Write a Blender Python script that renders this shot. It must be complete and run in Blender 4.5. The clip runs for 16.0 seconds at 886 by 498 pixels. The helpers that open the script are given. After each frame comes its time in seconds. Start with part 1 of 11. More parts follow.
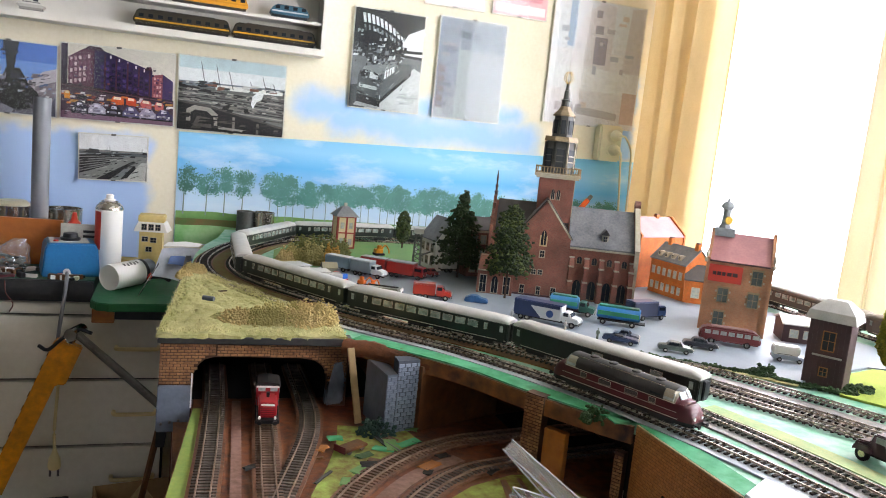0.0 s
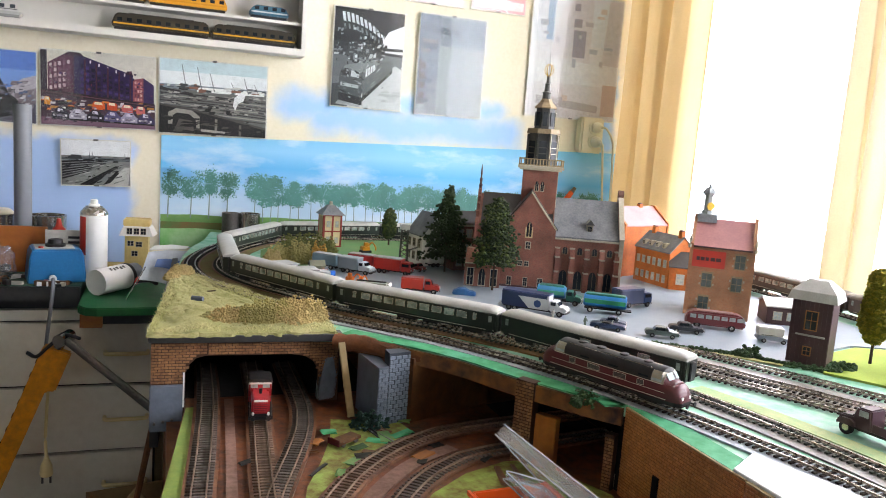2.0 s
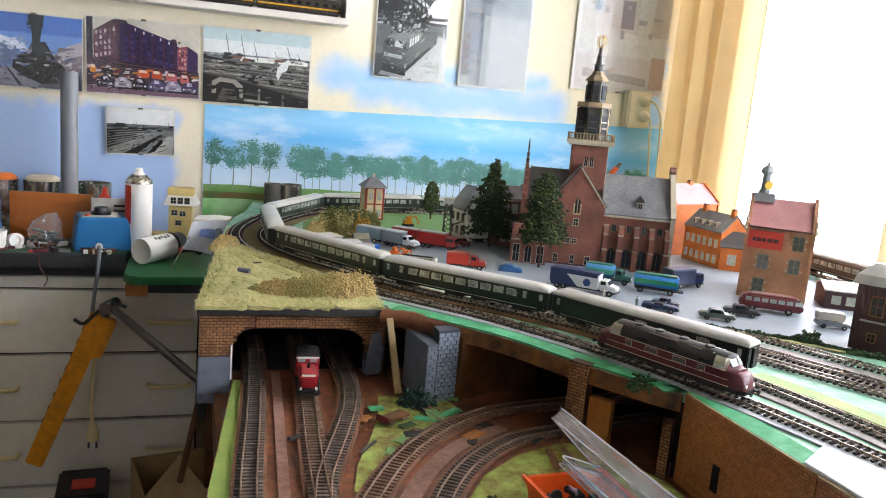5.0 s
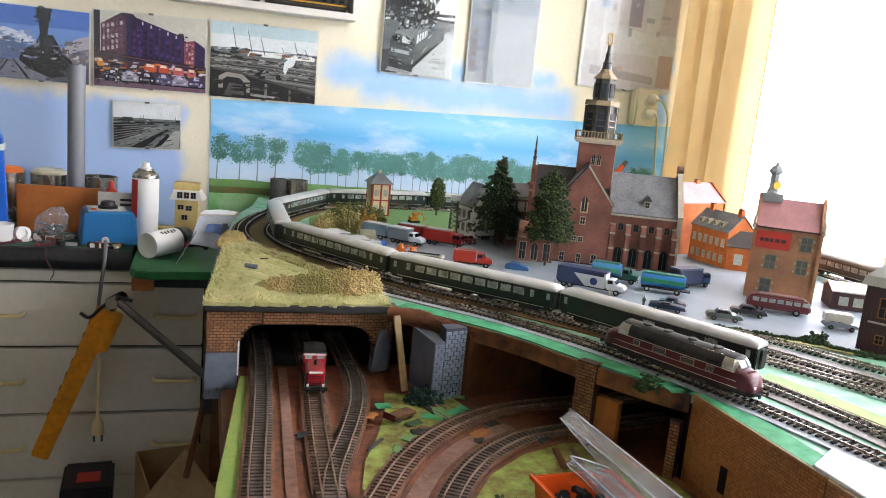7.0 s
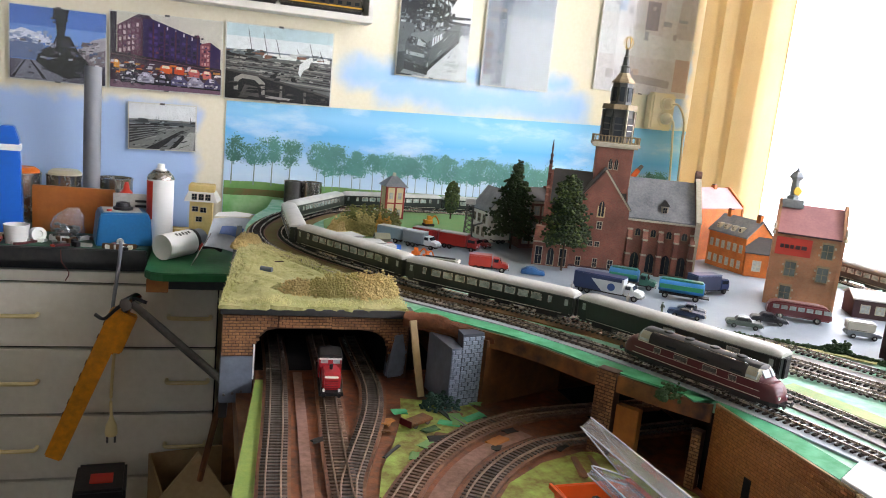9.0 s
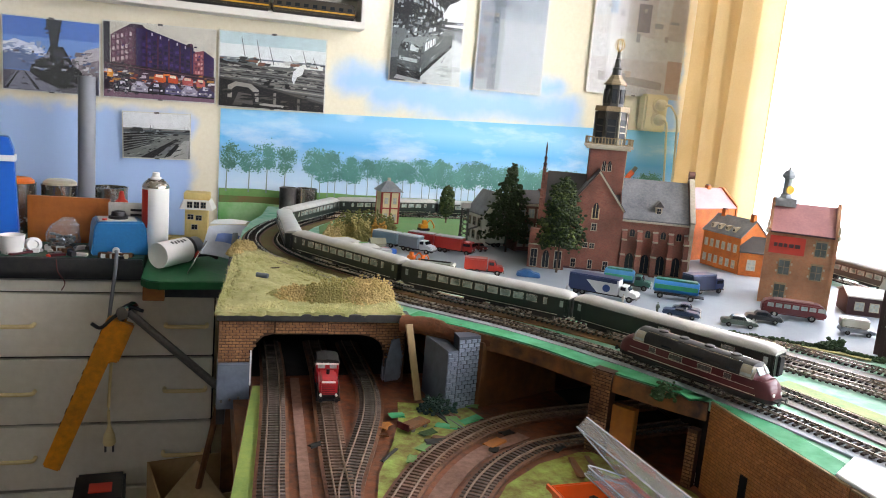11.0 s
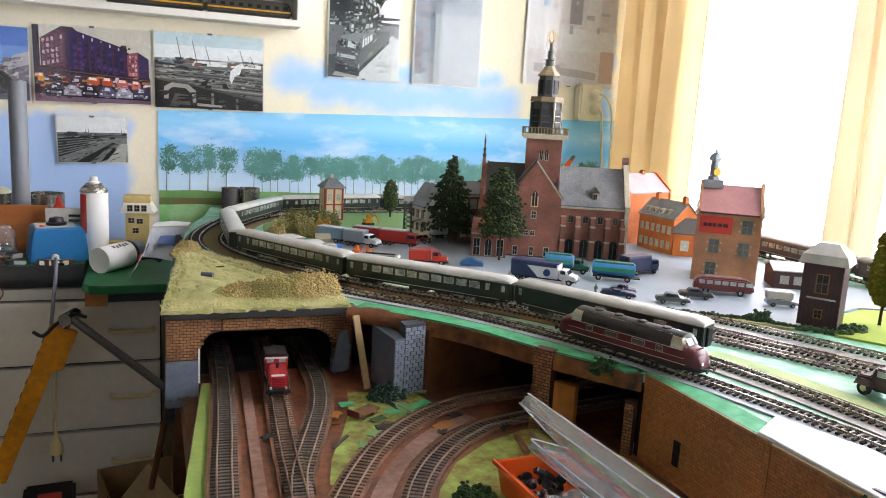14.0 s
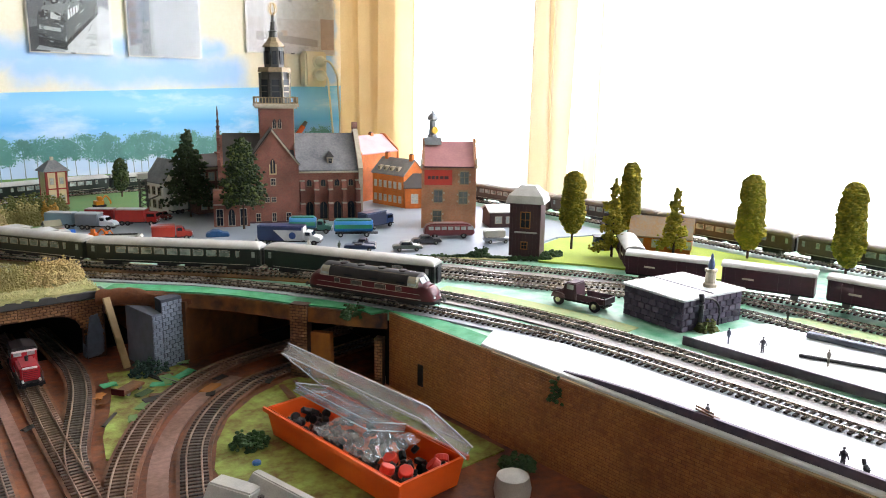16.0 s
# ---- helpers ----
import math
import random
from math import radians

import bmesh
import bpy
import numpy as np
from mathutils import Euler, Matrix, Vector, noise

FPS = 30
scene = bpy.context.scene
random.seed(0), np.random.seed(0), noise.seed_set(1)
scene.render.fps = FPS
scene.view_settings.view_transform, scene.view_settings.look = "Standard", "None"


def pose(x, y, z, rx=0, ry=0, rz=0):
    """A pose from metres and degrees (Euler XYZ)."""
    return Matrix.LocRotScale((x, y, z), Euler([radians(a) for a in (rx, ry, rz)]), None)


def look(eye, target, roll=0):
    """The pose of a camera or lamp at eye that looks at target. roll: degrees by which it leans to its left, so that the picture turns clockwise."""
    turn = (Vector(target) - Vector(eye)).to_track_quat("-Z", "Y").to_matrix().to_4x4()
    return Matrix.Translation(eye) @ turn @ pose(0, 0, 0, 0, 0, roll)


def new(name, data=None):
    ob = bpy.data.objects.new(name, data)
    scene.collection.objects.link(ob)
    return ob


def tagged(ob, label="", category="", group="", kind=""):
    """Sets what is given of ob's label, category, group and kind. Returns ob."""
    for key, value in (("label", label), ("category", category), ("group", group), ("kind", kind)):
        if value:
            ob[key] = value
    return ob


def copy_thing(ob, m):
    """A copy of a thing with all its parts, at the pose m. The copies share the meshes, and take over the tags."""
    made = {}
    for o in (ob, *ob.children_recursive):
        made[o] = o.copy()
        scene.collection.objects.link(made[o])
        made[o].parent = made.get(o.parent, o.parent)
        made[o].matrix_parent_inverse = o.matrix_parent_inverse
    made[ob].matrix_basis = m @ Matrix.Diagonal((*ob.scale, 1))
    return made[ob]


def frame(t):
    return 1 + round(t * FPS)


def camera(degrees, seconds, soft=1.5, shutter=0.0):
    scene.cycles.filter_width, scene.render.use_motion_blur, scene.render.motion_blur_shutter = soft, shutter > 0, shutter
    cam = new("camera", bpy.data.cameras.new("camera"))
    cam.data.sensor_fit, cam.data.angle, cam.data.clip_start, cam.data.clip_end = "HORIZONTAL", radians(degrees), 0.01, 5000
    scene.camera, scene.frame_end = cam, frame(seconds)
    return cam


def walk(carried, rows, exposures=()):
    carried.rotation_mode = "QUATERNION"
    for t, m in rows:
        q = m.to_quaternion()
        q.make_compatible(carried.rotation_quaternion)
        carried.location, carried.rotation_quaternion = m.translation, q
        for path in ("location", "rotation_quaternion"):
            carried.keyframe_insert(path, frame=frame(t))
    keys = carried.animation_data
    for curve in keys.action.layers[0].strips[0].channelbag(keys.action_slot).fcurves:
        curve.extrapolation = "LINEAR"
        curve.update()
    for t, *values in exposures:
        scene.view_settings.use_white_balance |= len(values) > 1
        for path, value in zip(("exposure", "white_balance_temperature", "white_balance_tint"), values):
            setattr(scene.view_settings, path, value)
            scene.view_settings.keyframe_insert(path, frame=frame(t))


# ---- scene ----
cam = camera(60.3, 16.0, soft=1.0)
PATH = [
    (0, (-0.025, 0.1, 1.345), (0.629, 1.97, 1.071), 5.8),
    (0.5, (-0.031, 0.104, 1.346), (0.627, 1.971, 1.064), 5.5),
    (1, (-0.026, 0.093, 1.336), (0.64, 1.959, 1.063), 3.8),
    (1.5, (-0.024, 0.091, 1.33), (0.664, 1.944, 1.027), 3.7),
    (2, (-0.03, 0.089, 1.336), (0.659, 1.946, 1.063), 4.2),
    (2.5, (-0.035, 0.097, 1.334), (0.63, 1.96, 1.043), 4.1),
    (3, (-0.042, 0.107, 1.336), (0.603, 1.976, 1.039), 4.6),
    (3.5, (-0.047, 0.116, 1.337), (0.575, 1.99, 1.021), 4.9),
    (4, (-0.048, 0.12, 1.336), (0.568, 1.994, 1.008), 4.8),
    (4.5, (-0.047, 0.122, 1.334), (0.566, 1.995, 0.994), 4.8),
    (7, (-0.054, 0.127, 1.337), (0.55, 1.999, 0.975), 5.4),
    (7.5, (-0.053, 0.129, 1.336), (0.543, 2.003, 0.976), 5.1),
    (8, (-0.055, 0.129, 1.336), (0.537, 2.006, 0.978), 5.2),
    (8.5, (-0.06, 0.133, 1.339), (0.528, 2.012, 0.986), 5.6),
    (9, (-0.061, 0.14, 1.337), (0.517, 2.021, 0.979), 5.7),
    (11.5, (-0.059, 0.131, 1.336), (0.534, 2.01, 0.993), 4.6),
    (12, (-0.06, 0.127, 1.336), (0.55, 2.001, 0.992), 4.6),
    (12.5, (-0.061, 0.126, 1.335), (0.562, 1.995, 0.991), 4.5),
    (13, (-0.062, 0.123, 1.335), (0.572, 1.989, 0.99), 4.3),
    (13.5, (-0.062, 0.117, 1.334), (0.583, 1.978, 0.987), 4.0),
    (14, (-0.06, 0.104, 1.333), (0.653, 1.94, 0.987), 3.2),
    (14.5, (-0.069, 0.084, 1.341), (0.763, 1.869, 0.99), 2.4),
    (15, (-0.083, 0.058, 1.349), (0.904, 1.761, 0.995), 1.6),
    (15.5, (-0.103, 0.035, 1.352), (1.045, 1.636, 1.004), 1.4),
    (16, (-0.113, 0.017, 1.347), (1.164, 1.499, 0.93), 0.8),
]
walk(cam, [(t, look(eye, target, roll)) for t, eye, target, roll in PATH])

# ---- light ----
world = bpy.data.worlds.new("sky")
scene.world = world
world.use_nodes = True
_wn = world.node_tree.nodes
_sky = _wn.new("ShaderNodeTexSky")
_sky.sky_type = "NISHITA"
_sky.sun_disc = False
_sky.sun_elevation = radians(42)
_sky.sun_rotation = radians(70)
world.node_tree.links.new(_sky.outputs["Color"], _wn["Background"].inputs["Color"])
_wn["Background"].inputs["Strength"].default_value = 0.12


def area_lamp(name, m, sx, sy, watts, colour):
    d = bpy.data.lights.new(name, "AREA")
    d.shape, d.size, d.size_y, d.energy, d.color = "RECTANGLE", sx, sy, watts, colour
    ob = new(name, d)
    ob.matrix_world = m
    return ob


# daylight in the opening of the window wall, and an added fill light behind the viewer
area_lamp("window_daylight", look((1.70, 0.45, 1.72), (0, 0.45, 1.42)), 3.2, 1.4, 7, (0.975, 0.965, 1.10))
area_lamp("rear_window_daylight", look((-1.15, -1.80, 1.75), (-0.35, 1.6, 0.9)), 1.0, 1.2, 2.4, (0.97, 0.98, 1.03))
scene.view_settings.exposure = 0.25


# ---- materials ----
def srgb(h):
    h = h.lstrip("#")
    out = []
    for i in (0, 2, 4):
        c = int(h[i:i + 2], 16) / 255
        out.append(c / 12.92 if c <= 0.04045 else ((c + 0.055) / 1.055) ** 2.4)
    return (*out, 1.0)


def mat(name, colour, rough=0.6, metal=0.0, second=None, grain=60.0, stains=7.0, amount=0.25, bump=0.15, coat=0.0, vary=0.0, spec=0.5, trans=0.0):
    """A surface with colour variation at two scales and a fine relief; scales in features per metre."""
    m = bpy.data.materials.new(name)
    m.use_nodes = True
    nt = m.node_tree
    b = nt.nodes["Principled BSDF"]
    c1 = srgb(colour) if isinstance(colour, str) else colour
    c2 = srgb(second) if isinstance(second, str) else (second or tuple(x * (1 - amount) for x in c1[:3]) + (1,))
    tc = nt.nodes.new("ShaderNodeTexCoord")
    n1 = nt.nodes.new("ShaderNodeTexNoise")
    n1.inputs["Scale"].default_value, n1.inputs["Detail"].default_value, n1.inputs["Roughness"].default_value = grain, 5, 0.6
    n2 = nt.nodes.new("ShaderNodeTexNoise")
    n2.inputs["Scale"].default_value, n2.inputs["Detail"].default_value = stains, 3
    for n in (n1, n2):
        nt.links.new(tc.outputs["Object"], n.inputs["Vector"])
    mx = nt.nodes.new("ShaderNodeMath")
    mx.operation = "MULTIPLY_ADD"
    mx.inputs[1].default_value = 0.5
    ad = nt.nodes.new("ShaderNodeMath")
    ad.operation = "MULTIPLY"
    ad.inputs[1].default_value = 0.5
    nt.links.new(n2.outputs["Fac"], ad.inputs[0])
    nt.links.new(n1.outputs["Fac"], mx.inputs[0])
    nt.links.new(ad.outputs[0], mx.inputs[2])
    ramp = nt.nodes.new("ShaderNodeValToRGB")
    ramp.color_ramp.elements[0].position, ramp.color_ramp.elements[1].position = 0.36, 0.64
    ramp.color_ramp.elements[0].color, ramp.color_ramp.elements[1].color = c2, c1
    nt.links.new(mx.outputs[0], ramp.inputs["Fac"])
    col = ramp.outputs["Color"]
    if vary:
        oi = nt.nodes.new("ShaderNodeObjectInfo")
        gi = nt.nodes.new("ShaderNodeNewGeometry")
        sm = nt.nodes.new("ShaderNodeMath")
        sm.operation = "ADD"
        nt.links.new(oi.outputs["Random"], sm.inputs[0])
        nt.links.new(gi.outputs["Random Per Island"], sm.inputs[1])
        mr = nt.nodes.new("ShaderNodeMapRange")
        mr.inputs["From Max"].default_value = 2.0
        mr.inputs["To Min"].default_value, mr.inputs["To Max"].default_value = 1 - vary, 1 + vary
        nt.links.new(sm.outputs[0], mr.inputs["Value"])
        hs = nt.nodes.new("ShaderNodeHueSaturation")
        nt.links.new(mr.outputs["Result"], hs.inputs["Value"])
        nt.links.new(col, hs.inputs["Color"])
        col = hs.outputs["Color"]
    nt.links.new(col, b.inputs["Base Color"])
    rr = nt.nodes.new("ShaderNodeMapRange")
    rr.inputs["To Min"].default_value, rr.inputs["To Max"].default_value = max(0.02, rough - 0.12), min(1, rough + 0.12)
    nt.links.new(n1.outputs["Fac"], rr.inputs["Value"])
    nt.links.new(rr.outputs["Result"], b.inputs["Roughness"])
    b.inputs["Metallic"].default_value = metal
    b.inputs["Coat Weight"].default_value = coat
    b.inputs["Coat Roughness"].default_value = 0.08
    b.inputs["Specular IOR Level"].default_value = spec
    b.inputs["Transmission Weight"].default_value = trans
    if bump:
        bp = nt.nodes.new("ShaderNodeBump")
        bp.inputs["Strength"].default_value = bump
        bp.inputs["Distance"].default_value = 0.25 / grain
        nt.links.new(n1.outputs["Fac"], bp.inputs["Height"])
        nt.links.new(bp.outputs["Normal"], b.inputs["Normal"])
    return m


def clear(name, tint=(1, 1, 1, 1), ior=1.45, haze=0.0, rough=0.03):
    """Thin clear sheet: lets light through, mirrors by Fresnel, with a little milky haze."""
    m = bpy.data.materials.new(name)
    m.use_nodes = True
    nt = m.node_tree
    nt.nodes.remove(nt.nodes["Principled BSDF"])
    out = nt.nodes["Material Output"]
    tr = nt.nodes.new("ShaderNodeBsdfTransparent")
    tr.inputs["Color"].default_value = tint
    gl = nt.nodes.new("ShaderNodeBsdfGlossy")
    gl.inputs["Roughness"].default_value = rough
    df = nt.nodes.new("ShaderNodeBsdfDiffuse")
    df.inputs["Color"].default_value = (0.8, 0.8, 0.8, 1)
    lw = nt.nodes.new("ShaderNodeLayerWeight")
    lw.inputs["Blend"].default_value = 0.5
    pw = nt.nodes.new("ShaderNodeMath")
    pw.operation = "POWER"
    pw.inputs[1].default_value = 5.0
    nt.links.new(lw.outputs["Facing"], pw.inputs[0])
    fr = nt.nodes.new("ShaderNodeMapRange")
    fr.inputs["To Min"].default_value = ((ior - 1) / (ior + 1)) ** 2
    nt.links.new(pw.outputs[0], fr.inputs["Value"])
    m0, m1 = nt.nodes.new("ShaderNodeMixShader"), nt.nodes.new("ShaderNodeMixShader")
    m0.inputs["Fac"].default_value = haze
    nt.links.new(tr.outputs[0], m0.inputs[1])
    nt.links.new(df.outputs[0], m0.inputs[2])
    nt.links.new(fr.outputs[0], m1.inputs["Fac"])
    nt.links.new(m0.outputs[0], m1.inputs[1])
    nt.links.new(gl.outputs[0], m1.inputs[2])
    nt.links.new(m1.outputs[0], out.inputs["Surface"])
    return m


def cloth(name, c1, c2, through_):
    """Woven cloth that lets some light through."""
    m = mat(name, c1, 0.9, second=c2, grain=300, stains=6, bump=0.2)
    nt = m.node_tree
    tl = nt.nodes.new("ShaderNodeBsdfTranslucent")
    tl.inputs["Color"].default_value = srgb(c1)
    mx = nt.nodes.new("ShaderNodeMixShader")
    mx.inputs["Fac"].default_value = through_
    nt.links.new(nt.nodes["Principled BSDF"].outputs[0], mx.inputs[1])
    nt.links.new(tl.outputs[0], mx.inputs[2])
    nt.links.new(mx.outputs[0], nt.nodes["Material Output"].inputs["Surface"])
    return m


M = {}
M["wall_cream"] = mat("cream_wall_paint", "#e6dfc9", 0.85, second="#ddd4ba", grain=90, stains=3, bump=0.1)
M["wall_painted"] = mat("cream_wall_with_painted_clouds", "#e6dfc9", 0.85, second="#ddd4ba", grain=90, stains=3, bump=0.1)


def paint_patches(m, patches, colour, thin):
    """Brushed patches of a second paint with soft, uneven edges: (x0, x1, z0, z1, softness) on a wall along x."""
    nt = m.node_tree
    b = nt.nodes["Principled BSDF"]
    src = b.inputs["Base Color"].links[0].from_socket
    tc = nt.nodes.new("ShaderNodeTexCoord")
    wob = nt.nodes.new("ShaderNodeTexNoise")
    wob.inputs["Scale"].default_value, wob.inputs["Detail"].default_value = 11.0, 6
    nt.links.new(tc.outputs["Object"], wob.inputs["Vector"])
    ad = nt.nodes.new("ShaderNodeVectorMath")
    ad.operation = "MULTIPLY_ADD"
    ad.inputs[1].default_value = (0.09, 0.0, 0.09)
    nt.links.new(wob.outputs["Color"], ad.inputs[0])
    nt.links.new(tc.outputs["Object"], ad.inputs[2])
    sp = nt.nodes.new("ShaderNodeSeparateXYZ")
    nt.links.new(ad.outputs["Vector"], sp.inputs[0])
    total = None
    for x0, x1, z0, z1, soft in patches:
        prev = None
        for axis, lo, hi in (("X", x0, x1), ("Z", z0, z1)):
            off = nt.nodes.new("ShaderNodeMath")
            off.operation = "SUBTRACT"
            off.inputs[1].default_value = (lo + hi) / 2 + 0.045
            nt.links.new(sp.outputs[axis], off.inputs[0])
            av = nt.nodes.new("ShaderNodeMath")
            av.operation = "ABSOLUTE"
            nt.links.new(off.outputs[0], av.inputs[0])
            mr = nt.nodes.new("ShaderNodeMapRange")
            mr.interpolation_type = "SMOOTHSTEP"
            mr.inputs["From Min"].default_value, mr.inputs["From Max"].default_value = (hi - lo) / 2 + soft * 0.4, (hi - lo) / 2 - soft
            nt.links.new(av.outputs[0], mr.inputs["Value"])
            if prev is None:
                prev = mr.outputs["Result"]
            else:
                mu = nt.nodes.new("ShaderNodeMath")
                mu.operation = "MULTIPLY"
                nt.links.new(prev, mu.inputs[0])
                nt.links.new(mr.outputs["Result"], mu.inputs[1])
                prev = mu.outputs[0]
        if total is None:
            total = prev
        else:
            mx = nt.nodes.new("ShaderNodeMath")
            mx.operation = "MAXIMUM"
            nt.links.new(total, mx.inputs[0])
            nt.links.new(prev, mx.inputs[1])
            total = mx.outputs[0]
    st = nt.nodes.new("ShaderNodeMath")
    st.operation = "MULTIPLY"
    st.inputs[1].default_value = thin
    nt.links.new(total, st.inputs[0])
    mix = nt.nodes.new("ShaderNodeMix")
    mix.data_type = "RGBA"
    nt.links.new(st.outputs[0], mix.inputs["Factor"])
    nt.links.new(src, mix.inputs["A"])
    mix.inputs["B"].default_value = srgb(colour)
    nt.links.new(mix.outputs["Result"], b.inputs["Base Color"])


paint_patches(M["wall_painted"], [(-1.70, -0.105, 0.80, 1.285, 0.03)], "#a3c0ea", 0.95)
paint_patches(M["wall_painted"], [(0.265, 0.52, 1.365, 1.475, 0.05), (0.36, 1.08, 1.325, 1.44, 0.05), (0.62, 1.02, 1.40, 1.49, 0.05), (1.36, 1.425, 1.34, 1.62, 0.02)], "#9cc4ec", 0.95)
M["wall_white"] = mat("white_wall_paint", "#ece8de", 0.85, grain=90, stains=3, amount=0.06, bump=0.1)
# ceiling and walls out of view are toned down to bounce less light
M["ceiling"] = mat("ceiling_paint", "#b5b0a6", 0.9, grain=80, amount=0.05, bump=0.05)
M["wall_shade"] = mat("low_bounce_brown", "#7d7466", 0.9, second="#6c6457", grain=70, stains=4, bump=0.1)
# near-black colour stands in for the shade inside the tunnels
M["lining"] = mat("tunnel_shade_brown", "#0d0906", 0.95, second="#080504", grain=70, stains=9, bump=0.2)
M["floor"] = mat("brown_floor", "#6b5a48", 0.6, second="#54473a", grain=40, stains=4)
M["curtain"] = cloth("cream_curtain_cloth", "#d0b98a", "#bea576", 0.15)
M["net"] = cloth("pale_curtain_cloth", "#ecdcbc", "#e2d0ac", 0.115)
M["white_paint"] = mat("white_lacquer", "#d6d3ca", 0.4, grain=70, stains=5, amount=0.05, bump=0.04)
M["frame_paint"] = mat("window_frame_paint", "#f2eee4", 0.4, grain=60, amount=0.04, bump=0.03)
M["drawer"] = mat("grey_white_drawer_front", "#e6e1d3", 0.45, second="#d9d3c3", grain=50, stains=4, bump=0.04)
M["handle"] = mat("cream_plastic_handle", "#e8d59a", 0.4, grain=80, amount=0.08, bump=0.03)
# black that stands in for shade in gaps and holes
M["dark_gap"] = mat("dark_gap", "#0d0c0b", 0.9, grain=50, bump=0.05)
M["bench_black"] = mat("black_bench_edge", "#26282a", 0.5, second="#353432", grain=80, stains=12)
M["bench_green"] = mat("dark_green_bench_top", "#2f5a45", 0.6, second="#264a3b", grain=60, stains=10)
M["deck_green"] = mat("green_painted_board", "#1f6b3a", 0.55, second="#175a30", grain=50, stains=12)
M["mint"] = mat("mint_green_painted_board", "#4fa077", 0.5, second="#a3c2ae", grain=45, stains=14, bump=0.12)
M["mint_bright"] = mat("bright_green_paint", "#1f7f47", 0.7, second="#4fa377", grain=60, stains=20, bump=0.12)
M["plaza"] = mat("grey_paved_square", "#8b949b", 0.5, second="#79838b", grain=120, stains=9, bump=0.1)
M["ballast"] = mat("grey_brown_track_bed", "#8f8b84", 0.5, second="#665f57", grain=320, stains=20, bump=0.5)
M["ballast_rust"] = mat("rust_stained_track_bed", "#8a6238", 0.65, second="#50391f", grain=300, stains=22, bump=0.2)
M["ballast_brown"] = mat("dark_brown_track_bed", "#6e5c48", 0.65, second="#43352a", grain=300, stains=26, bump=0.25)
M["bed_pale"] = mat("pale_blue_grey_bed_paint", "#a3aab0", 0.45, second="#858a8c", grain=160, stains=14, bump=0.2)
M["meadow"] = mat("green_meadow_mat", "#5c8850", 0.9, second="#6f8a52", grain=260, stains=12, bump=0.5)
M["lawn"] = mat("yellow_green_lawn_mat", "#a9bb48", 0.9, second="#93a83e", grain=300, stains=14, bump=0.5)
M["verge"] = mat("pale_dry_grass_scatter", "#b5b884", 0.9, second="#8fae7c", grain=260, stains=40, bump=0.5)
M["turf"] = mat("dry_turf_mat", "#b9b27e", 0.95, second="#8b8d52", grain=420, stains=30, bump=1.0)
M["turf_tuft"] = mat("turf_fibre", "#cbc48e", 0.95, second="#979858", grain=200, amount=0.3, vary=0.35)
M["platform"] = mat("pale_platform_paint", "#d9dcdb", 0.42, second="#c6cbcb", grain=80, stains=9, bump=0.12)
M["platform_edge"] = mat("dark_platform_edge", "#4a4350", 0.6, second="#5f5560", grain=140, stains=20)
M["rust_deck"] = mat("rust_brown_track_board", "#824a28", 0.6, second="#3a1c10", grain=90, stains=11, bump=0.35)
M["rust_bed"] = mat("rusty_track_bed", "#82563c", 0.6, second="#4a2a18", grain=130, stains=14, bump=0.35)
M["pink_bed"] = mat("faded_pink_track_bed", "#96756a", 0.5, second="#5c3c2a", grain=110, stains=9, bump=0.25)
M["green_scatter"] = mat("green_scatter_on_board", "#93a850", 0.9, second="#6b5428", grain=90, stains=30, bump=0.6)
M["edge_green"] = mat("yellow_green_edge_paint", "#8a9a4a", 0.8, second="#6f8a42", grain=140, stains=20, bump=0.3)
M["rail"] = mat("steel_rail", "#d2c9bd", 0.28, 0.85, second="#a08d79", grain=200, stains=25, bump=0.05)
M["rail_rust"] = mat("rusty_rail", "#9c8472", 0.4, 0.5, second="#6a4a38", grain=200, stains=25, bump=0.08)
M["sleeper"] = mat("dark_sleeper", "#382d25", 0.8, second="#221b17", grain=300, stains=40, vary=0.35, bump=0.3)
M["sleeper_green"] = mat("weathered_sleeper", "#353a2f", 0.8, second="#20241e", grain=300, stains=40, vary=0.3, bump=0.3)
M["sleeper_low"] = mat("grey_brown_sleeper", "#6a5f58", 0.75, second="#3a322d", grain=300, stains=40, vary=0.3, bump=0.3)
M["sleeper_rust"] = mat("rusty_sleeper", "#7d6454", 0.8, second="#4a372c", grain=300, stains=40, vary=0.3, bump=0.3)
M["wood_dark"] = mat("stained_brown_wood", "#7a4e28", 0.6, second="#4c2d17", grain=60, stains=12, bump=0.3)
M["wood_mid"] = mat("orange_brown_wood", "#b0702f", 0.55, second="#8a5524", grain=70, stains=10, bump=0.25)
M["wood_burnt"] = mat("scorched_brown_wood", "#8a5a2a", 0.6, second="#2a180e", grain=45, stains=26, bump=0.3)
M["wood_pale"] = mat("pale_raw_wood", "#a58e66", 0.7, second="#8a7450", grain=70, stains=12, bump=0.25)
M["plywood"] = mat("orange_plywood_board", "#b56a2a", 0.55, second="#9c5820", grain=50, stains=7, bump=0.15)
M["brick_red"] = mat("embossed_brick_sheet", "#9a6f48", 0.75, second="#5f3d25", grain=200, stains=24, vary=0.28, bump=0.3)
M["mortar"] = mat("dark_mortar", "#4a3020", 0.9, grain=200, stains=20, amount=0.3)
M["wall_joint"] = mat("brown_sheet_joint", "#8a5a34", 0.8, second="#6b4224", grain=160, stains=12)
M["curve_ground"] = mat("rusty_olive_scatter", "#6f5230", 0.9, second="#6a6a38", grain=160, stains=24, bump=0.5)
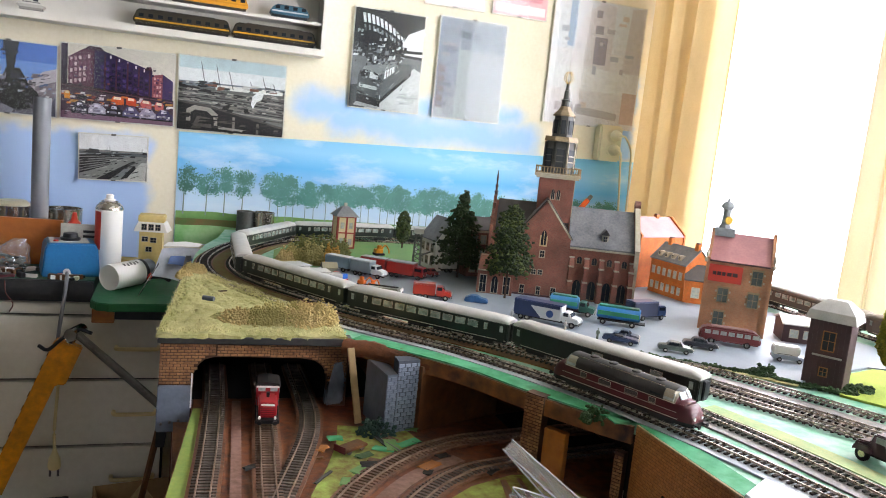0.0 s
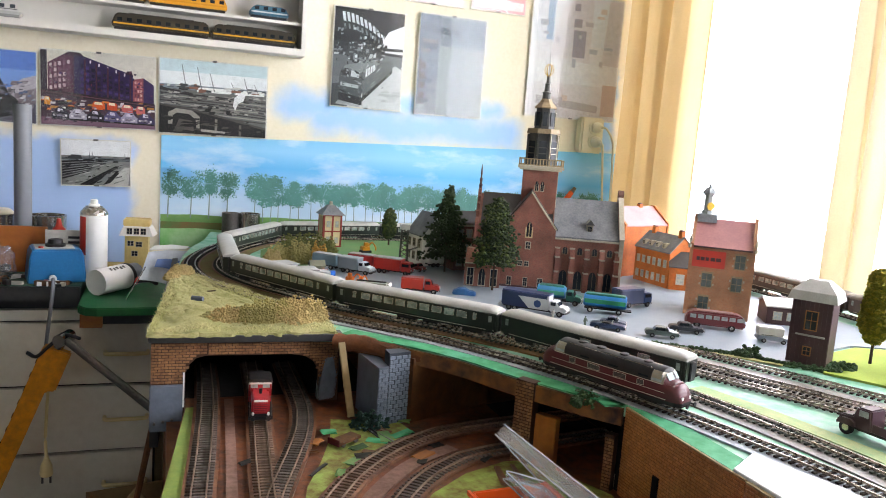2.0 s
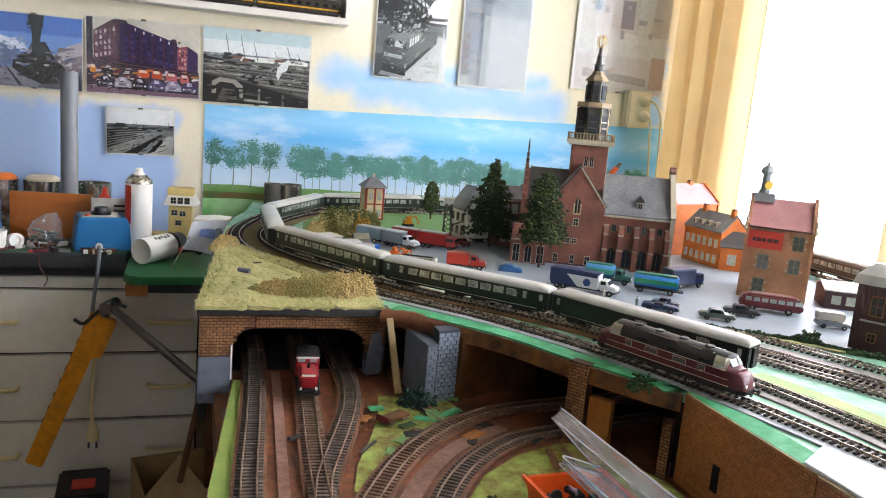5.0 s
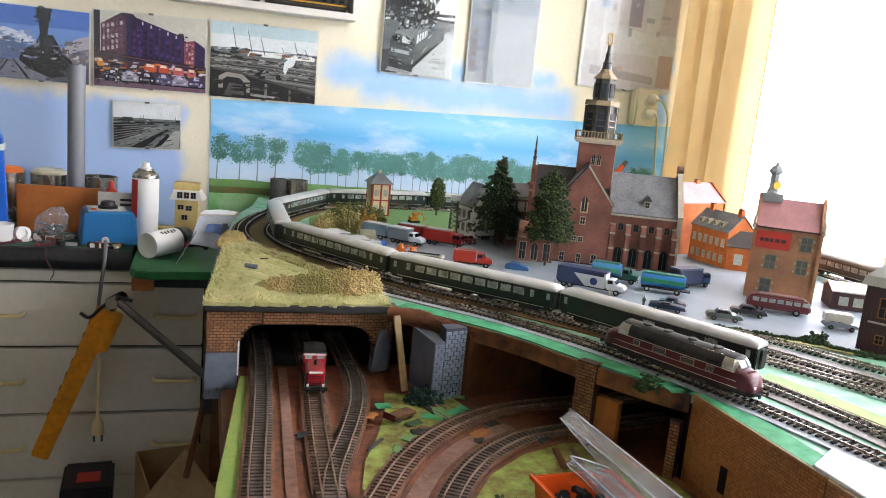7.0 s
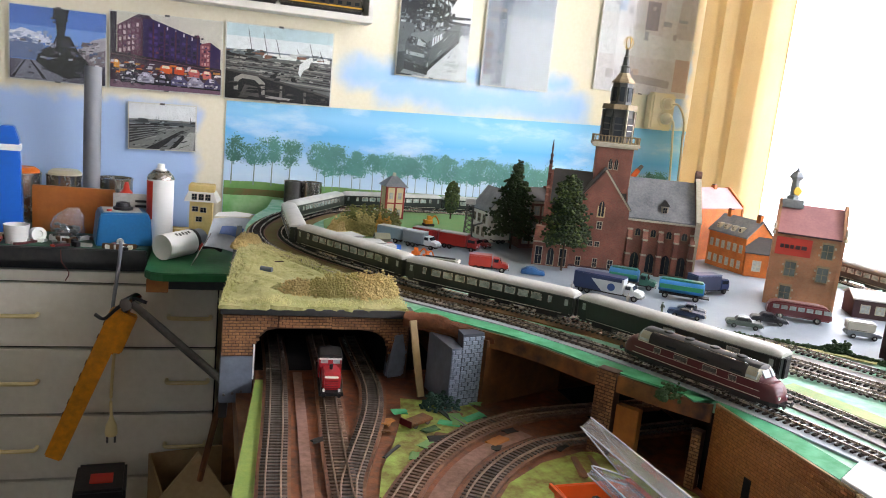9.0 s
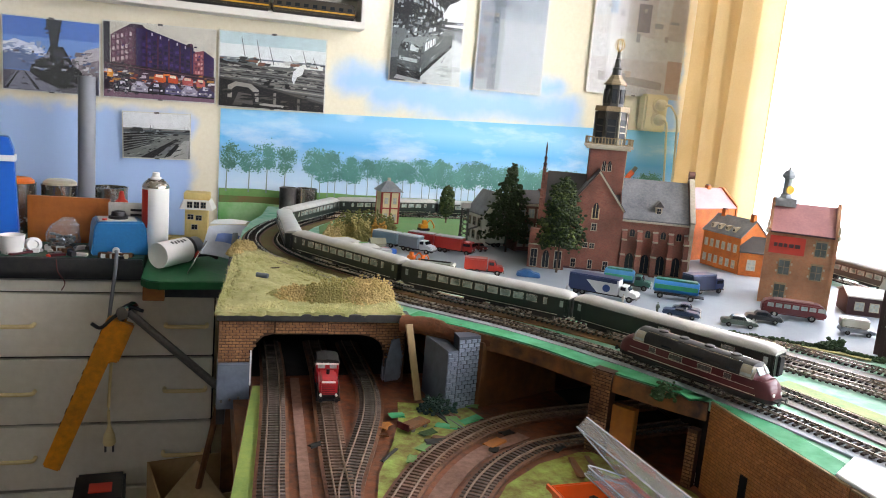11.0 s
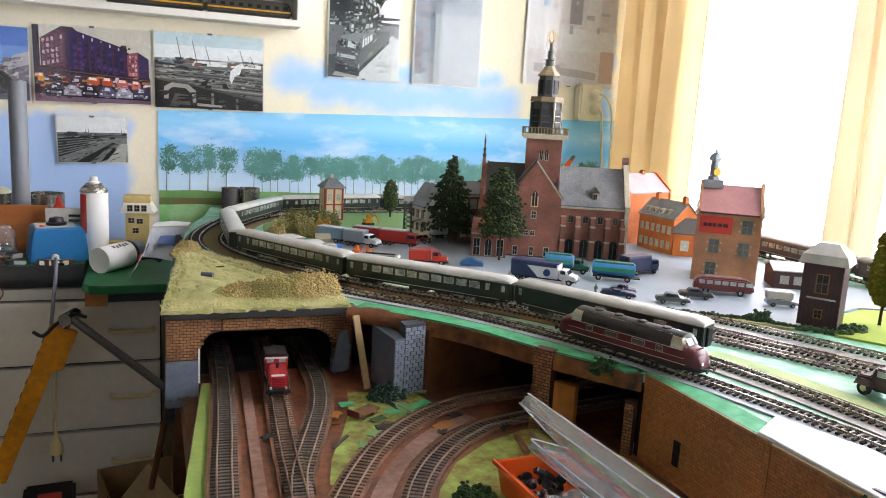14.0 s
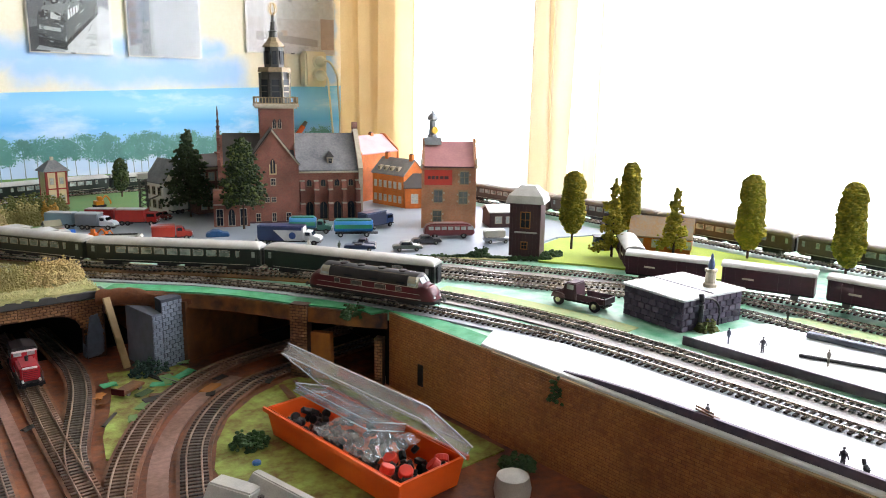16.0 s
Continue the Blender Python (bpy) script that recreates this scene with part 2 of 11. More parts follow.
M["brick_wall"] = mat("brown_brick_sheet", "#b0763f", 0.5, second="#784a22", grain=160, stains=9, vary=0.2, bump=0.3)
M["stone_blue"] = mat("blue_grey_stone", "#7d8896", 0.75, second="#5d6672", grain=160, stains=20, vary=0.2, bump=0.4)
M["stone_mortar"] = mat("dark_stone_joint", "#3e434c", 0.9, grain=160, amount=0.2)
M["slate_grey"] = mat("blue_grey_painted_block", "#6d7684", 0.6, second="#555d6a", grain=90, stains=15)
M["earth"] = mat("brown_earth_bank", "#7a4a2c", 0.85, second="#55341e", grain=160, stains=16, bump=0.7)
M["black"] = mat("black_plastic", "#1b1b1d", 0.45, grain=100, amount=0.3, bump=0.05)
M["rubber"] = mat("black_rubber_tyre", "#1d1c1c", 0.8, grain=300, amount=0.2, bump=0.1)
M["pipe_grey"] = mat("grey_plastic_pipe", "#7d8086", 0.45, grain=60, stains=6, amount=0.1, bump=0.03)
M["steel"] = mat("brushed_tin", "#b9b4aa", 0.25, 0.95, second="#aaa49a", grain=60, stains=5, bump=0.02)
M["chrome"] = mat("chromed_metal", "#c9c9c9", 0.15, 1.0, grain=100, amount=0.1, bump=0.0)
M["grey_metal"] = mat("dull_grey_metal", "#6d6b68", 0.45, 0.6, second="#55524e", grain=140, stains=20, bump=0.08)
M["trafo_blue"] = mat("blue_hammered_enamel", "#236fa6", 0.38, second="#1d6294", grain=160, stains=12, bump=0.12)
M["white_plastic"] = mat("white_plastic", "#e4e3de", 0.4, grain=80, amount=0.05, bump=0.02)
M["red_plastic"] = mat("red_plastic", "#d03a28", 0.35, grain=80, amount=0.1, bump=0.02)
M["orange_plastic"] = mat("orange_plastic", "#e85f1c", 0.35, second="#dd5416", grain=60, stains=10, bump=0.03)
M["orange_stuff"] = mat("orange_paint", "#ef7a22", 0.5, grain=100, amount=0.15, bump=0.05)
M["blue_plastic"] = mat("blue_plastic", "#1f63c4", 0.35, grain=80, amount=0.1, bump=0.02)
M["yellow_paint"] = mat("ochre_yellow_lacquer", "#eb9a16", 0.42, second="#b27616", grain=70, stains=10, bump=0.05)
M["cream_plastic"] = mat("cream_plastic", "#dcd3b4", 0.4, grain=80, amount=0.06, bump=0.02)
M["paper"] = mat("white_paper", "#e6e6e2", 0.7, grain=80, amount=0.05, bump=0.03)
M["card_brown"] = mat("brown_cardboard", "#a4875c", 0.8, second="#917448", grain=90, stains=8)
M["card_grey"] = mat("pale_grey_card", "#b4bac2", 0.5, second="#9aa2ae", grain=60, stains=12, bump=0.03)
M["card_blue"] = mat("blue_printed_card", "#5a74a8", 0.5, second="#4a6296", grain=60, stains=12, bump=0.03)
# haze is raised to stand in for window light caught by the plastic
M["clear"] = clear("clear_plastic", (0.97, 0.98, 0.98, 1), 1.55, 0.13, 0.06)
M["clear_edge"] = clear("clear_plastic_edge", (0.95, 0.97, 0.97, 1), 1.6, 0.48, 0.10)
M["bag"] = clear("clear_bag_film", (0.97, 0.97, 0.98, 1), 1.9, 0.30, 0.12)
M["glass"] = clear("picture_glass", (0.97, 0.98, 0.98, 1), 1.30, 0.0, 0.03)
M["pane"] = clear("window_glass", (0.99, 1, 1, 1), 1.3, 0.0, 0.01)
M["window_dark"] = mat("dark_window_pane", "#2b3036", 0.15, grain=100, amount=0.3, bump=0.0)
# pale panes: light on the glass is put into the colour
M["window_lit"] = mat("pale_window_pane", "#b9c2c0", 0.15, second="#8d9794", grain=160, stains=40, bump=0.0)


# ---- mesh helpers ----
def box(bm, x0, x1, y0, y1, z0, z1, m=None):
    vs = [Vector((x, y, z)) for z in (z0, z1) for x, y in ((x0, y0), (x1, y0), (x1, y1), (x0, y1))]
    v = [bm.verts.new(m @ p if m else p) for p in vs]
    for f in ((3, 2, 1, 0), (4, 5, 6, 7), (0, 1, 5, 4), (1, 2, 6, 5), (2, 3, 7, 6), (3, 0, 4, 7)):
        bm.faces.new([v[i] for i in f])
    return v


def prism(bm, pts, z0, z1, m=None):
    """A flat outline (x, y), counter-clockwise, raised from z0 to z1."""
    lo = [bm.verts.new((m @ Vector((x, y, z0))) if m else (x, y, z0)) for x, y in pts]
    hi = [bm.verts.new((m @ Vector((x, y, z1))) if m else (x, y, z1)) for x, y in pts]
    n = len(pts)
    bm.faces.new(lo[::-1])
    bm.faces.new(hi)
    for i in range(n):
        j = (i + 1) % n
        bm.faces.new((lo[i], lo[j], hi[j], hi[i]))


def upright(x=0, y=0, z=0):
    """Turns prism outlines (x, y) into (x, z), raised towards -y."""
    return Matrix.Translation((x, y, z)) @ Matrix.Rotation(radians(90), 4, "X")


def sideways(x=0, y=0, z=0):
    """Turns prism outlines (x, y) into (y, z), raised towards +x."""
    return Matrix.Translation((x, y, z)) @ Matrix(((0, 0, 1, 0), (1, 0, 0, 0), (0, 1, 0, 0), (0, 0, 0, 1)))


def tube(bm, p0, p1, r0, r1=None, seg=12, caps=True):
    r1 = r0 if r1 is None else r1
    p0, p1 = Vector(p0), Vector(p1)
    q = (p1 - p0).to_track_quat("Z", "Y")
    ra, rb = [], []
    for i in range(seg):
        a = 2 * math.pi * i / seg
        d = q @ Vector((math.cos(a), math.sin(a), 0))
        ra.append(bm.verts.new(p0 + d * r0))
        rb.append(bm.verts.new(p1 + d * max(r1, 1e-5)))
    for i in range(seg):
        j = (i + 1) % seg
        bm.faces.new((ra[i], ra[j], rb[j], rb[i]))
    if caps:
        bm.faces.new(ra[::-1])
        bm.faces.new(rb)


def lathe(bm, prof, seg=20, m=None, twist=0.0):
    """Turns (radius, height) pairs round z."""
    rings = []
    for r, z in prof:
        ring = []
        for i in range(seg):
            a = 2 * math.pi * i / seg + twist
            p = Vector((max(r, 1e-5) * math.cos(a), max(r, 1e-5) * math.sin(a), z))
            ring.append(bm.verts.new(m @ p if m else p))
        rings.append(ring)
    for a, b in zip(rings, rings[1:]):
        for i in range(seg):
            j = (i + 1) % seg
            bm.faces.new((a[i], a[j], b[j], b[i]))
    bm.faces.new(rings[0][::-1])
    bm.faces.new(rings[-1])


def loft(bm, sections, closed=True, caps=True):
    """Joins equal rings of points in turn."""
    rings = [[bm.verts.new(p) for p in s] for s in sections]
    n = len(rings[0])
    for a, b in zip(rings, rings[1:]):
        for i in range(n if closed else n - 1):
            j = (i + 1) % n
            bm.faces.new((a[i], a[j], b[j], b[i]))
    if caps and closed:
        bm.faces.new(rings[0][::-1])
        bm.faces.new(rings[-1])


def wire(bm, pts, r, seg=8):
    """A round cord through points, smoothed."""
    pts = smooth(pts, 6)
    rings = []
    for i, p in enumerate(pts):
        d = (pts[min(i + 1, len(pts) - 1)] - pts[max(i - 1, 0)]).normalized()
        q = d.to_track_quat("Z", "Y")
        rings.append([p + q @ Vector((r * math.cos(2 * math.pi * k / seg), r * math.sin(2 * math.pi * k / seg), 0)) for k in range(seg)])
    loft(bm, rings)


def smooth(pts, steps):
    """Points of a Catmull-Rom curve through pts."""
    p = [Vector(q) for q in pts]
    p = [p[0] * 2 - p[1]] + p + [p[-1] * 2 - p[-2]]
    out = []
    for i in range(1, len(p) - 2):
        for s in range(steps):
            t = s / steps
            a, b, c, d = p[i - 1], p[i], p[i + 1], p[i + 2]
            out.append(0.5 * (2 * b + (c - a) * t + (2 * a - 5 * b + 4 * c - d) * t * t + (3 * b - a - 3 * c + d) * t ** 3))
    out.append(p[-2].copy())
    return out


def sheet(bm, pts, z):
    bm.faces.new([bm.verts.new((x, y, z)) for x, y in pts])


def ball(bm, c, r, sub=1, squash=(1, 1, 1), rough=0.0, rnd=random):
    g = bmesh.ops.create_icosphere(bm, subdivisions=sub, radius=1.0)
    for v in g["verts"]:
        k = r * (1 + rough * (rnd.random() - 0.5) * 2)
        v.co = Vector((v.co.x * squash[0] * k + c[0], v.co.y * squash[1] * k + c[1], v.co.z * squash[2] * k + c[2]))


def soften(bm, width, segments=2, angle=35):
    """Rounds the sharp edges."""
    bmesh.ops.recalc_face_normals(bm, faces=bm.faces)
    es = [e for e in bm.edges if len(e.link_faces) == 2 and e.calc_face_angle(0) > radians(angle)]
    bmesh.ops.bevel(bm, geom=es, offset=width, segments=segments, affect="EDGES", clamp_overlap=True)


def part(name, bm, material, parent=None, label="", round_=False, fix=True):
    """Links a bmesh as one mesh object under a thing or a part."""
    if fix:
        bmesh.ops.recalc_face_normals(bm, faces=bm.faces)
    me = bpy.data.meshes.new(name)
    bm.to_mesh(me)
    bm.free()
    if material:
        me.materials.append(material)
    if round_:
        me.polygons.foreach_set("use_smooth", [True] * len(me.polygons))
        me.set_sharp_from_angle(angle=radians(40))
    ob = new(name, me)
    if parent:
        ob.parent = parent
    if label:
        tagged(ob, label)
    return ob


def thing(name, m, label, category, group="", kind=""):
    ob = new(name)
    ob.empty_display_size = 0.01
    ob.matrix_world = m if isinstance(m, Matrix) else Matrix.Translation(m)
    return tagged(ob, label, category, group, kind)


def bx(name, material, parent, *dims, bev=0.0, label="", m=None):
    """A box part with eased edges."""
    bm = bmesh.new()
    box(bm, *dims, m=m)
    if bev:
        soften(bm, bev, 2)
    return part(name, bm, material, parent, label)


def solid(name, material, pts, z0, z1, label, category, kind="structure"):
    bm = bmesh.new()
    prism(bm, pts, z0, z1)
    return tagged(part(name, bm, material), label, category, kind=kind)


def along(pts, step):
    """Even steps along a plan curve: point and direction."""
    p = smooth([(x, y, 0) for x, y in pts], 24)
    out, carry = [], 0.0
    for a, b in zip(p, p[1:]):
        d = (b - a).length
        if d < 1e-9:
            continue
        s = carry
        while s < d:
            out.append((a + (b - a) * (s / d), (b - a) / d))
            s += step
        carry = s - d
    return out

# ---- room ----
X0, X1, Y0, Y1, ZC = -1.75, 1.50, -1.85, 2.39, 2.62
DECK = 1.035
solid("floor", M["floor"], [(X0, Y0), (X1, Y0), (X1, Y1), (X0, Y1)], -0.05, 0.0, "brown hobby room floor", "floor")
solid("ceiling", M["ceiling"], [(X0, Y0), (X1, Y0), (X1, Y1), (X0, Y1)], ZC, ZC + 0.05, "unseen ceiling, greyed to cut bounced light", "ceiling")
solid("wall_back", M["wall_painted"], [(X0 - 0.1, Y1), (X1 + 0.004, Y1), (X1 + 0.004, Y1 + 0.12), (X0 - 0.1, Y1 + 0.12)], -0.05, ZC + 0.05, "cream painted back wall behind the model railway", "wall")
solid("wall_left", M["wall_shade"], [(X0 - 0.1, Y0), (X0, Y0), (X0, Y1), (X0 - 0.1, Y1)], -0.05, ZC + 0.05, "unseen side wall, brown to cut bounced light", "wall")
# rear wall out of view; its opening is added beside the fill light
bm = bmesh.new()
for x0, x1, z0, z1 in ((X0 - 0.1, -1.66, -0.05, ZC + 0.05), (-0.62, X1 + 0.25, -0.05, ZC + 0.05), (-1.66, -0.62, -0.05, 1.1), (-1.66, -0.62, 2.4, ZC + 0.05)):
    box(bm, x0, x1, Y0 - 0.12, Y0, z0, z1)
tagged(part("wall_rear", bm, M["wall_shade"]), "unseen rear wall, brown to cut bounced light, with an added opening", "wall", kind="structure")
WY0, WY1, WZ0, WZ1 = -1.2, 2.52, 0.92, 2.42
bm = bmesh.new()
for y0, y1, z0, z1 in ((Y0, WY1 + 0.06, -0.05, WZ0), (Y0, WY1 + 0.06, WZ1, ZC + 0.05), (Y0, WY0, WZ0, WZ1), (WY1, WY1 + 0.06, WZ0, WZ1)):
    box(bm, X1 + 0.005, X1 + 0.2, y0, y1, z0, z1)
tagged(part("wall_window", bm, M["wall_cream"]), "cream wall with one wide window opening", "wall", kind="structure")
win = tagged(new("window_1"), "wide window with pale painted frame, bright daylight outside", "window", kind="structure")
win.location = (X1 + 0.12, WY0, WZ0)
WL, WH = WY1 - WY0, WZ1 - WZ0
for y0, y1, z0, z1 in ((0, WL, 0, 0.05), (0, WL, WH - 0.05, WH), (0, 0.05, 0.05, WH - 0.05), (WL - 0.05, WL, 0.05, WH - 0.05), (WL - 1.17, WL - 1.12, 0.05, WH - 0.05), (WL - 2.55, WL - 2.50, 0.05, WH - 0.05)):
    bx("frame", M["frame_paint"], win, -0.03, 0.03, y0, y1, z0, z1, bev=0.004)
for y0, y1 in ((0.05, WL - 2.55), (WL - 2.50, WL - 1.17), (WL - 1.12, WL - 0.05)):
    p = bx("pane", M["pane"], win, -0.003, 0.003, y0, y1, 0.05, WH - 0.05)
    p.visible_shadow = False
bm = bmesh.new()
box(bm, 2.6, 2.62, -5.0, 7.5, -2.0, 6.5)
backdrop = tagged(part("backdrop", bm, None), "bright hazy daylight outside the window", "sky", kind="structure")
gm = bpy.data.materials.new("bright_daylight")
gm.use_nodes = True
gb = gm.node_tree.nodes["Principled BSDF"]
gb.inputs["Base Color"].default_value = (0.9, 0.9, 0.9, 1)
gb.inputs["Emission Color"].default_value = (0.975, 0.965, 1.095, 1)
gb.inputs["Emission Strength"].default_value = 7.4
backdrop.data.materials.append(gm)
bx("window_sill", M["frame_paint"], win, -0.13, 0.0, 0.0, WL, -0.03, -0.002, bev=0.004)


def curtain(name, x, ya, yb, za, zb, folds, depth, material, label):
    """Hanging cloth with irregular folds; runs along y."""
    rnd = random.Random(name)
    bm = bmesh.new()
    n = folds * 10
    ph = [rnd.uniform(0.75, 1.25) for _ in range(folds + 1)]
    rows = []
    for k in range(9):
        f = k / 8
        z = za + (zb - za) * f
        front, back = [], []
        for i in range(n + 1):
            u = i / n
            a = u * folds
            amp = depth * (0.55 + 0.45 * ph[int(min(a, folds))]) * (1.08 - 0.25 * f)
            dx = amp * math.cos(2 * math.pi * a) * 0.5 + 0.012 * math.sin(5 * u + 3 * f)
            y = ya + (yb - ya) * u + 0.012 * math.sin(2 * math.pi * a * 0.5 + 2 * f)
            front.append(Vector((x + dx, y, z)))
            back.append(Vector((x + dx + 0.003, y, z)))
        rows.append(front)
    loft(bm, rows, closed=False, caps=False)
    return tagged(part(name, bm, material, round_=True), label, "curtain")


curtain("curtain", 1.425, 2.365, 1.980, 0.75, 2.5, 6, 0.068, M["curtain"], "cream curtain drawn aside in deep folds at the room corner")
curtain("curtain", 1.445, 1.475, 1.335, 1.045, 2.5, 3, 0.03, M["net"], "pale curtain panel gathered in front of the bright window")
bx("curtain_rail", M["white_paint"], None, 1.40, 1.46, -1.3, 2.38, 2.5, 2.525, bev=0.003)
tagged(bpy.data.objects["curtain_rail"], "white curtain rail above the window", "curtain rail")


# ---- lower boards, upper deck and what carries them ----
LOW = 0.925
low_pts = [(-0.085, 0.10), (0.505, 0.10), (0.505, 0.86), (0.60, 1.0), (0.60, 1.95), (0.01, 1.95), (0.006, 1.23), (-0.031, 0.896)]
solid("lower_board", M["rust_deck"], low_pts, LOW - 0.02, LOW, "rust-brown lower track board of the model railway", "railway board")
bm = bmesh.new()
prism(bm, [(-0.0845, 0.101), (-0.052, 0.101), (-0.006, 0.896), (0.022, 1.22), (0.0065, 1.22), (-0.0305, 0.896)], LOW, LOW + 0.0008)
tagged(part("board_edge_paint", bm, M["edge_green"]), "yellow-green scatter along the board edge", "scatter", kind="structure")
bm = bmesh.new()
for x0, x1, y0, y1 in ((-0.05, 0.5, 0.12, 0.16), (0.0, 0.58, 1.9, 1.94), (-0.02, 0.02, 0.16, 1.9), (0.46, 0.5, 0.16, 1.9)):
    box(bm, x0, x1, y0, y1, LOW - 0.085, LOW - 0.02)
for x, y in ((0.0, 0.2), (0.46, 0.2), (0.0, 1.85), (0.46, 1.85)):
    box(bm, x - 0.02, x + 0.02, y - 0.02, y + 0.02, 0.0, LOW - 0.085)
tagged(part("board_frame", bm, M["wood_dark"]), "dark wooden frame and legs under the railway boards", "frame", kind="structure")

EDGE = [(0.232, 1.212), (0.311, 1.135), (0.369, 1.063), (0.416, 0.975), (0.474, 0.885), (0.504, 0.846), (0.507, 0.74), (0.507, -0.6)]
deck_pts = [(-0.043, 1.232)] + EDGE + [(1.44, -0.6), (1.44, 2.375), (0.098, 2.375), (0.072, 2.20), (0.038, 2.08), (0.012, 1.93), (0.002, 1.80), (-0.006, 1.70)]
solid("upper_deck", M["mint"], deck_pts, DECK - 0.012, DECK, "mint green painted upper deck of the model railway", "railway board")
bm = bmesh.new()
box(bm, 1.38, 1.44, -0.55, 2.3, 0.9, DECK - 0.012)
box(bm, 0.52, 1.38, -0.58, -0.54, 0.9, DECK - 0.012)
for y in (-0.5, 0.6, 2.25):
    box(bm, 1.38, 1.43, y, y + 0.05, 0, 0.9)
box(bm, 0.52, 0.57, -0.53, -0.48, 0, 0.9)
tagged(part("deck_frame", bm, M["wood_mid"]), "wooden frame carrying the upper deck", "frame", kind="structure")
# space below the deck, behind the tunnel mouths, closed by added dark boards
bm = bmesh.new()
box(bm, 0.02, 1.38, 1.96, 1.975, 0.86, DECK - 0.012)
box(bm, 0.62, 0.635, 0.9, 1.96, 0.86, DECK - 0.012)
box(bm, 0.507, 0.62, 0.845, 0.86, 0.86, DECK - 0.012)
tagged(part("tunnel_lining", bm, M["lining"]), "unseen near-black boards added to keep the tunnels dark", "lining", kind="structure")
bm = bmesh.new()
prism(bm, [(-0.043, 1.238), (-0.031, 1.238), (0.004, 1.97), (-0.008, 1.97)], 0.86, DECK - 0.012)
tagged(part("tunnel_side_board", bm, M["bench_black"]), "dark board closing the side of the tunnel", "board", kind="structure")


def band(name, pts, off0, off1, z0, z1, material, label, category, kind="structure", parent=None):
    """A strip that follows a plan curve between two sideways offsets (positive: to the right of the way)."""
    st = along(pts, 0.012)
    bm = bmesh.new()
    rings = []
    for p, d in st:
        r = Vector((d.y, -d.x, 0))
        a, b = p + r * off0, p + r * off1
        rings.append([Vector((a.x, a.y, z0)), Vector((b.x, b.y, z0)), Vector((b.x, b.y, z1)), Vector((a.x, a.y, z1))])
    loft(bm, rings)
    ob = part(name, bm, material, parent)
    return tagged(ob, label, category, kind=kind) if not parent else ob


# the tracks' plan lines on the deck: front line, second line, yard lines
LINE_A = [(0.30, 2.285), (0.19, 2.22), (0.10, 2.08), (0.045, 1.92), (0.027, 1.78), (0.045, 1.645), (0.093, 1.532), (0.165, 1.408), (0.237, 1.305), (0.30, 1.235), (0.362, 1.166), (0.418, 1.085), (0.466, 1.005), (0.508, 0.92), (0.541, 0.835), (0.567, 0.755), (0.588, 0.675), (0.604, 0.60), (0.612, 0.52), (0.613, 0.40), (0.613, 0.0), (0.613, -0.55)]
LINE_B = [(1.05, 2.205), (0.85, 2.25), (0.62, 2.266), (0.45, 2.262), (0.32, 2.225), (0.23, 2.16), (0.15, 2.03), (0.105, 1.90), (0.088, 1.78), (0.104, 1.67), (0.145, 1.57), (0.209, 1.466), (0.263, 1.375), (0.325, 1.298), (0.395, 1.228), (0.458, 1.155), (0.515, 1.08), (0.560, 1.005), (0.595, 0.925), (0.620, 0.845), (0.640, 0.765), (0.654, 0.68), (0.664, 0.59), (0.667, 0.45), (0.668, 0.0), (0.668, -0.55)]
LINE_C = [(0.40, 1.255), (0.508, 1.165), (0.596, 1.069), (0.66, 0.99), (0.72, 0.895), (0.775, 0.79), (0.825, 0.70), (0.868, 0.62), (0.889, 0.52), (0.882, 0.40), (0.88, 0.2), (0.88, -0.55)]
LINE_D = [(0.47, 1.245), (0.559, 1.168), (0.64, 1.085), (0.716, 0.994), (0.777, 0.88), (0.83, 0.78), (0.887, 0.69), (0.935, 0.58), (0.955, 0.45), (0.955, -0.55)]
LINE_E = [(0.62, 1.155), (0.70, 1.10), (0.765, 1.045), (0.826, 0.935), (0.87, 0.85), (0.915, 0.755), (0.974, 0.605), (1.012, 0.484), (1.024, 0.388), (1.024, 0.1), (1.024, -0.55)]
LINE_BACK = [(0.30, 2.285), (0.42, 2.315), (0.60, 2.32), (0.85, 2.31), (1.05, 2.27), (1.2, 2.17), (1.28, 2.02), (1.31, 1.85), (1.315, 1.5), (1.31, 1.0), (1.29, 0.4), (1.27, -0.55)]

# surfaces laid on the deck
solid("square", M["plaza"], [(0.20, 1.60), (0.262, 1.475), (0.32, 1.405), (0.40, 1.345), (0.47, 1.30), (0.545, 1.215), (0.65, 1.165), (0.72, 1.105), (0.79, 1.062), (0.87, 0.985), (0.945, 1.0), (1.0, 1.03), (1.10, 1.06), (1.25, 1.0), (1.26, 1.7), (1.2, 2.0), (1.0, 2.1), (0.72, 1.95), (0.55, 1.80), (0.42, 1.84), (0.30, 1.83), (0.22, 1.72)], DECK, DECK + 0.004, "pale grey paved market square", "square")
solid("meadow", M["meadow"], [(0.18, 1.85), (0.25, 1.76), (0.305, 1.835), (0.425, 1.845), (0.55, 1.805), (0.715, 1.955), (0.99, 2.105), (1.08, 2.15), (0.98, 2.25), (0.6, 2.275), (0.36, 2.27), (0.27, 2.17), (0.20, 2.02)], DECK, DECK + 0.0035, "green meadow mat behind the square", "meadow")
solid("lawn", M["lawn"], [(0.905, 0.93), (0.95, 0.86), (1.0, 0.76), (1.06, 0.62), (1.25, 0.60), (1.255, 0.99), (1.10, 1.05), (1.0, 1.02), (0.945, 0.99)], DECK, DECK + 0.0035, "yellow-green lawn mat with trees", "lawn")
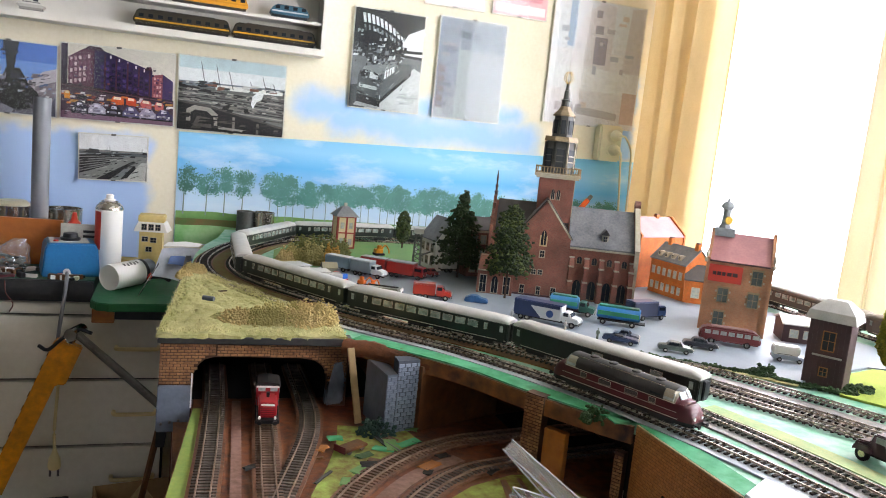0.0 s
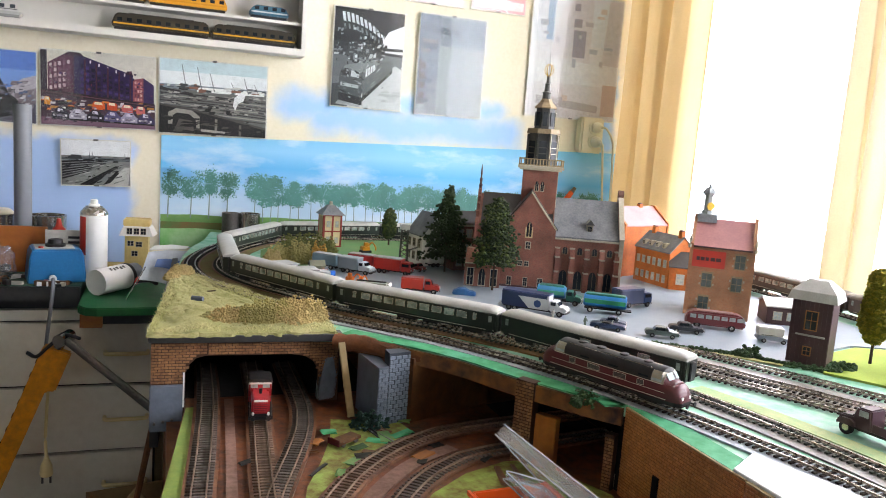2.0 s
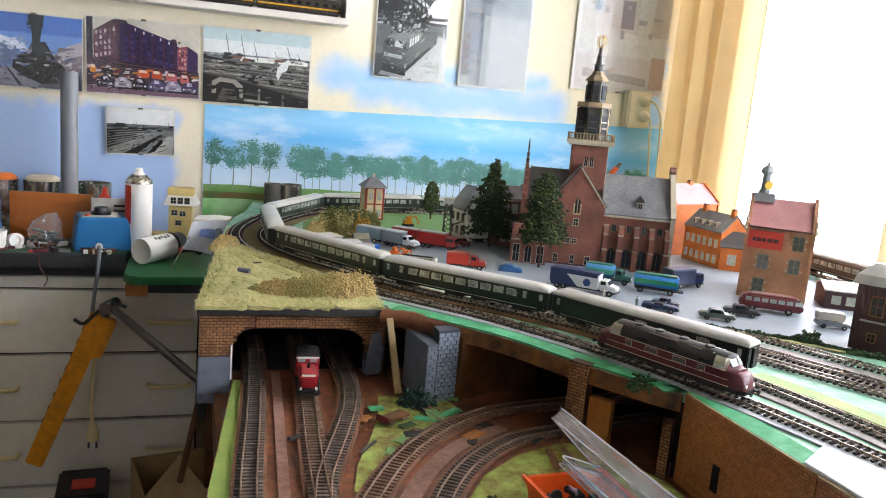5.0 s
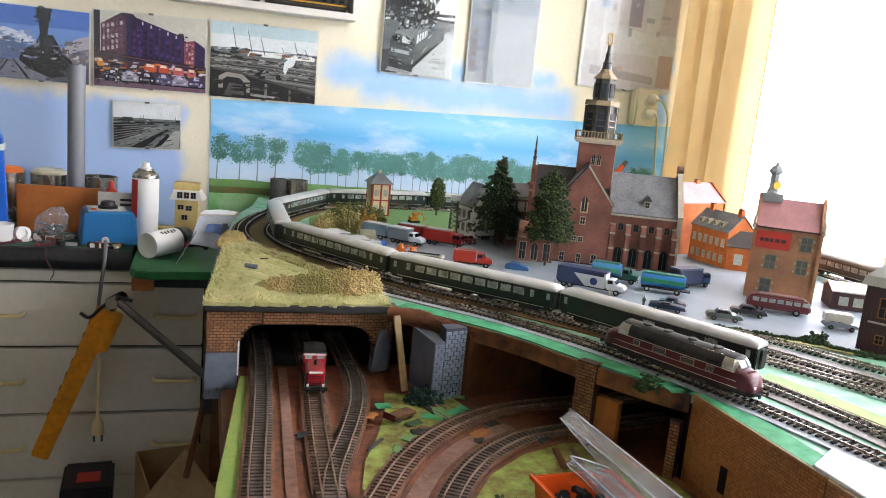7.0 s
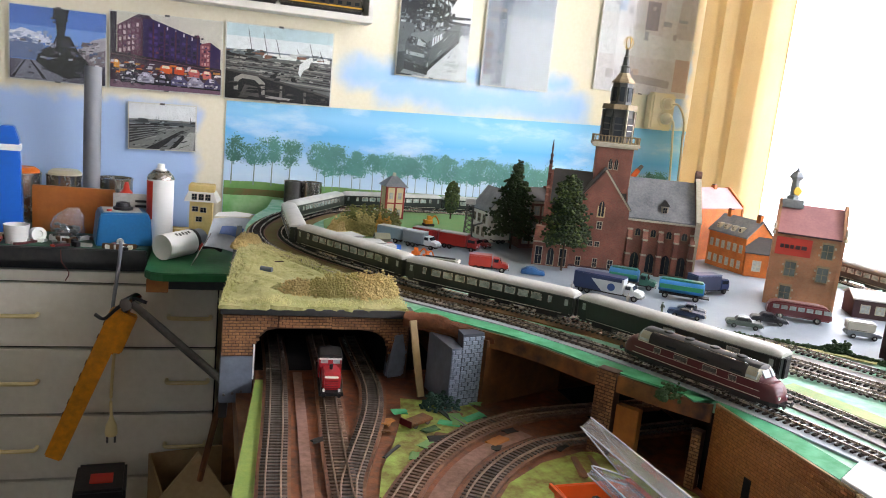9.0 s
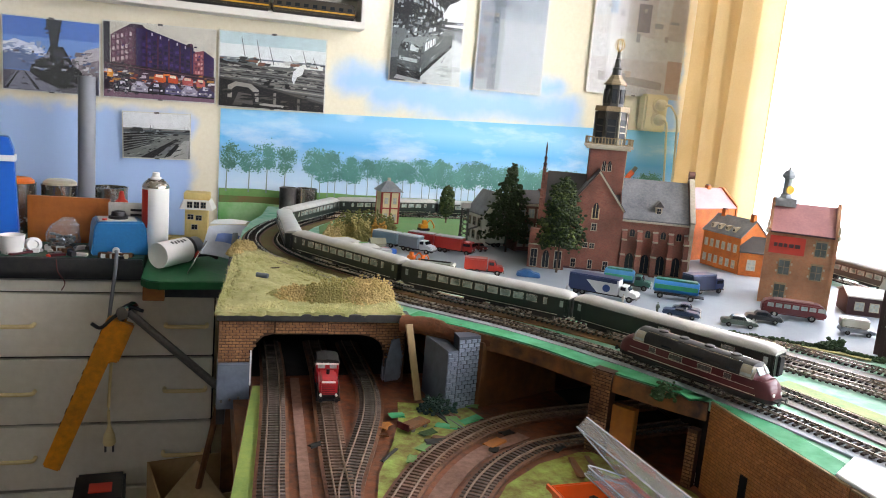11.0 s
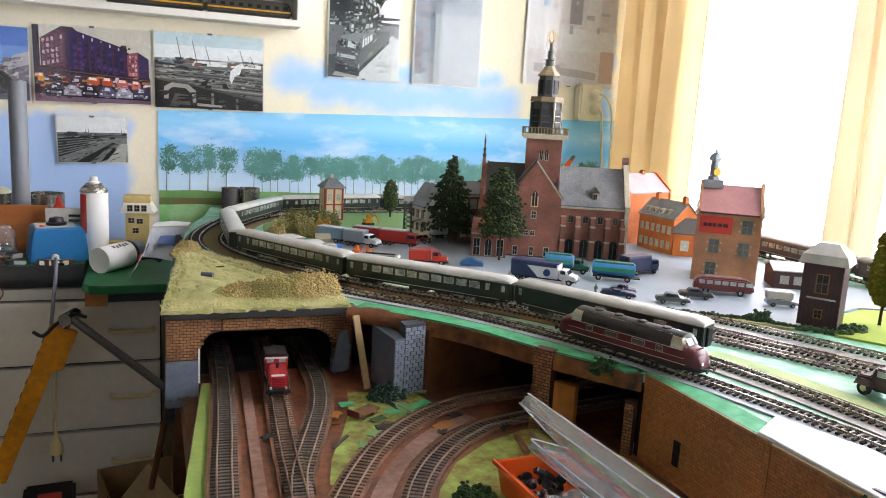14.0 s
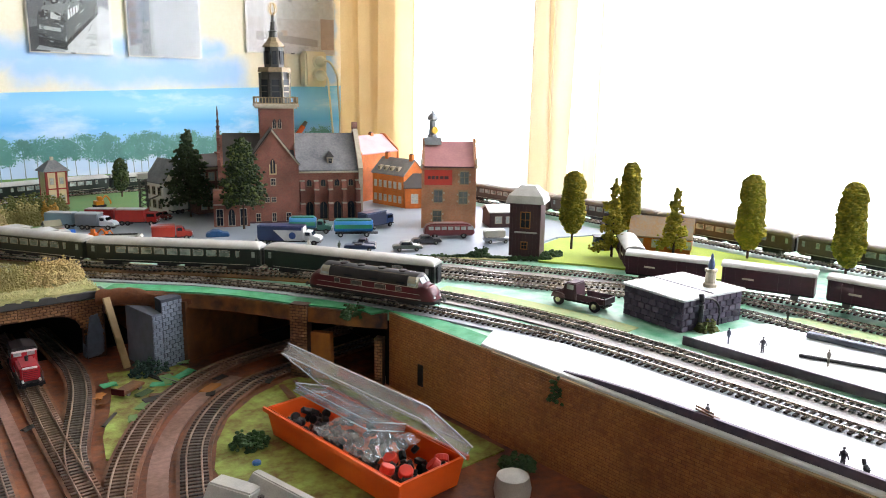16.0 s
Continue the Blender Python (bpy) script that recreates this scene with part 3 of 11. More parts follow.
band("curve_ground", LINE_A[:9], -0.105, 0.022, DECK, DECK + 0.0012, M["curve_ground"], "rusty olive scatter round the curve", "scatter")
band("ballast_bed", LINE_A[:9], -0.018, 0.018, DECK + 0.0013, DECK + 0.0025, M["rust_bed"], "rust-brown track bed of the curve", "track bed")
band("ballast_bed", LINE_A[8:15], -0.026, 0.013, DECK, DECK + 0.0025, M["ballast_brown"], "dark brown ballast under the curving front line", "ballast")
band("bed_edge", LINE_A[8:15], 0.0132, 0.026, DECK, DECK + 0.0024, M["bed_pale"], "pale grey painted strip along the front line", "track bed")
band("ballast_bed", LINE_A[14:], -0.024, 0.026, DECK, DECK + 0.0025, M["bed_pale"], "pale blue-grey painted bed of the front line", "ballast")
band("ballast_bed", LINE_B[3:13], -0.018, 0.018, DECK + 0.0013, DECK + 0.0023, M["rust_bed"], "rust-brown bed of the second curve", "track bed")
band("ballast_bed", LINE_B[12:19], -0.034, 0.03, DECK, DECK + 0.0022, M["ballast_rust"], "rust-stained brown ballast under the second line", "ballast")
band("ballast_bed", LINE_B[18:], -0.024, 0.03, DECK, DECK + 0.0022, M["ballast"], "grey-brown ballast under the second line", "ballast")
band("ballast_bed", LINE_D[1:7], -0.05, 0.045, DECK, DECK + 0.0019, M["ballast"], "grey-brown ballast of the yard", "ballast")
band("grass_verge", [(0.648, 0.90), (0.672, 0.82), (0.690, 0.74), (0.702, 0.66), (0.708, 0.58)], -0.014, 0.014, DECK, DECK + 0.0014, M["verge"], "dry yellow-green verge between main line and yard", "grass strip")
band("bank_strip", EDGE, -0.030, 0.002, DECK, DECK + 0.0016, M["mint_bright"], "bright green painted strip along the deck edge", "embankment")
bm = bmesh.new()
prism(bm, [(0.5045, 0.66), (0.555, 0.69), (0.585, 0.60), (0.590, 0.52), (0.591, -0.55), (0.5045, -0.55)], DECK, DECK + 0.0045)
soften(bm, 0.001, 1)
tagged(part("platform", bm, M["platform"]), "pale shiny platform beside the front line", "platform", kind="structure")
bm = bmesh.new()
kerb_rows = []
for y, h_ in ((0.535, 0.0006), (0.50, 0.004), (0.44, 0.0075), (0.36, 0.0085), (-0.55, 0.0085)):
    kerb_rows.append([Vector((0.5110, y, DECK + 0.0045)), Vector((0.5160, y, DECK + 0.0045)), Vector((0.5155, y, DECK + 0.0045 + h_)), Vector((0.5115, y, DECK + 0.0045 + h_))])
loft(bm, kerb_rows)
tagged(part("platform_kerb", bm, M["platform_edge"]), "dark raised kerb along the platform edge", "kerb", kind="structure")
plat = tagged(part("platform", (lambda b: (prism(b, [(0.712, 0.50), (0.845, 0.47), (0.846, -0.55), (0.712, -0.55)], DECK, DECK + 0.011), b)[1])(bmesh.new()), M["platform"]), "pale island platform with a dark side", "platform", kind="structure")
bx("platform_side", M["platform_edge"], None, 0.7095, 0.7118, -0.55, 0.51, DECK, DECK + 0.0112)
tagged(bpy.data.objects["platform_side"], "dark brown side wall of the island platform", "platform side", kind="structure")

# deck fascia and retaining wall
band("deck_fascia", EDGE[:6], 0.0006, 0.006, DECK - 0.023, DECK - 0.0015, M["wood_burnt"], "brown wooden fascia under the curved deck edge", "fascia")


def brick_field(bm, w, h, bw, bh, joint, depth, rnd, keep=None):
    """Running-bond bricks standing proud of a wall in the plane y = 0, facing -y."""
    row, z = 0, 0.0
    while z + bh <= h + 1e-6:
        x = -(bw + joint) * 0.5 * (row % 2)
        while x < w:
            a, b = max(x, 0), min(x + bw, w)
            if b - a > bw * 0.2 and (not keep or keep((a + b) / 2, z + bh / 2)):
                d = depth * rnd.uniform(0.6, 1.2)
                e = joint * 0.3
                v = [bm.verts.new(p) for p in ((a, 0, z), (b, 0, z), (b, 0, z + bh), (a, 0, z + bh), (a + e, -d, z + e), (b - e, -d, z + e), (b - e, -d, z + bh - e), (a + e, -d, z + bh - e))]
                for f in ((4, 5, 6, 7), (0, 1, 5, 4), (1, 2, 6, 5), (2, 3, 7, 6), (3, 0, 4, 7)):
                    bm.faces.new([v[i] for i in f])
            x += bw + joint
        z += bh + joint
        row += 1


wall = thing("retaining_wall", pose(0.5025, 0.845, 0.905, 0, 0, -90), "brown embossed brick retaining wall under the platform", "retaining wall", kind="structure")
for i, (a, b, off) in enumerate(((0.0, 0.205, 0.0), (0.208, 0.72, -0.002), (0.723, 1.44, 0.0))):
    m = Matrix.Translation((a, off, 0))
    panel = bx("wall_panel", M["wall_joint"], wall, a, b, off, 0.0042, 0, 0.1292)
    bx("wall_top", M["wood_pale"], wall, a, b, off - 0.0004, 0.0042, 0.1293, 0.1312, label="pale bare wood top edge")
    bm = bmesh.new()
    brick_field(bm, b - a, 0.129, 0.0085, 0.0030, 0.0007, 0.0004, random.Random(i))
    bmesh.ops.transform(bm, matrix=Matrix.Translation((a, off, 0)), verts=bm.verts)
    tagged(part("brick_relief", bm, M["brick_wall"], panel, fix=False), "rows of tiny embossed bricks", kind="stuff")

# black slab on the wall face stands for a hole in shade
bx("drain_hole", M["dark_gap"], wall, 0.067, 0.077, -0.0024, -0.0004, 0.044, 0.074, label="black slab painting in the shade of a square hole")

# ---- tunnel portal ----
portal = thing("tunnel_portal", (-0.043, 1.225, LOW - 0.035), "brick-faced tunnel portal with a wide flat arch", "tunnel portal")
OPEN = [(0.047, 0.02), (0.047, 0.085), (0.052, 0.099), (0.062, 0.109), (0.075, 0.1125), (0.20, 0.1115), (0.222, 0.108), (0.235, 0.099), (0.243, 0.085), (0.246, 0.02)]


def in_open(x, z):
    if not 0.046 < x < 0.247:
        return False
    for (xa, za), (xb, zb) in zip(OPEN, OPEN[1:]):
        if xa <= x <= xb and xb > xa:
            return z < za + (zb - za) * (x - xa) / (xb - xa) + 0.002
    return z < 0.085


bm = bmesh.new()
prism(bm, [(0, 0), (0.047, 0)] + OPEN + [(0.246, 0), (0.275, 0), (0.275, 0.134), (0, 0.134)], -0.010, 0, upright())
body = part("portal_wall", bm, M["mortar"], portal)
for i, (a, b, z0, off) in enumerate(((0.0, 0.077, 0.072, 0.0), (0.079, 0.155, 0.106, 0.0022), (0.156, 0.228, 0.104, 0.0008), (0.229, 0.273, 0.07, 0.0))):
    bm = bmesh.new()
    brick_field(bm, b - a, 0.134 - z0, 0.0088, 0.0034, 0.0009, 0.0009, random.Random(20 + i), lambda x, z: not in_open(x + a, z + z0))
    bmesh.ops.transform(bm, matrix=Matrix.Translation((a, -0.0004 - off, z0)), verts=bm.verts)
    tagged(part("brick_panel", bm, M["brick_red"], portal, "embossed orange-brown brick sheet", fix=False), kind="stuff")
bx("pier_block", M["slate_grey"], portal, -0.001, 0.045, -0.004, 0.02, 0.0, 0.070, bev=0.0015, label="blue-grey painted pier block")
bx("arch_edge", M["paper"], portal, 0.0445, 0.0467, -0.0035, 0.0, 0.036, 0.088, label="pale bare card edge")
bm = bmesh.new()
prism(bm, [(-0.004, -0.007), (0.277, -0.0165), (0.277, 0.012), (-0.004, 0.012)], 0.1342, 0.1455)
soften(bm, 0.001, 1)
part("portal_cap", bm, M["bench_black"], portal, "dark edge strip below the turf")
for x in (0.006, 0.018, 0.030):
    bm = bmesh.new()
    tube(bm, (x, -0.004, 0.012 + x * 0.2), (x, -0.007, 0.012 + x * 0.2), 0.002, seg=8)
    part("screw", bm, M["grey_metal"], portal)


# ---- tracks ----
def track(name, pts, z, label, sleeper, rail, bed=None, single=None, pitch=0.0085, gauge=0.0165):
    """Model track: two rails on sleepers; sleepers inside the plan stretch `single` are single pieces."""
    t = thing(name, Matrix.Identity(4), label, "track", "tracks of the layout")
    st = along(pts, 0.008)
    for side in (-1, 1):
        bm = bmesh.new()
        rings = []
        for p, d in st:
            r = Vector((d.y, -d.x, 0))
            c = p + r * side * gauge / 2
            ring = []
            for o, h in ((-0.0011, 0.0), (0.0011, 0.0), (0.0004, 0.0010), (0.0007, 0.0022), (0.0006, 0.0026), (-0.0006, 0.0026), (-0.0007, 0.0022), (-0.0004, 0.0010)):
                q = c + r * o
                ring.append(Vector((q.x, q.y, z + 0.0024 + h)))
            rings.append(ring)
        loft(bm, rings)
        part("rail", bm, rail, t)
    me = None
    joined = bmesh.new()
    for p, d in along(pts, pitch):
        m = Matrix.Translation((p.x, p.y, z)) @ Matrix.Rotation(math.atan2(d.y, d.x), 4, "Z")
        if single and single(p):
            if me is None:
                b = bmesh.new()
                box(b, -0.0019, 0.0019, -0.0150, 0.0150, 0, 0.0023)
                soften(b, 0.0004, 1)
                me = bpy.data.meshes.new("sleeper")
                b.to_mesh(me)
                b.free()
                me.materials.append(sleeper)
            ob = new("sleeper", me)
            ob.parent = t
            ob.matrix_basis = m
        else:
            box(joined, -0.0019, 0.0019, -0.0150, 0.0150, 0, 0.0023, m)
    if joined.verts:
        tagged(part("sleeper", joined, sleeper, t, fix=False), kind="stuff")
    else:
        joined.free()
    if bed:
        band("track_bed", pts, -0.019, 0.019, z - 0.0035, z + 0.0004, bed, "", "", parent=t)
    return t


track("front_line", LINE_A, DECK + 0.0028, "front main line, steel rails on dark sleepers", M["sleeper"], M["rail"], single=lambda p: 0.2 < p.y < 1.35)
track("second_line", LINE_B, DECK + 0.0026, "second main line, rails on weathered green-brown sleepers", M["sleeper_green"], M["rail"], single=lambda p: 0.3 < p.y < 1.2)
track("yard_line", LINE_C, DECK + 0.0024, "yard track branching off the main line", M["sleeper"], M["rail"], single=lambda p: 0.7 < p.y < 1.15)
track("yard_line", LINE_D, DECK + 0.0024, "yard track beside the hedge", M["sleeper"], M["rail"])
track("yard_line", LINE_E, DECK + 0.0024, "yard track carrying the goods wagons", M["sleeper"], M["rail"])
track("back_line", LINE_BACK, DECK + 0.0040, "line along the back wall and the window", M["sleeper"], M["rail"])

LT1 = [(-0.04, 0.15), (-0.009, 0.60), (0.010, 0.89), (0.025, 1.06), (0.038, 1.25), (0.043, 1.42)]
LT2 = [(0.045, 0.15), (0.068, 0.60), (0.083, 0.85), (0.090, 0.97), (0.100, 1.10), (0.112, 1.25), (0.119, 1.42)]
LT3 = [(0.083, 0.85), (0.094, 0.905), (0.114, 0.965), (0.136, 1.03), (0.154, 1.09), (0.166, 1.15), (0.172, 1.22), (0.175, 1.42)]
LT4 = [(0.035, 0.30), (0.058, 0.60), (0.083, 0.72), (0.112, 0.80), (0.145, 0.865), (0.19, 0.935), (0.245, 0.995), (0.315, 1.045), (0.40, 1.075), (0.60, 1.10)]
LT5 = [(0.125, 0.30), (0.135, 0.55), (0.155, 0.69), (0.182, 0.77), (0.214, 0.84), (0.262, 0.905), (0.32, 0.955), (0.39, 0.985), (0.60, 1.02)]
for pts, lab, sl in ((LT1, "straight lower track on a rusty bed", "sleeper_low"), (LT2, "lower track with the shunting locomotive", "sleeper_rust"), (LT3, "curved lower track leaving a turnout", "sleeper_low"), (LT4, "curved lower track into the side tunnel", "sleeper_rust"), (LT5, "inner curved lower track into the side tunnel", "sleeper_low")):
    track("lower_line", pts, LOW + 0.0042, lab, M[sl], M["rail_rust"], M["rust_bed"], single=lambda p: 0.70 < p.y < 1.2, pitch=0.0078)
band("track_gap_paint", [((a[0] + b[0]) / 2, a[1]) for a, b in zip(LT1[1:5], LT2[1:5])], -0.006, 0.007, LOW, LOW + 0.0022, M["pink_bed"], "faded pink-brown strip between two lower tracks", "track bed")
band("track_gap_paint", [(a[0] * 0.5 + b[0] * 0.5, a[1] * 0.5 + b[1] * 0.5) for a, b in zip(LT4[2:8], LT5[2:8])], -0.011, 0.011, LOW, LOW + 0.0022, M["pink_bed"], "faded pink-brown strip between two curved tracks", "track bed")
# added floor sheets: tunnel shade put into a near-black colour
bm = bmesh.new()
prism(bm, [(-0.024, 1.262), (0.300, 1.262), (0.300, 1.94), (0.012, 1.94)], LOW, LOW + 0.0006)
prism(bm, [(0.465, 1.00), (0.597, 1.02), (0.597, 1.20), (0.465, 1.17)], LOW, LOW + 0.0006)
tagged(part("tunnel_floor", bm, M["lining"]), "near-black floor sheet with the tunnel shade in its colour", "tunnel floor", kind="structure")
# green patches on the lower board
solid("green_patch", M["green_scatter"], [(0.135, 0.845), (0.165, 0.925), (0.215, 0.985), (0.285, 1.045), (0.31, 1.075), (0.30, 1.115), (0.24, 1.13), (0.205, 1.14), (0.19, 1.07), (0.165, 1.0), (0.135, 0.93), (0.12, 0.87)], LOW, LOW + 0.002, "patch of green and ochre scatter on the lower board", "scatter")
solid("green_patch", M["green_scatter"], [(0.19, 0.60), (0.49, 0.60), (0.49, 0.84), (0.44, 0.95), (0.40, 0.955), (0.335, 0.93), (0.275, 0.885), (0.235, 0.83), (0.205, 0.77)], LOW, LOW + 0.002, "patch of green scatter beside the retaining wall", "scatter")

# ---- trains ----
M["coach_green"] = mat("dark_green_coach_paint", "#1c2721", 0.32, second="#151e1a", grain=700, stains=60, bump=0.02, coat=0.3)
M["coach_roof"] = mat("pale_grey_coach_roof", "#c2c1bb", 0.4, second="#a6a59d", grain=700, stains=40, bump=0.04)
M["coach_under"] = mat("dusty_black_underframe", "#201f1e", 0.7, grain=200, stains=30, amount=0.3)
M["maroon"] = mat("dark_red_loco_paint", "#561019", 0.42, second="#470c14", grain=700, stains=60, bump=0.02, coat=0.15)
M["loco_grey"] = mat("black_loco_side", "#1a191a", 0.5, second="#2a2827", grain=700, stains=60, bump=0.03, coat=0.2)
M["loco_cream"] = mat("cream_cab_paint", "#a8a28c", 0.4, second="#938d78", grain=700, stains=60, bump=0.02)
M["loco_roof"] = mat("dark_grey_loco_roof", "#262422", 0.6, second="#1c1b1a", grain=700, stains=40, bump=0.04)
M["cream_line"] = mat("cream_trim", "#d8d2bd", 0.4, grain=100, amount=0.08, bump=0.0)
M["shunter_red"] = mat("bright_red_loco_paint", "#b3242c", 0.35, second="#9a1c24", grain=700, stains=40, bump=0.02, coat=0.3)
M["wagon_brown"] = mat("purple_brown_wagon_paint", "#4b2733", 0.5, second="#3c1f29", grain=160, stains=20, bump=0.08)
# pale mottled tones stand in for light reflected in the coach windows
M["glass_lit"] = mat("coach_window_glass", "#c2ccc6", 0.1, second="#66726c", grain=90, stains=60, bump=0.0)


def arc_table(pts):
    st = along(pts, 0.004)
    return [p for p, d in st]


def on_line(tab, s):
    i = max(0, min(len(tab) - 1, int(round(s / 0.004))))
    return tab[i]


def rail_pose(tab, s, half, z):
    a, b = on_line(tab, s - half), on_line(tab, s + half)
    c = (a + b) / 2
    return Matrix.Translation((c.x, c.y, z)) @ Matrix.Rotation(math.atan2((b - a).y, (b - a).x), 4, "Z")


def wheelset(parent, x, r=0.0058):
    bm = bmesh.new()
    for s in (-1, 1):
        tube(bm, (x, s * 0.0072, r), (x, s * 0.0095, r), r, seg=16)
    tube(bm, (x, -0.0075, r), (x, 0.0075, r), 0.0012, seg=6)
    return part("wheelset", bm, M["grey_metal"], parent)


def bogie(parent, x):
    bm = bmesh.new()
    for s in (-1, 1):
        prism(bm, [(x - 0.017, 0.004), (x - 0.010, 0.0035), (x + 0.010, 0.0035), (x + 0.017, 0.004), (x + 0.017, 0.009), (x + 0.012, 0.0105), (x - 0.012, 0.0105), (x - 0.017, 0.009)], -0.0008, 0.0008, upright(0, s * 0.0125, 0))
    box(bm, x - 0.005, x + 0.005, -0.0125, 0.0125, 0.006, 0.0105)
    b = part("bogie", bm, M["coach_under"], parent)
    for dx in (-0.013, 0.013):
        wheelset(b, x + dx)
    return b


def coach(m, label, body_mat, roof_mat, length=0.30, wins=11, group="coaches of the passenger train", glazed=None):
    c = thing("passenger_coach", m, label, "railway coach", group)
    h = length / 2
    bm = bmesh.new()
    prism(bm, [(-0.0158, 0.0105), (0.0158, 0.0105), (0.0170, 0.016), (0.0170, 0.0395), (-0.0170, 0.0395), (-0.0170, 0.016)], -h, h, sideways())
    soften(bm, 0.0012, 2, 50)
    part("body", bm, body_mat, c)
    bm = bmesh.new()
    rings = []
    n = 14
    for x, k in ((-h - 0.0002, 0.55), (-h + 0.004, 0.82), (-h + 0.014, 1.0), (h - 0.014, 1.0), (h - 0.004, 0.82), (h + 0.0002, 0.55)):
        ring = []
        for i in range(n + 1):
            a = math.pi * i / n
            ring.append(Vector((x, -0.0176 * math.cos(a), 0.0393 + 0.0098 * k * math.sin(a) ** 0.8)))
        rings.append(ring)
    loft(bm, rings)
    part("roof", bm, roof_mat, c, round_=True)
    pitch = (length - 0.052) / wins
    for s in (-1, 1):
        for i in (range(wins) if glazed is None else glazed):
            x = -h + 0.026 + pitch * (i + 0.5)
            small = i in (0, wins - 1)
            w = 0.0028 if small else pitch * 0.37
            bm = bmesh.new()
            prism(bm, [(x - w, 0.0255), (x + w, 0.0255), (x + w, 0.0352), (x - w, 0.0352)], -0.0003, 0.0003, upright(0, s * 0.0172, 0))
            wn = part("window", bm, M["glass_lit"], c)
            bm = bmesh.new()
            for x0, x1, z0, z1 in ((x - w - 0.0005, x + w + 0.0005, 0.0250, 0.0256), (x - w - 0.0005, x + w + 0.0005, 0.0351, 0.0357), (x - w - 0.0006, x - w, 0.0256, 0.0351), (x + w, x + w + 0.0006, 0.0256, 0.0351), (x - w, x + w, 0.0322, 0.0326)):
                box(bm, x0, x1, s * 0.0172 - 0.0005, s * 0.0172 + 0.0005, z0, z1)
            part("window_frame", bm, M["rail"], wn)
        for x in (-h + 0.011, h - 0.011):
            d = bx("door", body_mat, c, x - 0.0055, x + 0.0055, s * 0.0170 - 0.0004, s * 0.0170 + 0.0004, 0.012, 0.0375)
            bx("pane", M["glass_lit"], d, x - 0.0028, x + 0.0028, s * 0.0173 - 0.0004, s * 0.0173 + 0.0004, 0.0255, 0.0352)
        bx("side_line", M["cream_line"], c, -h + 0.002, h - 0.002, s * 0.01705 - 0.0002, s * 0.01705 + 0.0002, 0.0125, 0.0131)
    for x in (-h, h):
        bx("gangway", M["black"], c, x - 0.003, x + 0.003, -0.007, 0.007, 0.011, 0.037, bev=0.001)
    bx("underframe", M["coach_under"], c, -h + 0.004, h - 0.004, -0.0135, 0.0135, 0.0085, 0.0108)
    bx("battery_box", M["coach_under"], c, -0.03, 0.005, -0.012, 0.012, 0.0045, 0.0086, bev=0.0006)
    bx("battery_box", M["coach_under"], c, 0.018, 0.045, -0.012, 0.012, 0.005, 0.0086, bev=0.0006)
    bogie(c, -h + 0.042)
    bogie(c, h - 0.042)
    return c


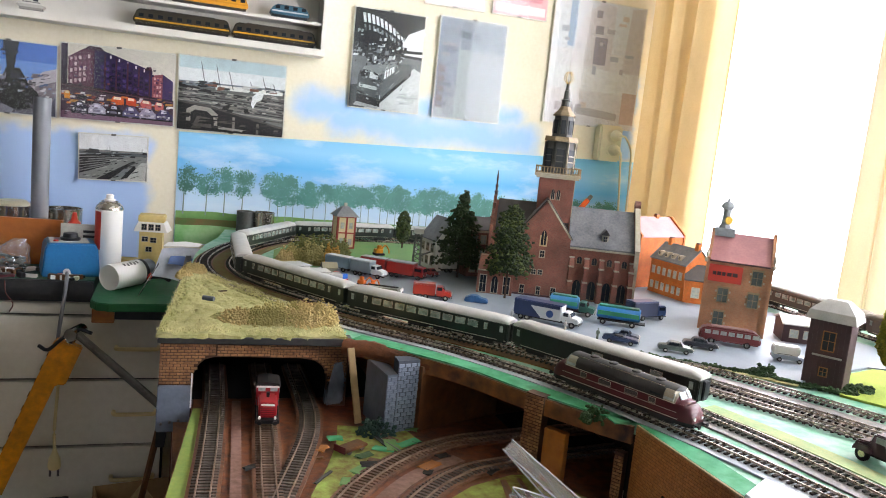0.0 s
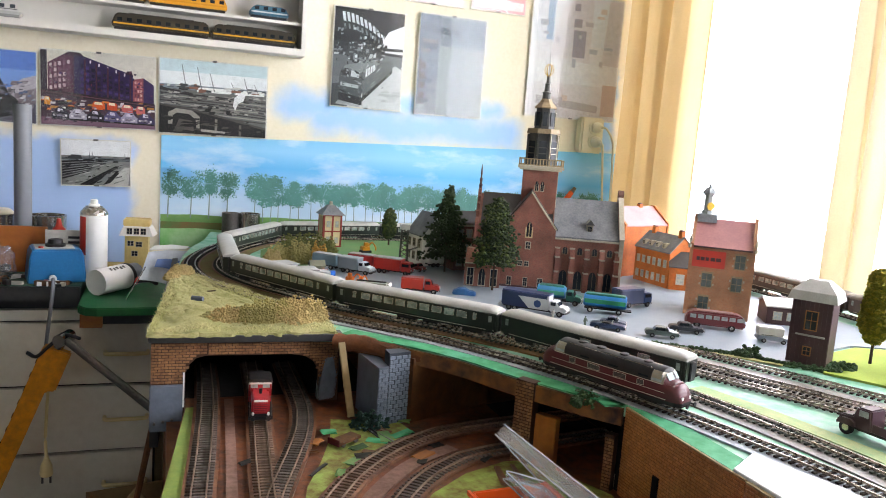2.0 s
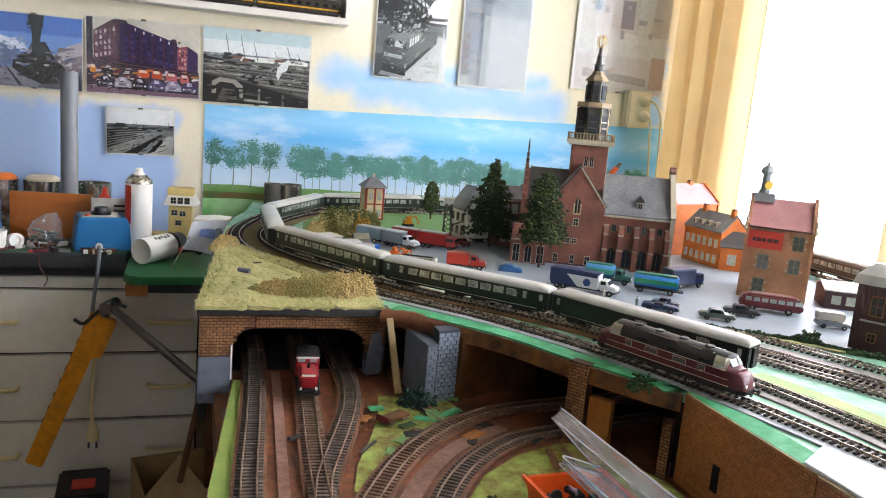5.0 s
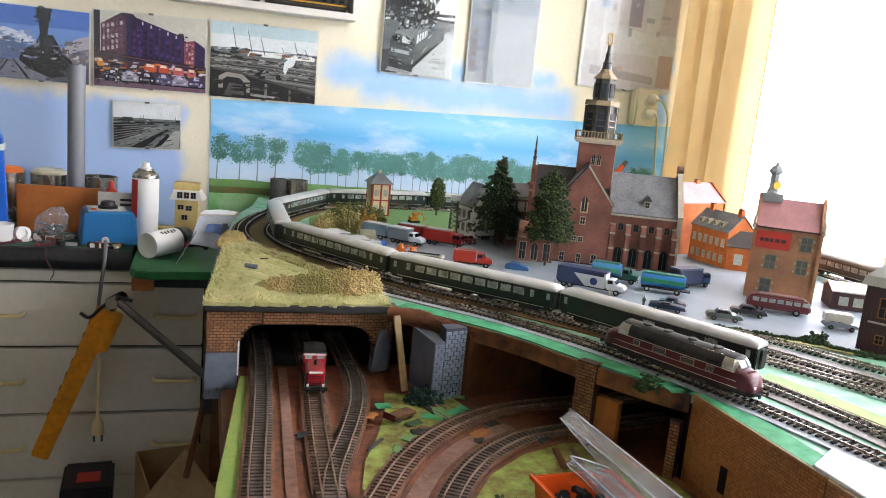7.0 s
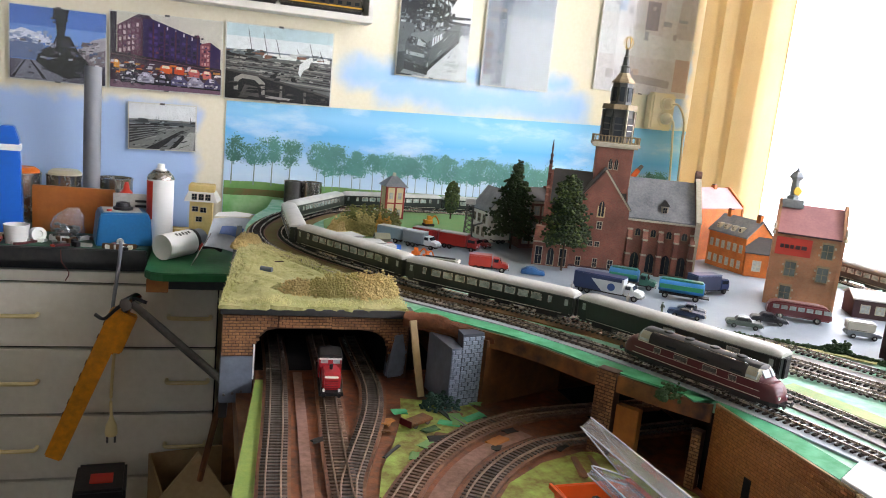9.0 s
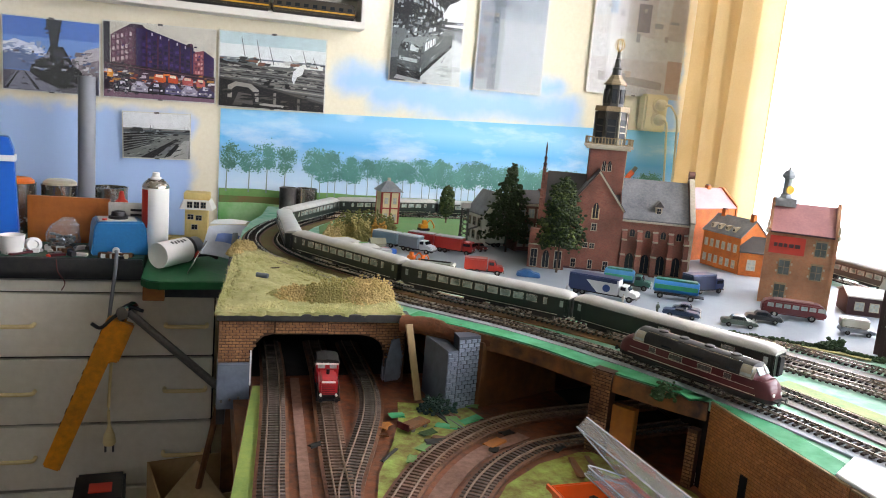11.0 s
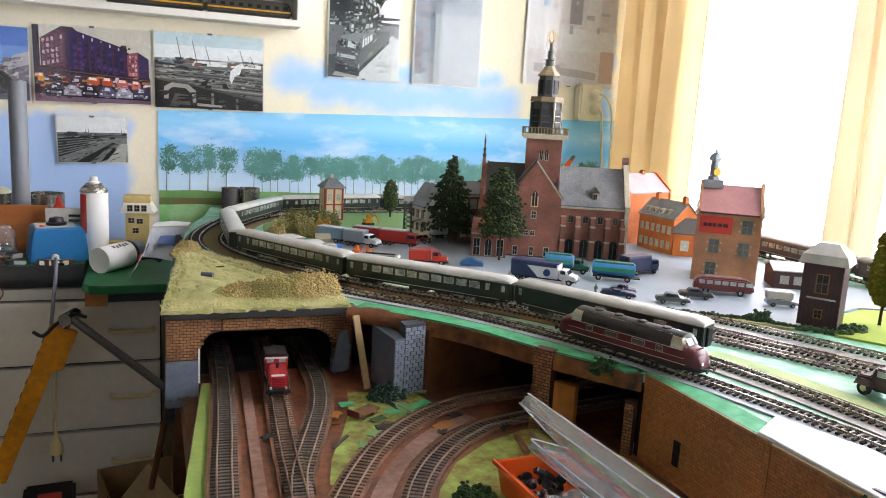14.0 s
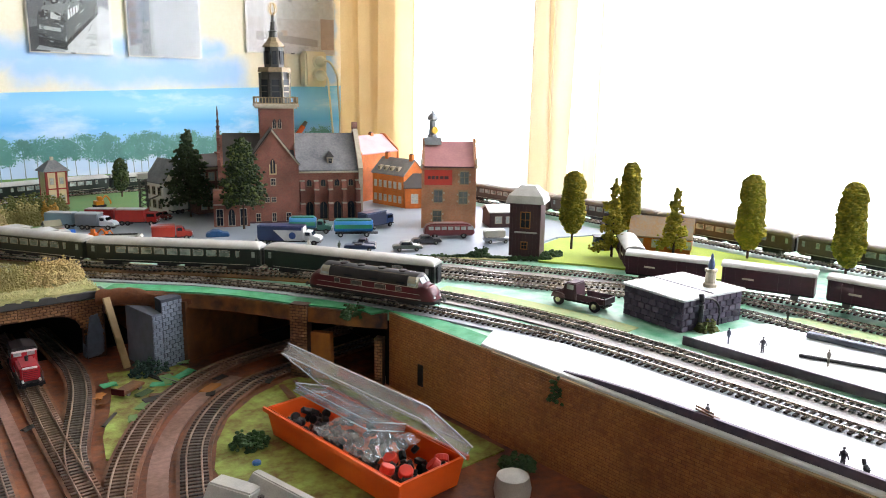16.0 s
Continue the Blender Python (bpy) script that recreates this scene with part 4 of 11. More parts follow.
def diesel(m, label):
    """Streamlined diesel engine with rounded noses, about 21 cm long."""
    c = thing("diesel_locomotive", m, label, "locomotive")
    h = 0.1055

    def section(x):
        ax = abs(x)
        if ax < 0.079:
            top = 0.047
        elif ax < 0.0885:
            top = 0.047 - 0.0135 * (ax - 0.079) / 0.0095
        else:
            top = 0.013 + 0.0205 * math.sqrt(max(0.0, 1 - ((ax - 0.0885) / 0.0175) ** 2.4))
        e = max(0.0, (ax - 0.084) / 0.022)
        return 0.0172 * (0.55 + 0.45 * math.sqrt(max(0.0, 1 - e * e))), top

    def skin(z0, z1, xs, flat=False):
        bm = bmesh.new()
        rings = []
        for x in xs:
            w, top = section(x)
            prof = []
            for i in range(11):
                z = min(z0 + (z1 - z0) * i / 10, top)
                zc = top - (0.014 if abs(x) < 0.0885 else 0.009)
                k = max(0.0, (z - zc) / (top - zc))
                prof.append((w * math.sqrt(max(0.0, 1 - k ** 2.4)) + 0.0001, z))
            rings.append([Vector((x, -p, q)) for p, q in prof] + [Vector((x, p, q)) for p, q in prof[::-1]])
        loft(bm, rings)
        return bm

    nose = [0.0885, 0.092, 0.0955, 0.099, 0.102, 0.1042, 0.1054, 0.1059]
    mid = [-0.084, -0.079, -0.068, -0.03, 0, 0.03, 0.068, 0.079, 0.084]
    part("lower_body", skin(0.0110, 0.0298, [-x for x in nose[::-1]] + mid + nose), M["maroon"], c, round_=True)
    part("upper_body", skin(0.0299, 0.0432, [-0.066, -0.03, 0, 0.03, 0.066]), M["loco_grey"], c, round_=True)
    for s in (-1, 1):
        part("cab", skin(0.0299, 0.0432, sorted([s * 0.0665, s * 0.072, s * 0.079, s * 0.083])), M["loco_cream"], c, round_=True)
        part("nose_top", skin(0.0299, 0.0400, sorted([s * 0.0832, s * 0.086, s * 0.0885, s * 0.0905, s * 0.0925, s * 0.0945])), M["maroon"], c, round_=True)
    part("roof", skin(0.0433, 0.0470, [-0.083, -0.079, -0.068, 0, 0.068, 0.079, 0.083]), M["loco_roof"], c, round_=True)
    for s in (-1, 1):
        bx("trim_line", M["cream_line"], c, -0.088, 0.088, s * 0.0173 - 0.0003, s * 0.0173 + 0.0003, 0.0122, 0.0129)
        bx("trim_line", M["cream_line"], c, -0.082, 0.082, s * 0.0172 - 0.0004, s * 0.0172 + 0.0004, 0.0292, 0.0299)
        for x in (-0.052, -0.018, 0.022, 0.052):
            wide = 0.009 if abs(x) < 0.03 else 0.0045
            bx("grille_frame", M["cream_line"], c, x - wide - 0.0004, x + wide + 0.0004, s * 0.0172 - 0.0003, s * 0.0172 + 0.0003, 0.0211, 0.0276)
            g = bx("grille", M["loco_grey"], c, x - wide, x + wide, s * 0.0173 - 0.0003, s * 0.0173 + 0.0003, 0.0215, 0.0272)
            for k in range(4):
                bx("slat", M["grey_metal"], g, x - wide + 0.0005, x + wide - 0.0005, s * 0.0176 - 0.0002, s * 0.0176 + 0.0002, 0.0220 + 0.0013 * k, 0.0226 + 0.0013 * k)
        for x in (-0.0735, 0.0735):
            bm = bmesh.new()
            box(bm, -0.0068, 0.0068, -0.0006, 0.0006, -0.0046, 0.0046, Matrix.Translation((x, s * 0.0163, 0.0356)) @ Matrix.Rotation(s * radians(17), 4, "X"))
            part("cab_window", bm, M["window_lit"], c)
    for s in (-1, 1):
        for y in (-0.0062, 0.0062):
            bm = bmesh.new()
            m2 = Matrix.Translation((s * 0.0853, y, 0.0385)) @ Matrix.Rotation(s * radians(-35), 4, "Y") @ Matrix.Rotation(math.copysign(radians(14), y) * s, 4, "Z")
            box(bm, -0.0006, 0.0006, -0.0052, 0.0052, -0.0045, 0.0045, m2)
            soften(bm, 0.0004, 1)
            part("windscreen", bm, M["window_lit"], c)
            bm = bmesh.new()
            tube(bm, (s * 0.099, y * 1.3, 0.0165), (s * 0.1058, y * 1.3, 0.0165), 0.0021, seg=10)
            part("headlight", bm, M["white_plastic"], c)
            bm = bmesh.new()
            tube(bm, (s * 0.104, y * 1.4, 0.0095), (s * 0.1125, y * 1.4, 0.0095), 0.0011, seg=8)
            tube(bm, (s * 0.1118, y * 1.4, 0.0095), (s * 0.113, y * 1.4, 0.0095), 0.0028, seg=12)
            part("buffer", bm, M["black"], c)
    for s in (-1, 1):
        bx("handrail", M["chrome"], c, -0.064, 0.064, s * 0.0118 - 0.0004, s * 0.0118 + 0.0004, 0.0440, 0.0448)
        for k in range(6):
            x = -0.055 + 0.022 * k
            bm = bmesh.new()
            box(bm, -0.007, 0.007, -0.0005, 0.0005, -0.0028, 0.0028, Matrix.Translation((x, s * 0.0166, 0.0352)) @ Matrix.Rotation(s * radians(15), 4, "X"))
            part("side_window", bm, M["window_dark"] if k % 2 else M["loco_roof"], c)
        bx("trim_line", M["cream_line"], c, -0.086, 0.086, s * 0.0174 - 0.0002, s * 0.0174 + 0.0002, 0.0198, 0.0202)
    for x in (-0.05, -0.02, 0.015, 0.05):
        bm = bmesh.new()
        lathe(bm, [(0.006, 0), (0.006, 0.0016), (0.004, 0.0024)], 14, Matrix.Translation((x, 0, 0.0465)))
        part("roof_fan", bm, M["loco_roof"], c)
    bm = bmesh.new()
    prism(bm, [(-0.098, -0.0155), (0.098, -0.0155), (0.106, -0.010), (0.106, 0.010), (0.098, 0.0155), (-0.098, 0.0155), (-0.106, 0.010), (-0.106, -0.010)], 0.0062, 0.0115)
    part("underframe", bm, M["coach_under"], c)
    bx("fuel_tank", M["coach_under"], c, -0.024, 0.024, -0.0145, 0.0145, 0.0035, 0.0065, bev=0.001)
    bogie(c, -0.065)
    bogie(c, 0.065)
    return c


RAIL_A = DECK + 0.0028 + 0.005
tabA = arc_table(LINE_A)
s_nose = min(range(len(tabA)), key=lambda i: (tabA[i] - Vector((0.590, 0.815, 0))).length) * 0.004
diesel(rail_pose(tabA, s_nose - 0.1065, 0.065, RAIL_A), "dark red and black streamlined diesel engine on the front line")
RAIL_B = DECK + 0.0026 + 0.005
tabB = arc_table(LINE_B)
s = min(range(len(tabB)), key=lambda i: (tabB[i] - Vector((0.612, 0.875, 0))).length) * 0.004 - 0.152
coach(rail_pose(tabB, s, 0.11, RAIL_B), "dark green luggage coach with few windows, end of the train", M["coach_green"], M["coach_roof"], glazed=(5, 9))
s -= 0.308
first = coach(rail_pose(tabB, s, 0.11, RAIL_B), "dark green passenger coach with a pale grey roof", M["coach_green"], M["coach_roof"])
while s - 0.308 > 0.13:
    s -= 0.308
    copy_thing(first, rail_pose(tabB, s, 0.11, RAIL_B))
tabW = arc_table(LINE_BACK)
M["coach_brown"] = mat("dull_brown_coach_paint", "#57483f", 0.45, second="#463a33", grain=120, stains=20, bump=0.03)
M["coach_roof_brown"] = mat("brown_grey_coach_roof", "#84796a", 0.5, second="#746a5c", grain=120, stains=12, bump=0.04)
s_w = 1.42
wfirst = coach(rail_pose(tabW, s_w, 0.11, DECK + 0.009), "dull brown passenger coach standing along the window", M["coach_brown"], M["coach_roof_brown"], group="coaches along the window")
for k in range(1, 7):
    copy_thing(wfirst, rail_pose(tabW, s_w + 0.308 * k, 0.11, DECK + 0.009))


def shunter(m, label):
    """Small hood-type shunting engine seen nose on."""
    c = thing("shunting_locomotive", m, label, "locomotive")
    bx("frame", M["coach_under"], c, -0.062, 0.062, -0.0165, 0.0165, 0.006, 0.0115, bev=0.001)
    bx("hood", M["shunter_red"], c, 0.008, 0.056, -0.0125, 0.0125, 0.0115, 0.0325, bev=0.003)
    bx("hood", M["shunter_red"], c, -0.058, -0.030, -0.0120, 0.0120, 0.0115, 0.0285, bev=0.003)
    cab = bx("cab", M["shunter_red"], c, -0.029, 0.007, -0.0162, 0.0162, 0.0115, 0.0415, bev=0.001)
    bm = bmesh.new()
    prism(bm, [(-0.0178, 0.0415), (0.0178, 0.0415), (0.0150, 0.0458), (0.0, 0.0478), (-0.0150, 0.0458)], -0.031, 0.010, sideways())
    part("cab_roof", bm, M["loco_grey"], c)
    bx("visor", M["white_plastic"], cab, 0.0070, 0.0105, -0.0160, 0.0160, 0.0395, 0.0425, bev=0.0005)
    for y in (-0.0085, 0.0085):
        bx("cab_window", M["window_lit"], cab, 0.0065, 0.0076, y - 0.005, y + 0.005, 0.0335, 0.0395)
    for s in (-1, 1):
        for k in range(2):
            bx("cab_window", M["window_lit"], cab, -0.024 + 0.014 * k, -0.013 + 0.014 * k, s * 0.0165 - 0.0004, s * 0.0165 + 0.0004, 0.030, 0.0385)
    bx("white_panel", M["white_plastic"], c, 0.0540, 0.0566, -0.0095, 0.0095, 0.0285, 0.0318, bev=0.0008, label="pale grey radiator top")
    g = bx("radiator", M["shunter_red"], c, 0.0556, 0.0572, -0.0095, 0.0095, 0.014, 0.028)
    for k in range(5):
        bx("slat", M["maroon"], g, 0.0571, 0.0577, -0.009, 0.009, 0.0150 + 0.0026 * k, 0.0158 + 0.0026 * k)
    for y in (-0.0105, 0.0105):
        bm = bmesh.new()
        tube(bm, (0.060, y, 0.0145), (0.0645, y, 0.0145), 0.0017, seg=10)
        part("headlight", bm, M["white_plastic"], c)
        bm = bmesh.new()
        tube(bm, (0.0615, y, 0.0092), (0.068, y, 0.0092), 0.0011, seg=8)
        tube(bm, (0.067, y, 0.0092), (0.0685, y, 0.0092), 0.0030, seg=12)
        part("buffer", bm, M["black"], c)
        bm = bmesh.new()
        wire(bm, [(0.061, y * 1.4, 0.0115), (0.061, y * 1.4, 0.022), (0.052, y * 1.45, 0.0225), (0.012, y * 1.45, 0.0225)], 0.0005, 6)
        part("handrail", bm, M["grey_metal"], c)
    bx("buffer_beam", M["black"], c, 0.0618, 0.0628, -0.0165, 0.0165, 0.0062, 0.0112, label="black buffer beam")
    bm = bmesh.new()
    tube(bm, (0.028, 0, 0.0322), (0.028, 0, 0.0395), 0.0022, 0.0026, seg=10)
    part("exhaust", bm, M["black"], c)
    for x in (-0.035, 0.0, 0.035):
        wheelset(c, x, 0.0062)
    return c


shunter(Matrix.Translation((0.107, 1.180, LOW + 0.0042 + 0.005)) @ Matrix.Rotation(math.atan2(-0.13, -0.0115), 4, "Z"), "small bright red shunting engine at the tunnel mouth")


def goods_wagon(m, label, length=0.13):
    c = thing("goods_wagon", m, label, "goods wagon", "goods wagons in the yard")
    h = length / 2
    body = bx("body", M["wagon_brown"], c, -h, h, -0.0165, 0.0165, 0.0115, 0.0405, bev=0.0006)
    for s in (-1, 1):
        for k in range(9):
            x = -h + 0.004 + (length - 0.008) * k / 8
            bx("rib", M["wagon_brown"], body, x - 0.0008, x + 0.0008, s * 0.0168 - 0.0005, s * 0.0168 + 0.0005, 0.012, 0.040)
        bx("sliding_door", M["wagon_brown"], c, -0.016, 0.016, s * 0.0176 - 0.0006, s * 0.0176 + 0.0006, 0.0125, 0.0385)
        bx("lettering_board", M["cream_line"], c, -h + 0.030, -0.018, s * 0.0172 - 0.0003, s * 0.0172 + 0.0003, 0.0235, 0.0262, label="pale strip of unreadable lettering")
    bm = bmesh.new()
    pr = [(-0.0178, 0.0402)] + [(-0.0178 * math.cos(math.pi * i / 12), 0.0402 + 0.0075 * math.sin(math.pi * i / 12)) for i in range(1, 12)] + [(0.0178, 0.0402)]
    prism(bm, pr, -h - 0.002, h + 0.002, sideways())
    part("roof", bm, M["coach_roof"], c, round_=True)
    bx("underframe", M["coach_under"], c, -h, h, -0.013, 0.013, 0.0085, 0.0116)
    for x in (-h + 0.026, h - 0.026):
        wheelset(c, x)
    return c


tabE = arc_table(LINE_E)
s_e = min(range(len(tabE)), key=lambda i: (tabE[i] - Vector((0.952, 0.69, 0))).length) * 0.004
gw = goods_wagon(rail_pose(tabE, s_e, 0.04, DECK + 0.0024 + 0.005), "purple-brown covered goods wagon with a pale roof")
for k in (1, 2, 3, 4):
    copy_thing(gw, rail_pose(tabE, s_e + 0.150 * k - (0.004 if k < 0 else 0), 0.04, DECK + 0.0074))


copy_thing(gw, Matrix.Translation((1.010, 0.808, DECK + 0.0036)) @ Matrix.Rotation(radians(43), 4, "Z"))


# ---- road vehicles ----
def wheel(parent, x, y, r, w=0.004):
    bm = bmesh.new()
    tube(bm, (x, y - w / 2, r), (x, y + w / 2, r), r, seg=16)
    soften(bm, 0.0006, 1)
    t = part("wheel", bm, M["rubber"], parent)
    bm = bmesh.new()
    tube(bm, (x, y - w / 2 - 0.0003, r), (x, y + w / 2 + 0.0003, r), r * 0.5, seg=12)
    part("rim", bm, M["steel"], t)


PAINT = {}


def paint(h):
    if h not in PAINT:
        PAINT[h] = mat("vehicle_paint", h, 0.35, grain=700, stains=60, amount=0.14, bump=0.02, coat=0.3)
    return PAINT[h]


TOP = DECK + 0.004


def at(x, y, deg, z=TOP):
    return Matrix.Translation((x, y, z)) @ Matrix.Rotation(radians(deg), 4, "Z")


def lorry(m, label, cab, cargo, roof, length=0.10, width=0.028, height=0.034, hood=True, load="box", band_col=None, group="lorries on the square"):
    """A lorry heading +x: bonneted cab, chassis, wheels and a box or tank body."""
    c = thing("lorry", m, label, "lorry", group)
    h, w = length / 2, width / 2
    cl = 0.030 if hood else 0.022
    bx("chassis", M["coach_under"], c, -h + 0.002, h - 0.002, -w * 0.7, w * 0.7, 0.006, 0.0085)
    x0 = h - cl
    bm = bmesh.new()
    if hood:
        prof = [(x0, 0.0085), (h, 0.0085), (h + 0.001, 0.012), (h - 0.001, 0.0175), (h - 0.013, 0.0190), (h - 0.017, 0.0270), (x0, 0.0278)]
    else:
        prof = [(x0, 0.0085), (h, 0.0085), (h + 0.001, 0.018), (h - 0.003, 0.0290), (x0, 0.0295)]
    prism(bm, prof, -w * 0.92, w * 0.92, upright())
    soften(bm, 0.0014, 2)
    cb = part("cab", bm, paint(cab), c, round_=True)
    wx = h - 0.0155 if hood else h - 0.0005
    bm = bmesh.new()
    a = radians(-27 if hood else -14)
    box(bm, -0.0005, 0.0005, -w * 0.75, w * 0.75, -0.0035, 0.0035, Matrix.Translation((wx + 0.0008, 0, 0.0232)) @ Matrix.Rotation(a, 4, "Y"))
    part("windscreen", bm, M["window_dark"], cb)
    for s in (-1, 1):
        bx("side_window", M["window_dark"], cb, x0 + 0.002, wx - 0.0035, s * w * 0.93 - 0.0004, s * w * 0.93 + 0.0004, 0.0200, 0.0262)
        bm = bmesh.new()
        tube(bm, (h - 0.0005, s * w * 0.66, 0.013), (h + 0.0018, s * w * 0.66, 0.013), 0.0016, seg=10)
        part("headlight", bm, M["white_plastic"], cb)
    bx("bumper", M["grey_metal"], c, h + 0.0002, h + 0.002, -w * 0.9, w * 0.9, 0.0062, 0.0084, bev=0.0004)
    if load == "box":
        b = bx("cargo_box", paint(cargo), c, -h, x0 - 0.002, -w, w, 0.0090, height, bev=0.0014)
        bm = bmesh.new()
        prism(bm, [(-w, height - 0.0005), (w, height - 0.0005), (w * 0.9, height + 0.0016), (-w * 0.9, height + 0.0016)], -h, x0 - 0.002, sideways())
        part("roof", bm, paint(roof), c)
        if band_col:
            for s in (-1, 1):
                bx("side_panel", paint(band_col), b, -h + 0.004, x0 - 0.012, s * w - 0.0004, s * w + 0.0004, 0.016, 0.027)
    else:
        bm = bmesh.new()
        prism(bm, [(w * math.cos(2 * math.pi * i / 20), 0.0225 + 0.0125 * math.sin(2 * math.pi * i / 20)) for i in range(20)], -h, x0 - 0.002, sideways())
        soften(bm, 0.0015, 2, 60)
        part("tank", bm, paint(cargo), c, round_=True)
        bx("tank_top", paint(roof), c, -h + 0.004, x0 - 0.006, -w * 0.55, w * 0.55, 0.0325, 0.0362, bev=0.001)
        for s in (-1, 1):
            bx("side_band", paint(band_col or roof), c, -h + 0.002, x0 - 0.004, s * w * 1.0 - 0.0006, s * w * 1.0 + 0.0006, 0.0185, 0.0260)
    for x in (-h + 0.014, -h + 0.026, h - 0.011):
        for s in (-1, 1):
            wheel(c, x, s * (w - 0.003), 0.0056)
    return c


def trailer(m, label, cargo, roof, length=0.072, width=0.028, height=0.034, load="box", band_col=None, emblem=False):
    c = thing("trailer", m, label, "trailer", "lorries on the square")
    h, w = length / 2, width / 2
    bx("chassis", M["coach_under"], c, -h + 0.002, h + 0.010, -w * 0.6, w * 0.6, 0.0065, 0.0088)
    if load == "box":
        bx("cargo_box", paint(cargo), c, -h, h, -w, w, 0.0090, height, bev=0.0014)
        bx("roof", paint(roof), c, -h + 0.001, h - 0.001, -w * 0.93, w * 0.93, height - 0.0004, height + 0.0015, bev=0.0006)
    else:
        bm = bmesh.new()
        prism(bm, [(w * math.cos(2 * math.pi * i / 20), 0.0225 + 0.0125 * math.sin(2 * math.pi * i / 20)) for i in range(20)], -h, h, sideways())
        soften(bm, 0.0015, 2, 60)
        part("tank", bm, paint(cargo), c, round_=True)
        bx("tank_top", paint(roof), c, -h + 0.003, h - 0.003, -w * 0.6, w * 0.6, 0.0322, 0.0362, bev=0.001)
        for s in (-1, 1):
            bx("side_band", paint(band_col or roof), c, -h + 0.002, h - 0.002, s * w - 0.0006, s * w + 0.0006, 0.0185, 0.0265)
        if emblem:
            bm = bmesh.new()
            tube(bm, (h - 0.0002, 0, 0.0225), (h + 0.0006, 0, 0.0225), 0.0055, seg=6)
            part("emblem", bm, M["cream_line"], c, "pale shield on the tank end")
    for x in (-h + 0.013, h - 0.013):
        for s in (-1, 1):
            wheel(c, x, s * (w - 0.003), 0.0056)
    return c


def car(m, label, col, length=0.052, width=0.021, open_top=False, box_tail=False, roof=None):
    """A small saloon, pick-up or van heading +x."""
    c = thing("car", m, label, "car", "cars on the square")
    h, w = length / 2, width / 2
    bm = bmesh.new()
    prism(bm, [(-h, 0.0045), (h, 0.0045), (h + 0.0006, 0.0075), (h - 0.002, 0.0108), (h * 0.3, 0.0122), (-h + 0.004, 0.0122), (-h, 0.0100)], -w, w, upright())
    soften(bm, 0.0012, 2)
    b = part("body", bm, paint(col), c, round_=True)
    if open_top:
        bx("seat", M["coach_under"], c, -h * 0.35, h * 0.15, -w * 0.75, w * 0.75, 0.0105, 0.0142, bev=0.0012)
        bx("windscreen", M["window_lit"], c, h * 0.24, h * 0.29, -w * 0.8, w * 0.8, 0.0118, 0.0165)
    else:
        tail = -h * 0.9 if box_tail else -h * 0.55
        bm = bmesh.new()
        prism(bm, [(tail, 0.0120), (h * 0.42, 0.0120), (h * 0.18, 0.0182), (tail + (0.001 if box_tail else 0.005), 0.0186)], -w * 0.86, w * 0.86, upright())
        soften(bm, 0.0010, 2)
        g = part("cabin", bm, paint(roof or col), c, round_=True)
        for s in (-1, 1):
            bx("side_window", M["window_dark"], g, tail + 0.004, h * 0.14, s * w * 0.865 - 0.0003, s * w * 0.865 + 0.0003, 0.0132, 0.0172)
        bm = bmesh.new()
        box(bm, -0.0003, 0.0003, -w * 0.72, w * 0.72, -0.0027, 0.0027, Matrix.Translation((h * 0.305, 0, 0.0152)) @ Matrix.Rotation(radians(-42), 4, "Y"))
        part("windscreen", bm, M["window_dark"], g)
    for s in (-1, 1):
        bm = bmesh.new()
        tube(bm, (h - 0.001, s * w * 0.7, 0.0085), (h + 0.001, s * w * 0.7, 0.0085), 0.0013, seg=8)
        part("headlight", bm, M["white_plastic"], b)
        for x in (-h * 0.58, h * 0.6):
            wheel(c, x, s * (w - 0.0015), 0.0042, 0.0032)
    bx("bumper", M["chrome"], c, h + 0.0002, h + 0.0014, -w * 0.92, w * 0.92, 0.0048, 0.0064)
    return c


def coachbus(m, label, col, length=0.112):
    c = thing("bus", m, label, "bus")
    h, w = length / 2, 0.0145
    bm = bmesh.new()
    prism(bm, [(-h, 0.006), (h, 0.006), (h + 0.001, 0.014), (h - 0.003, 0.024), (h - 0.010, 0.0305), (-h + 0.010, 0.0305), (-h + 0.001, 0.024)], -w, w, upright())
    soften(bm, 0.003, 3, 30)
    b = part("body", bm, paint(col), c, round_=True)
    bx("roof_rack", paint("#8d6a66"), c, -h + 0.020, h - 0.020, -w * 0.7, w * 0.7, 0.0306, 0.0318, bev=0.0006)
    for s in (-1, 1):
        for i in range(7):
            x = -h + 0.014 + i * 0.0135
            bx("side_window", M["window_lit"], b, x - 0.0052, x + 0.0052, s * w - 0.0004, s * w + 0.0004, 0.0185, 0.0255)
        for x in (-h + 0.022, h - 0.022):
            wheel(c, x, s * (w - 0.002), 0.0062)
    for y in (-0.0062, 0.0062):
        bx("windscreen", M["window_lit"], b, h - 0.0035, h - 0.001, y - 0.0055, y + 0.0055, 0.0165, 0.0235, bev=0.0004)
    return c


lorry(at(0.621, 1.330, -44), "white and dark blue removals lorry with a round emblem", "#d5d8d6", "#d2d5d4", "#27355f", 0.122, 0.031, 0.0365)
bm = bmesh.new()
prism(bm, [(-0.0612, 0.0092), (-0.008, 0.0092), (-0.030, 0.0300), (0.026, 0.0300), (0.026, 0.0362), (-0.0612, 0.0362)], -0.0004, 0.0004, upright(0, -0.0157, 0))
part("side_panel", bm, paint("#27335c"), bpy.data.objects["lorry"], "dark blue painted side with a slanting edge")
bm = bmesh.new()
tube(bm, (0, -0.0157, 0), (0, -0.0164, 0), 0.0068, seg=20)
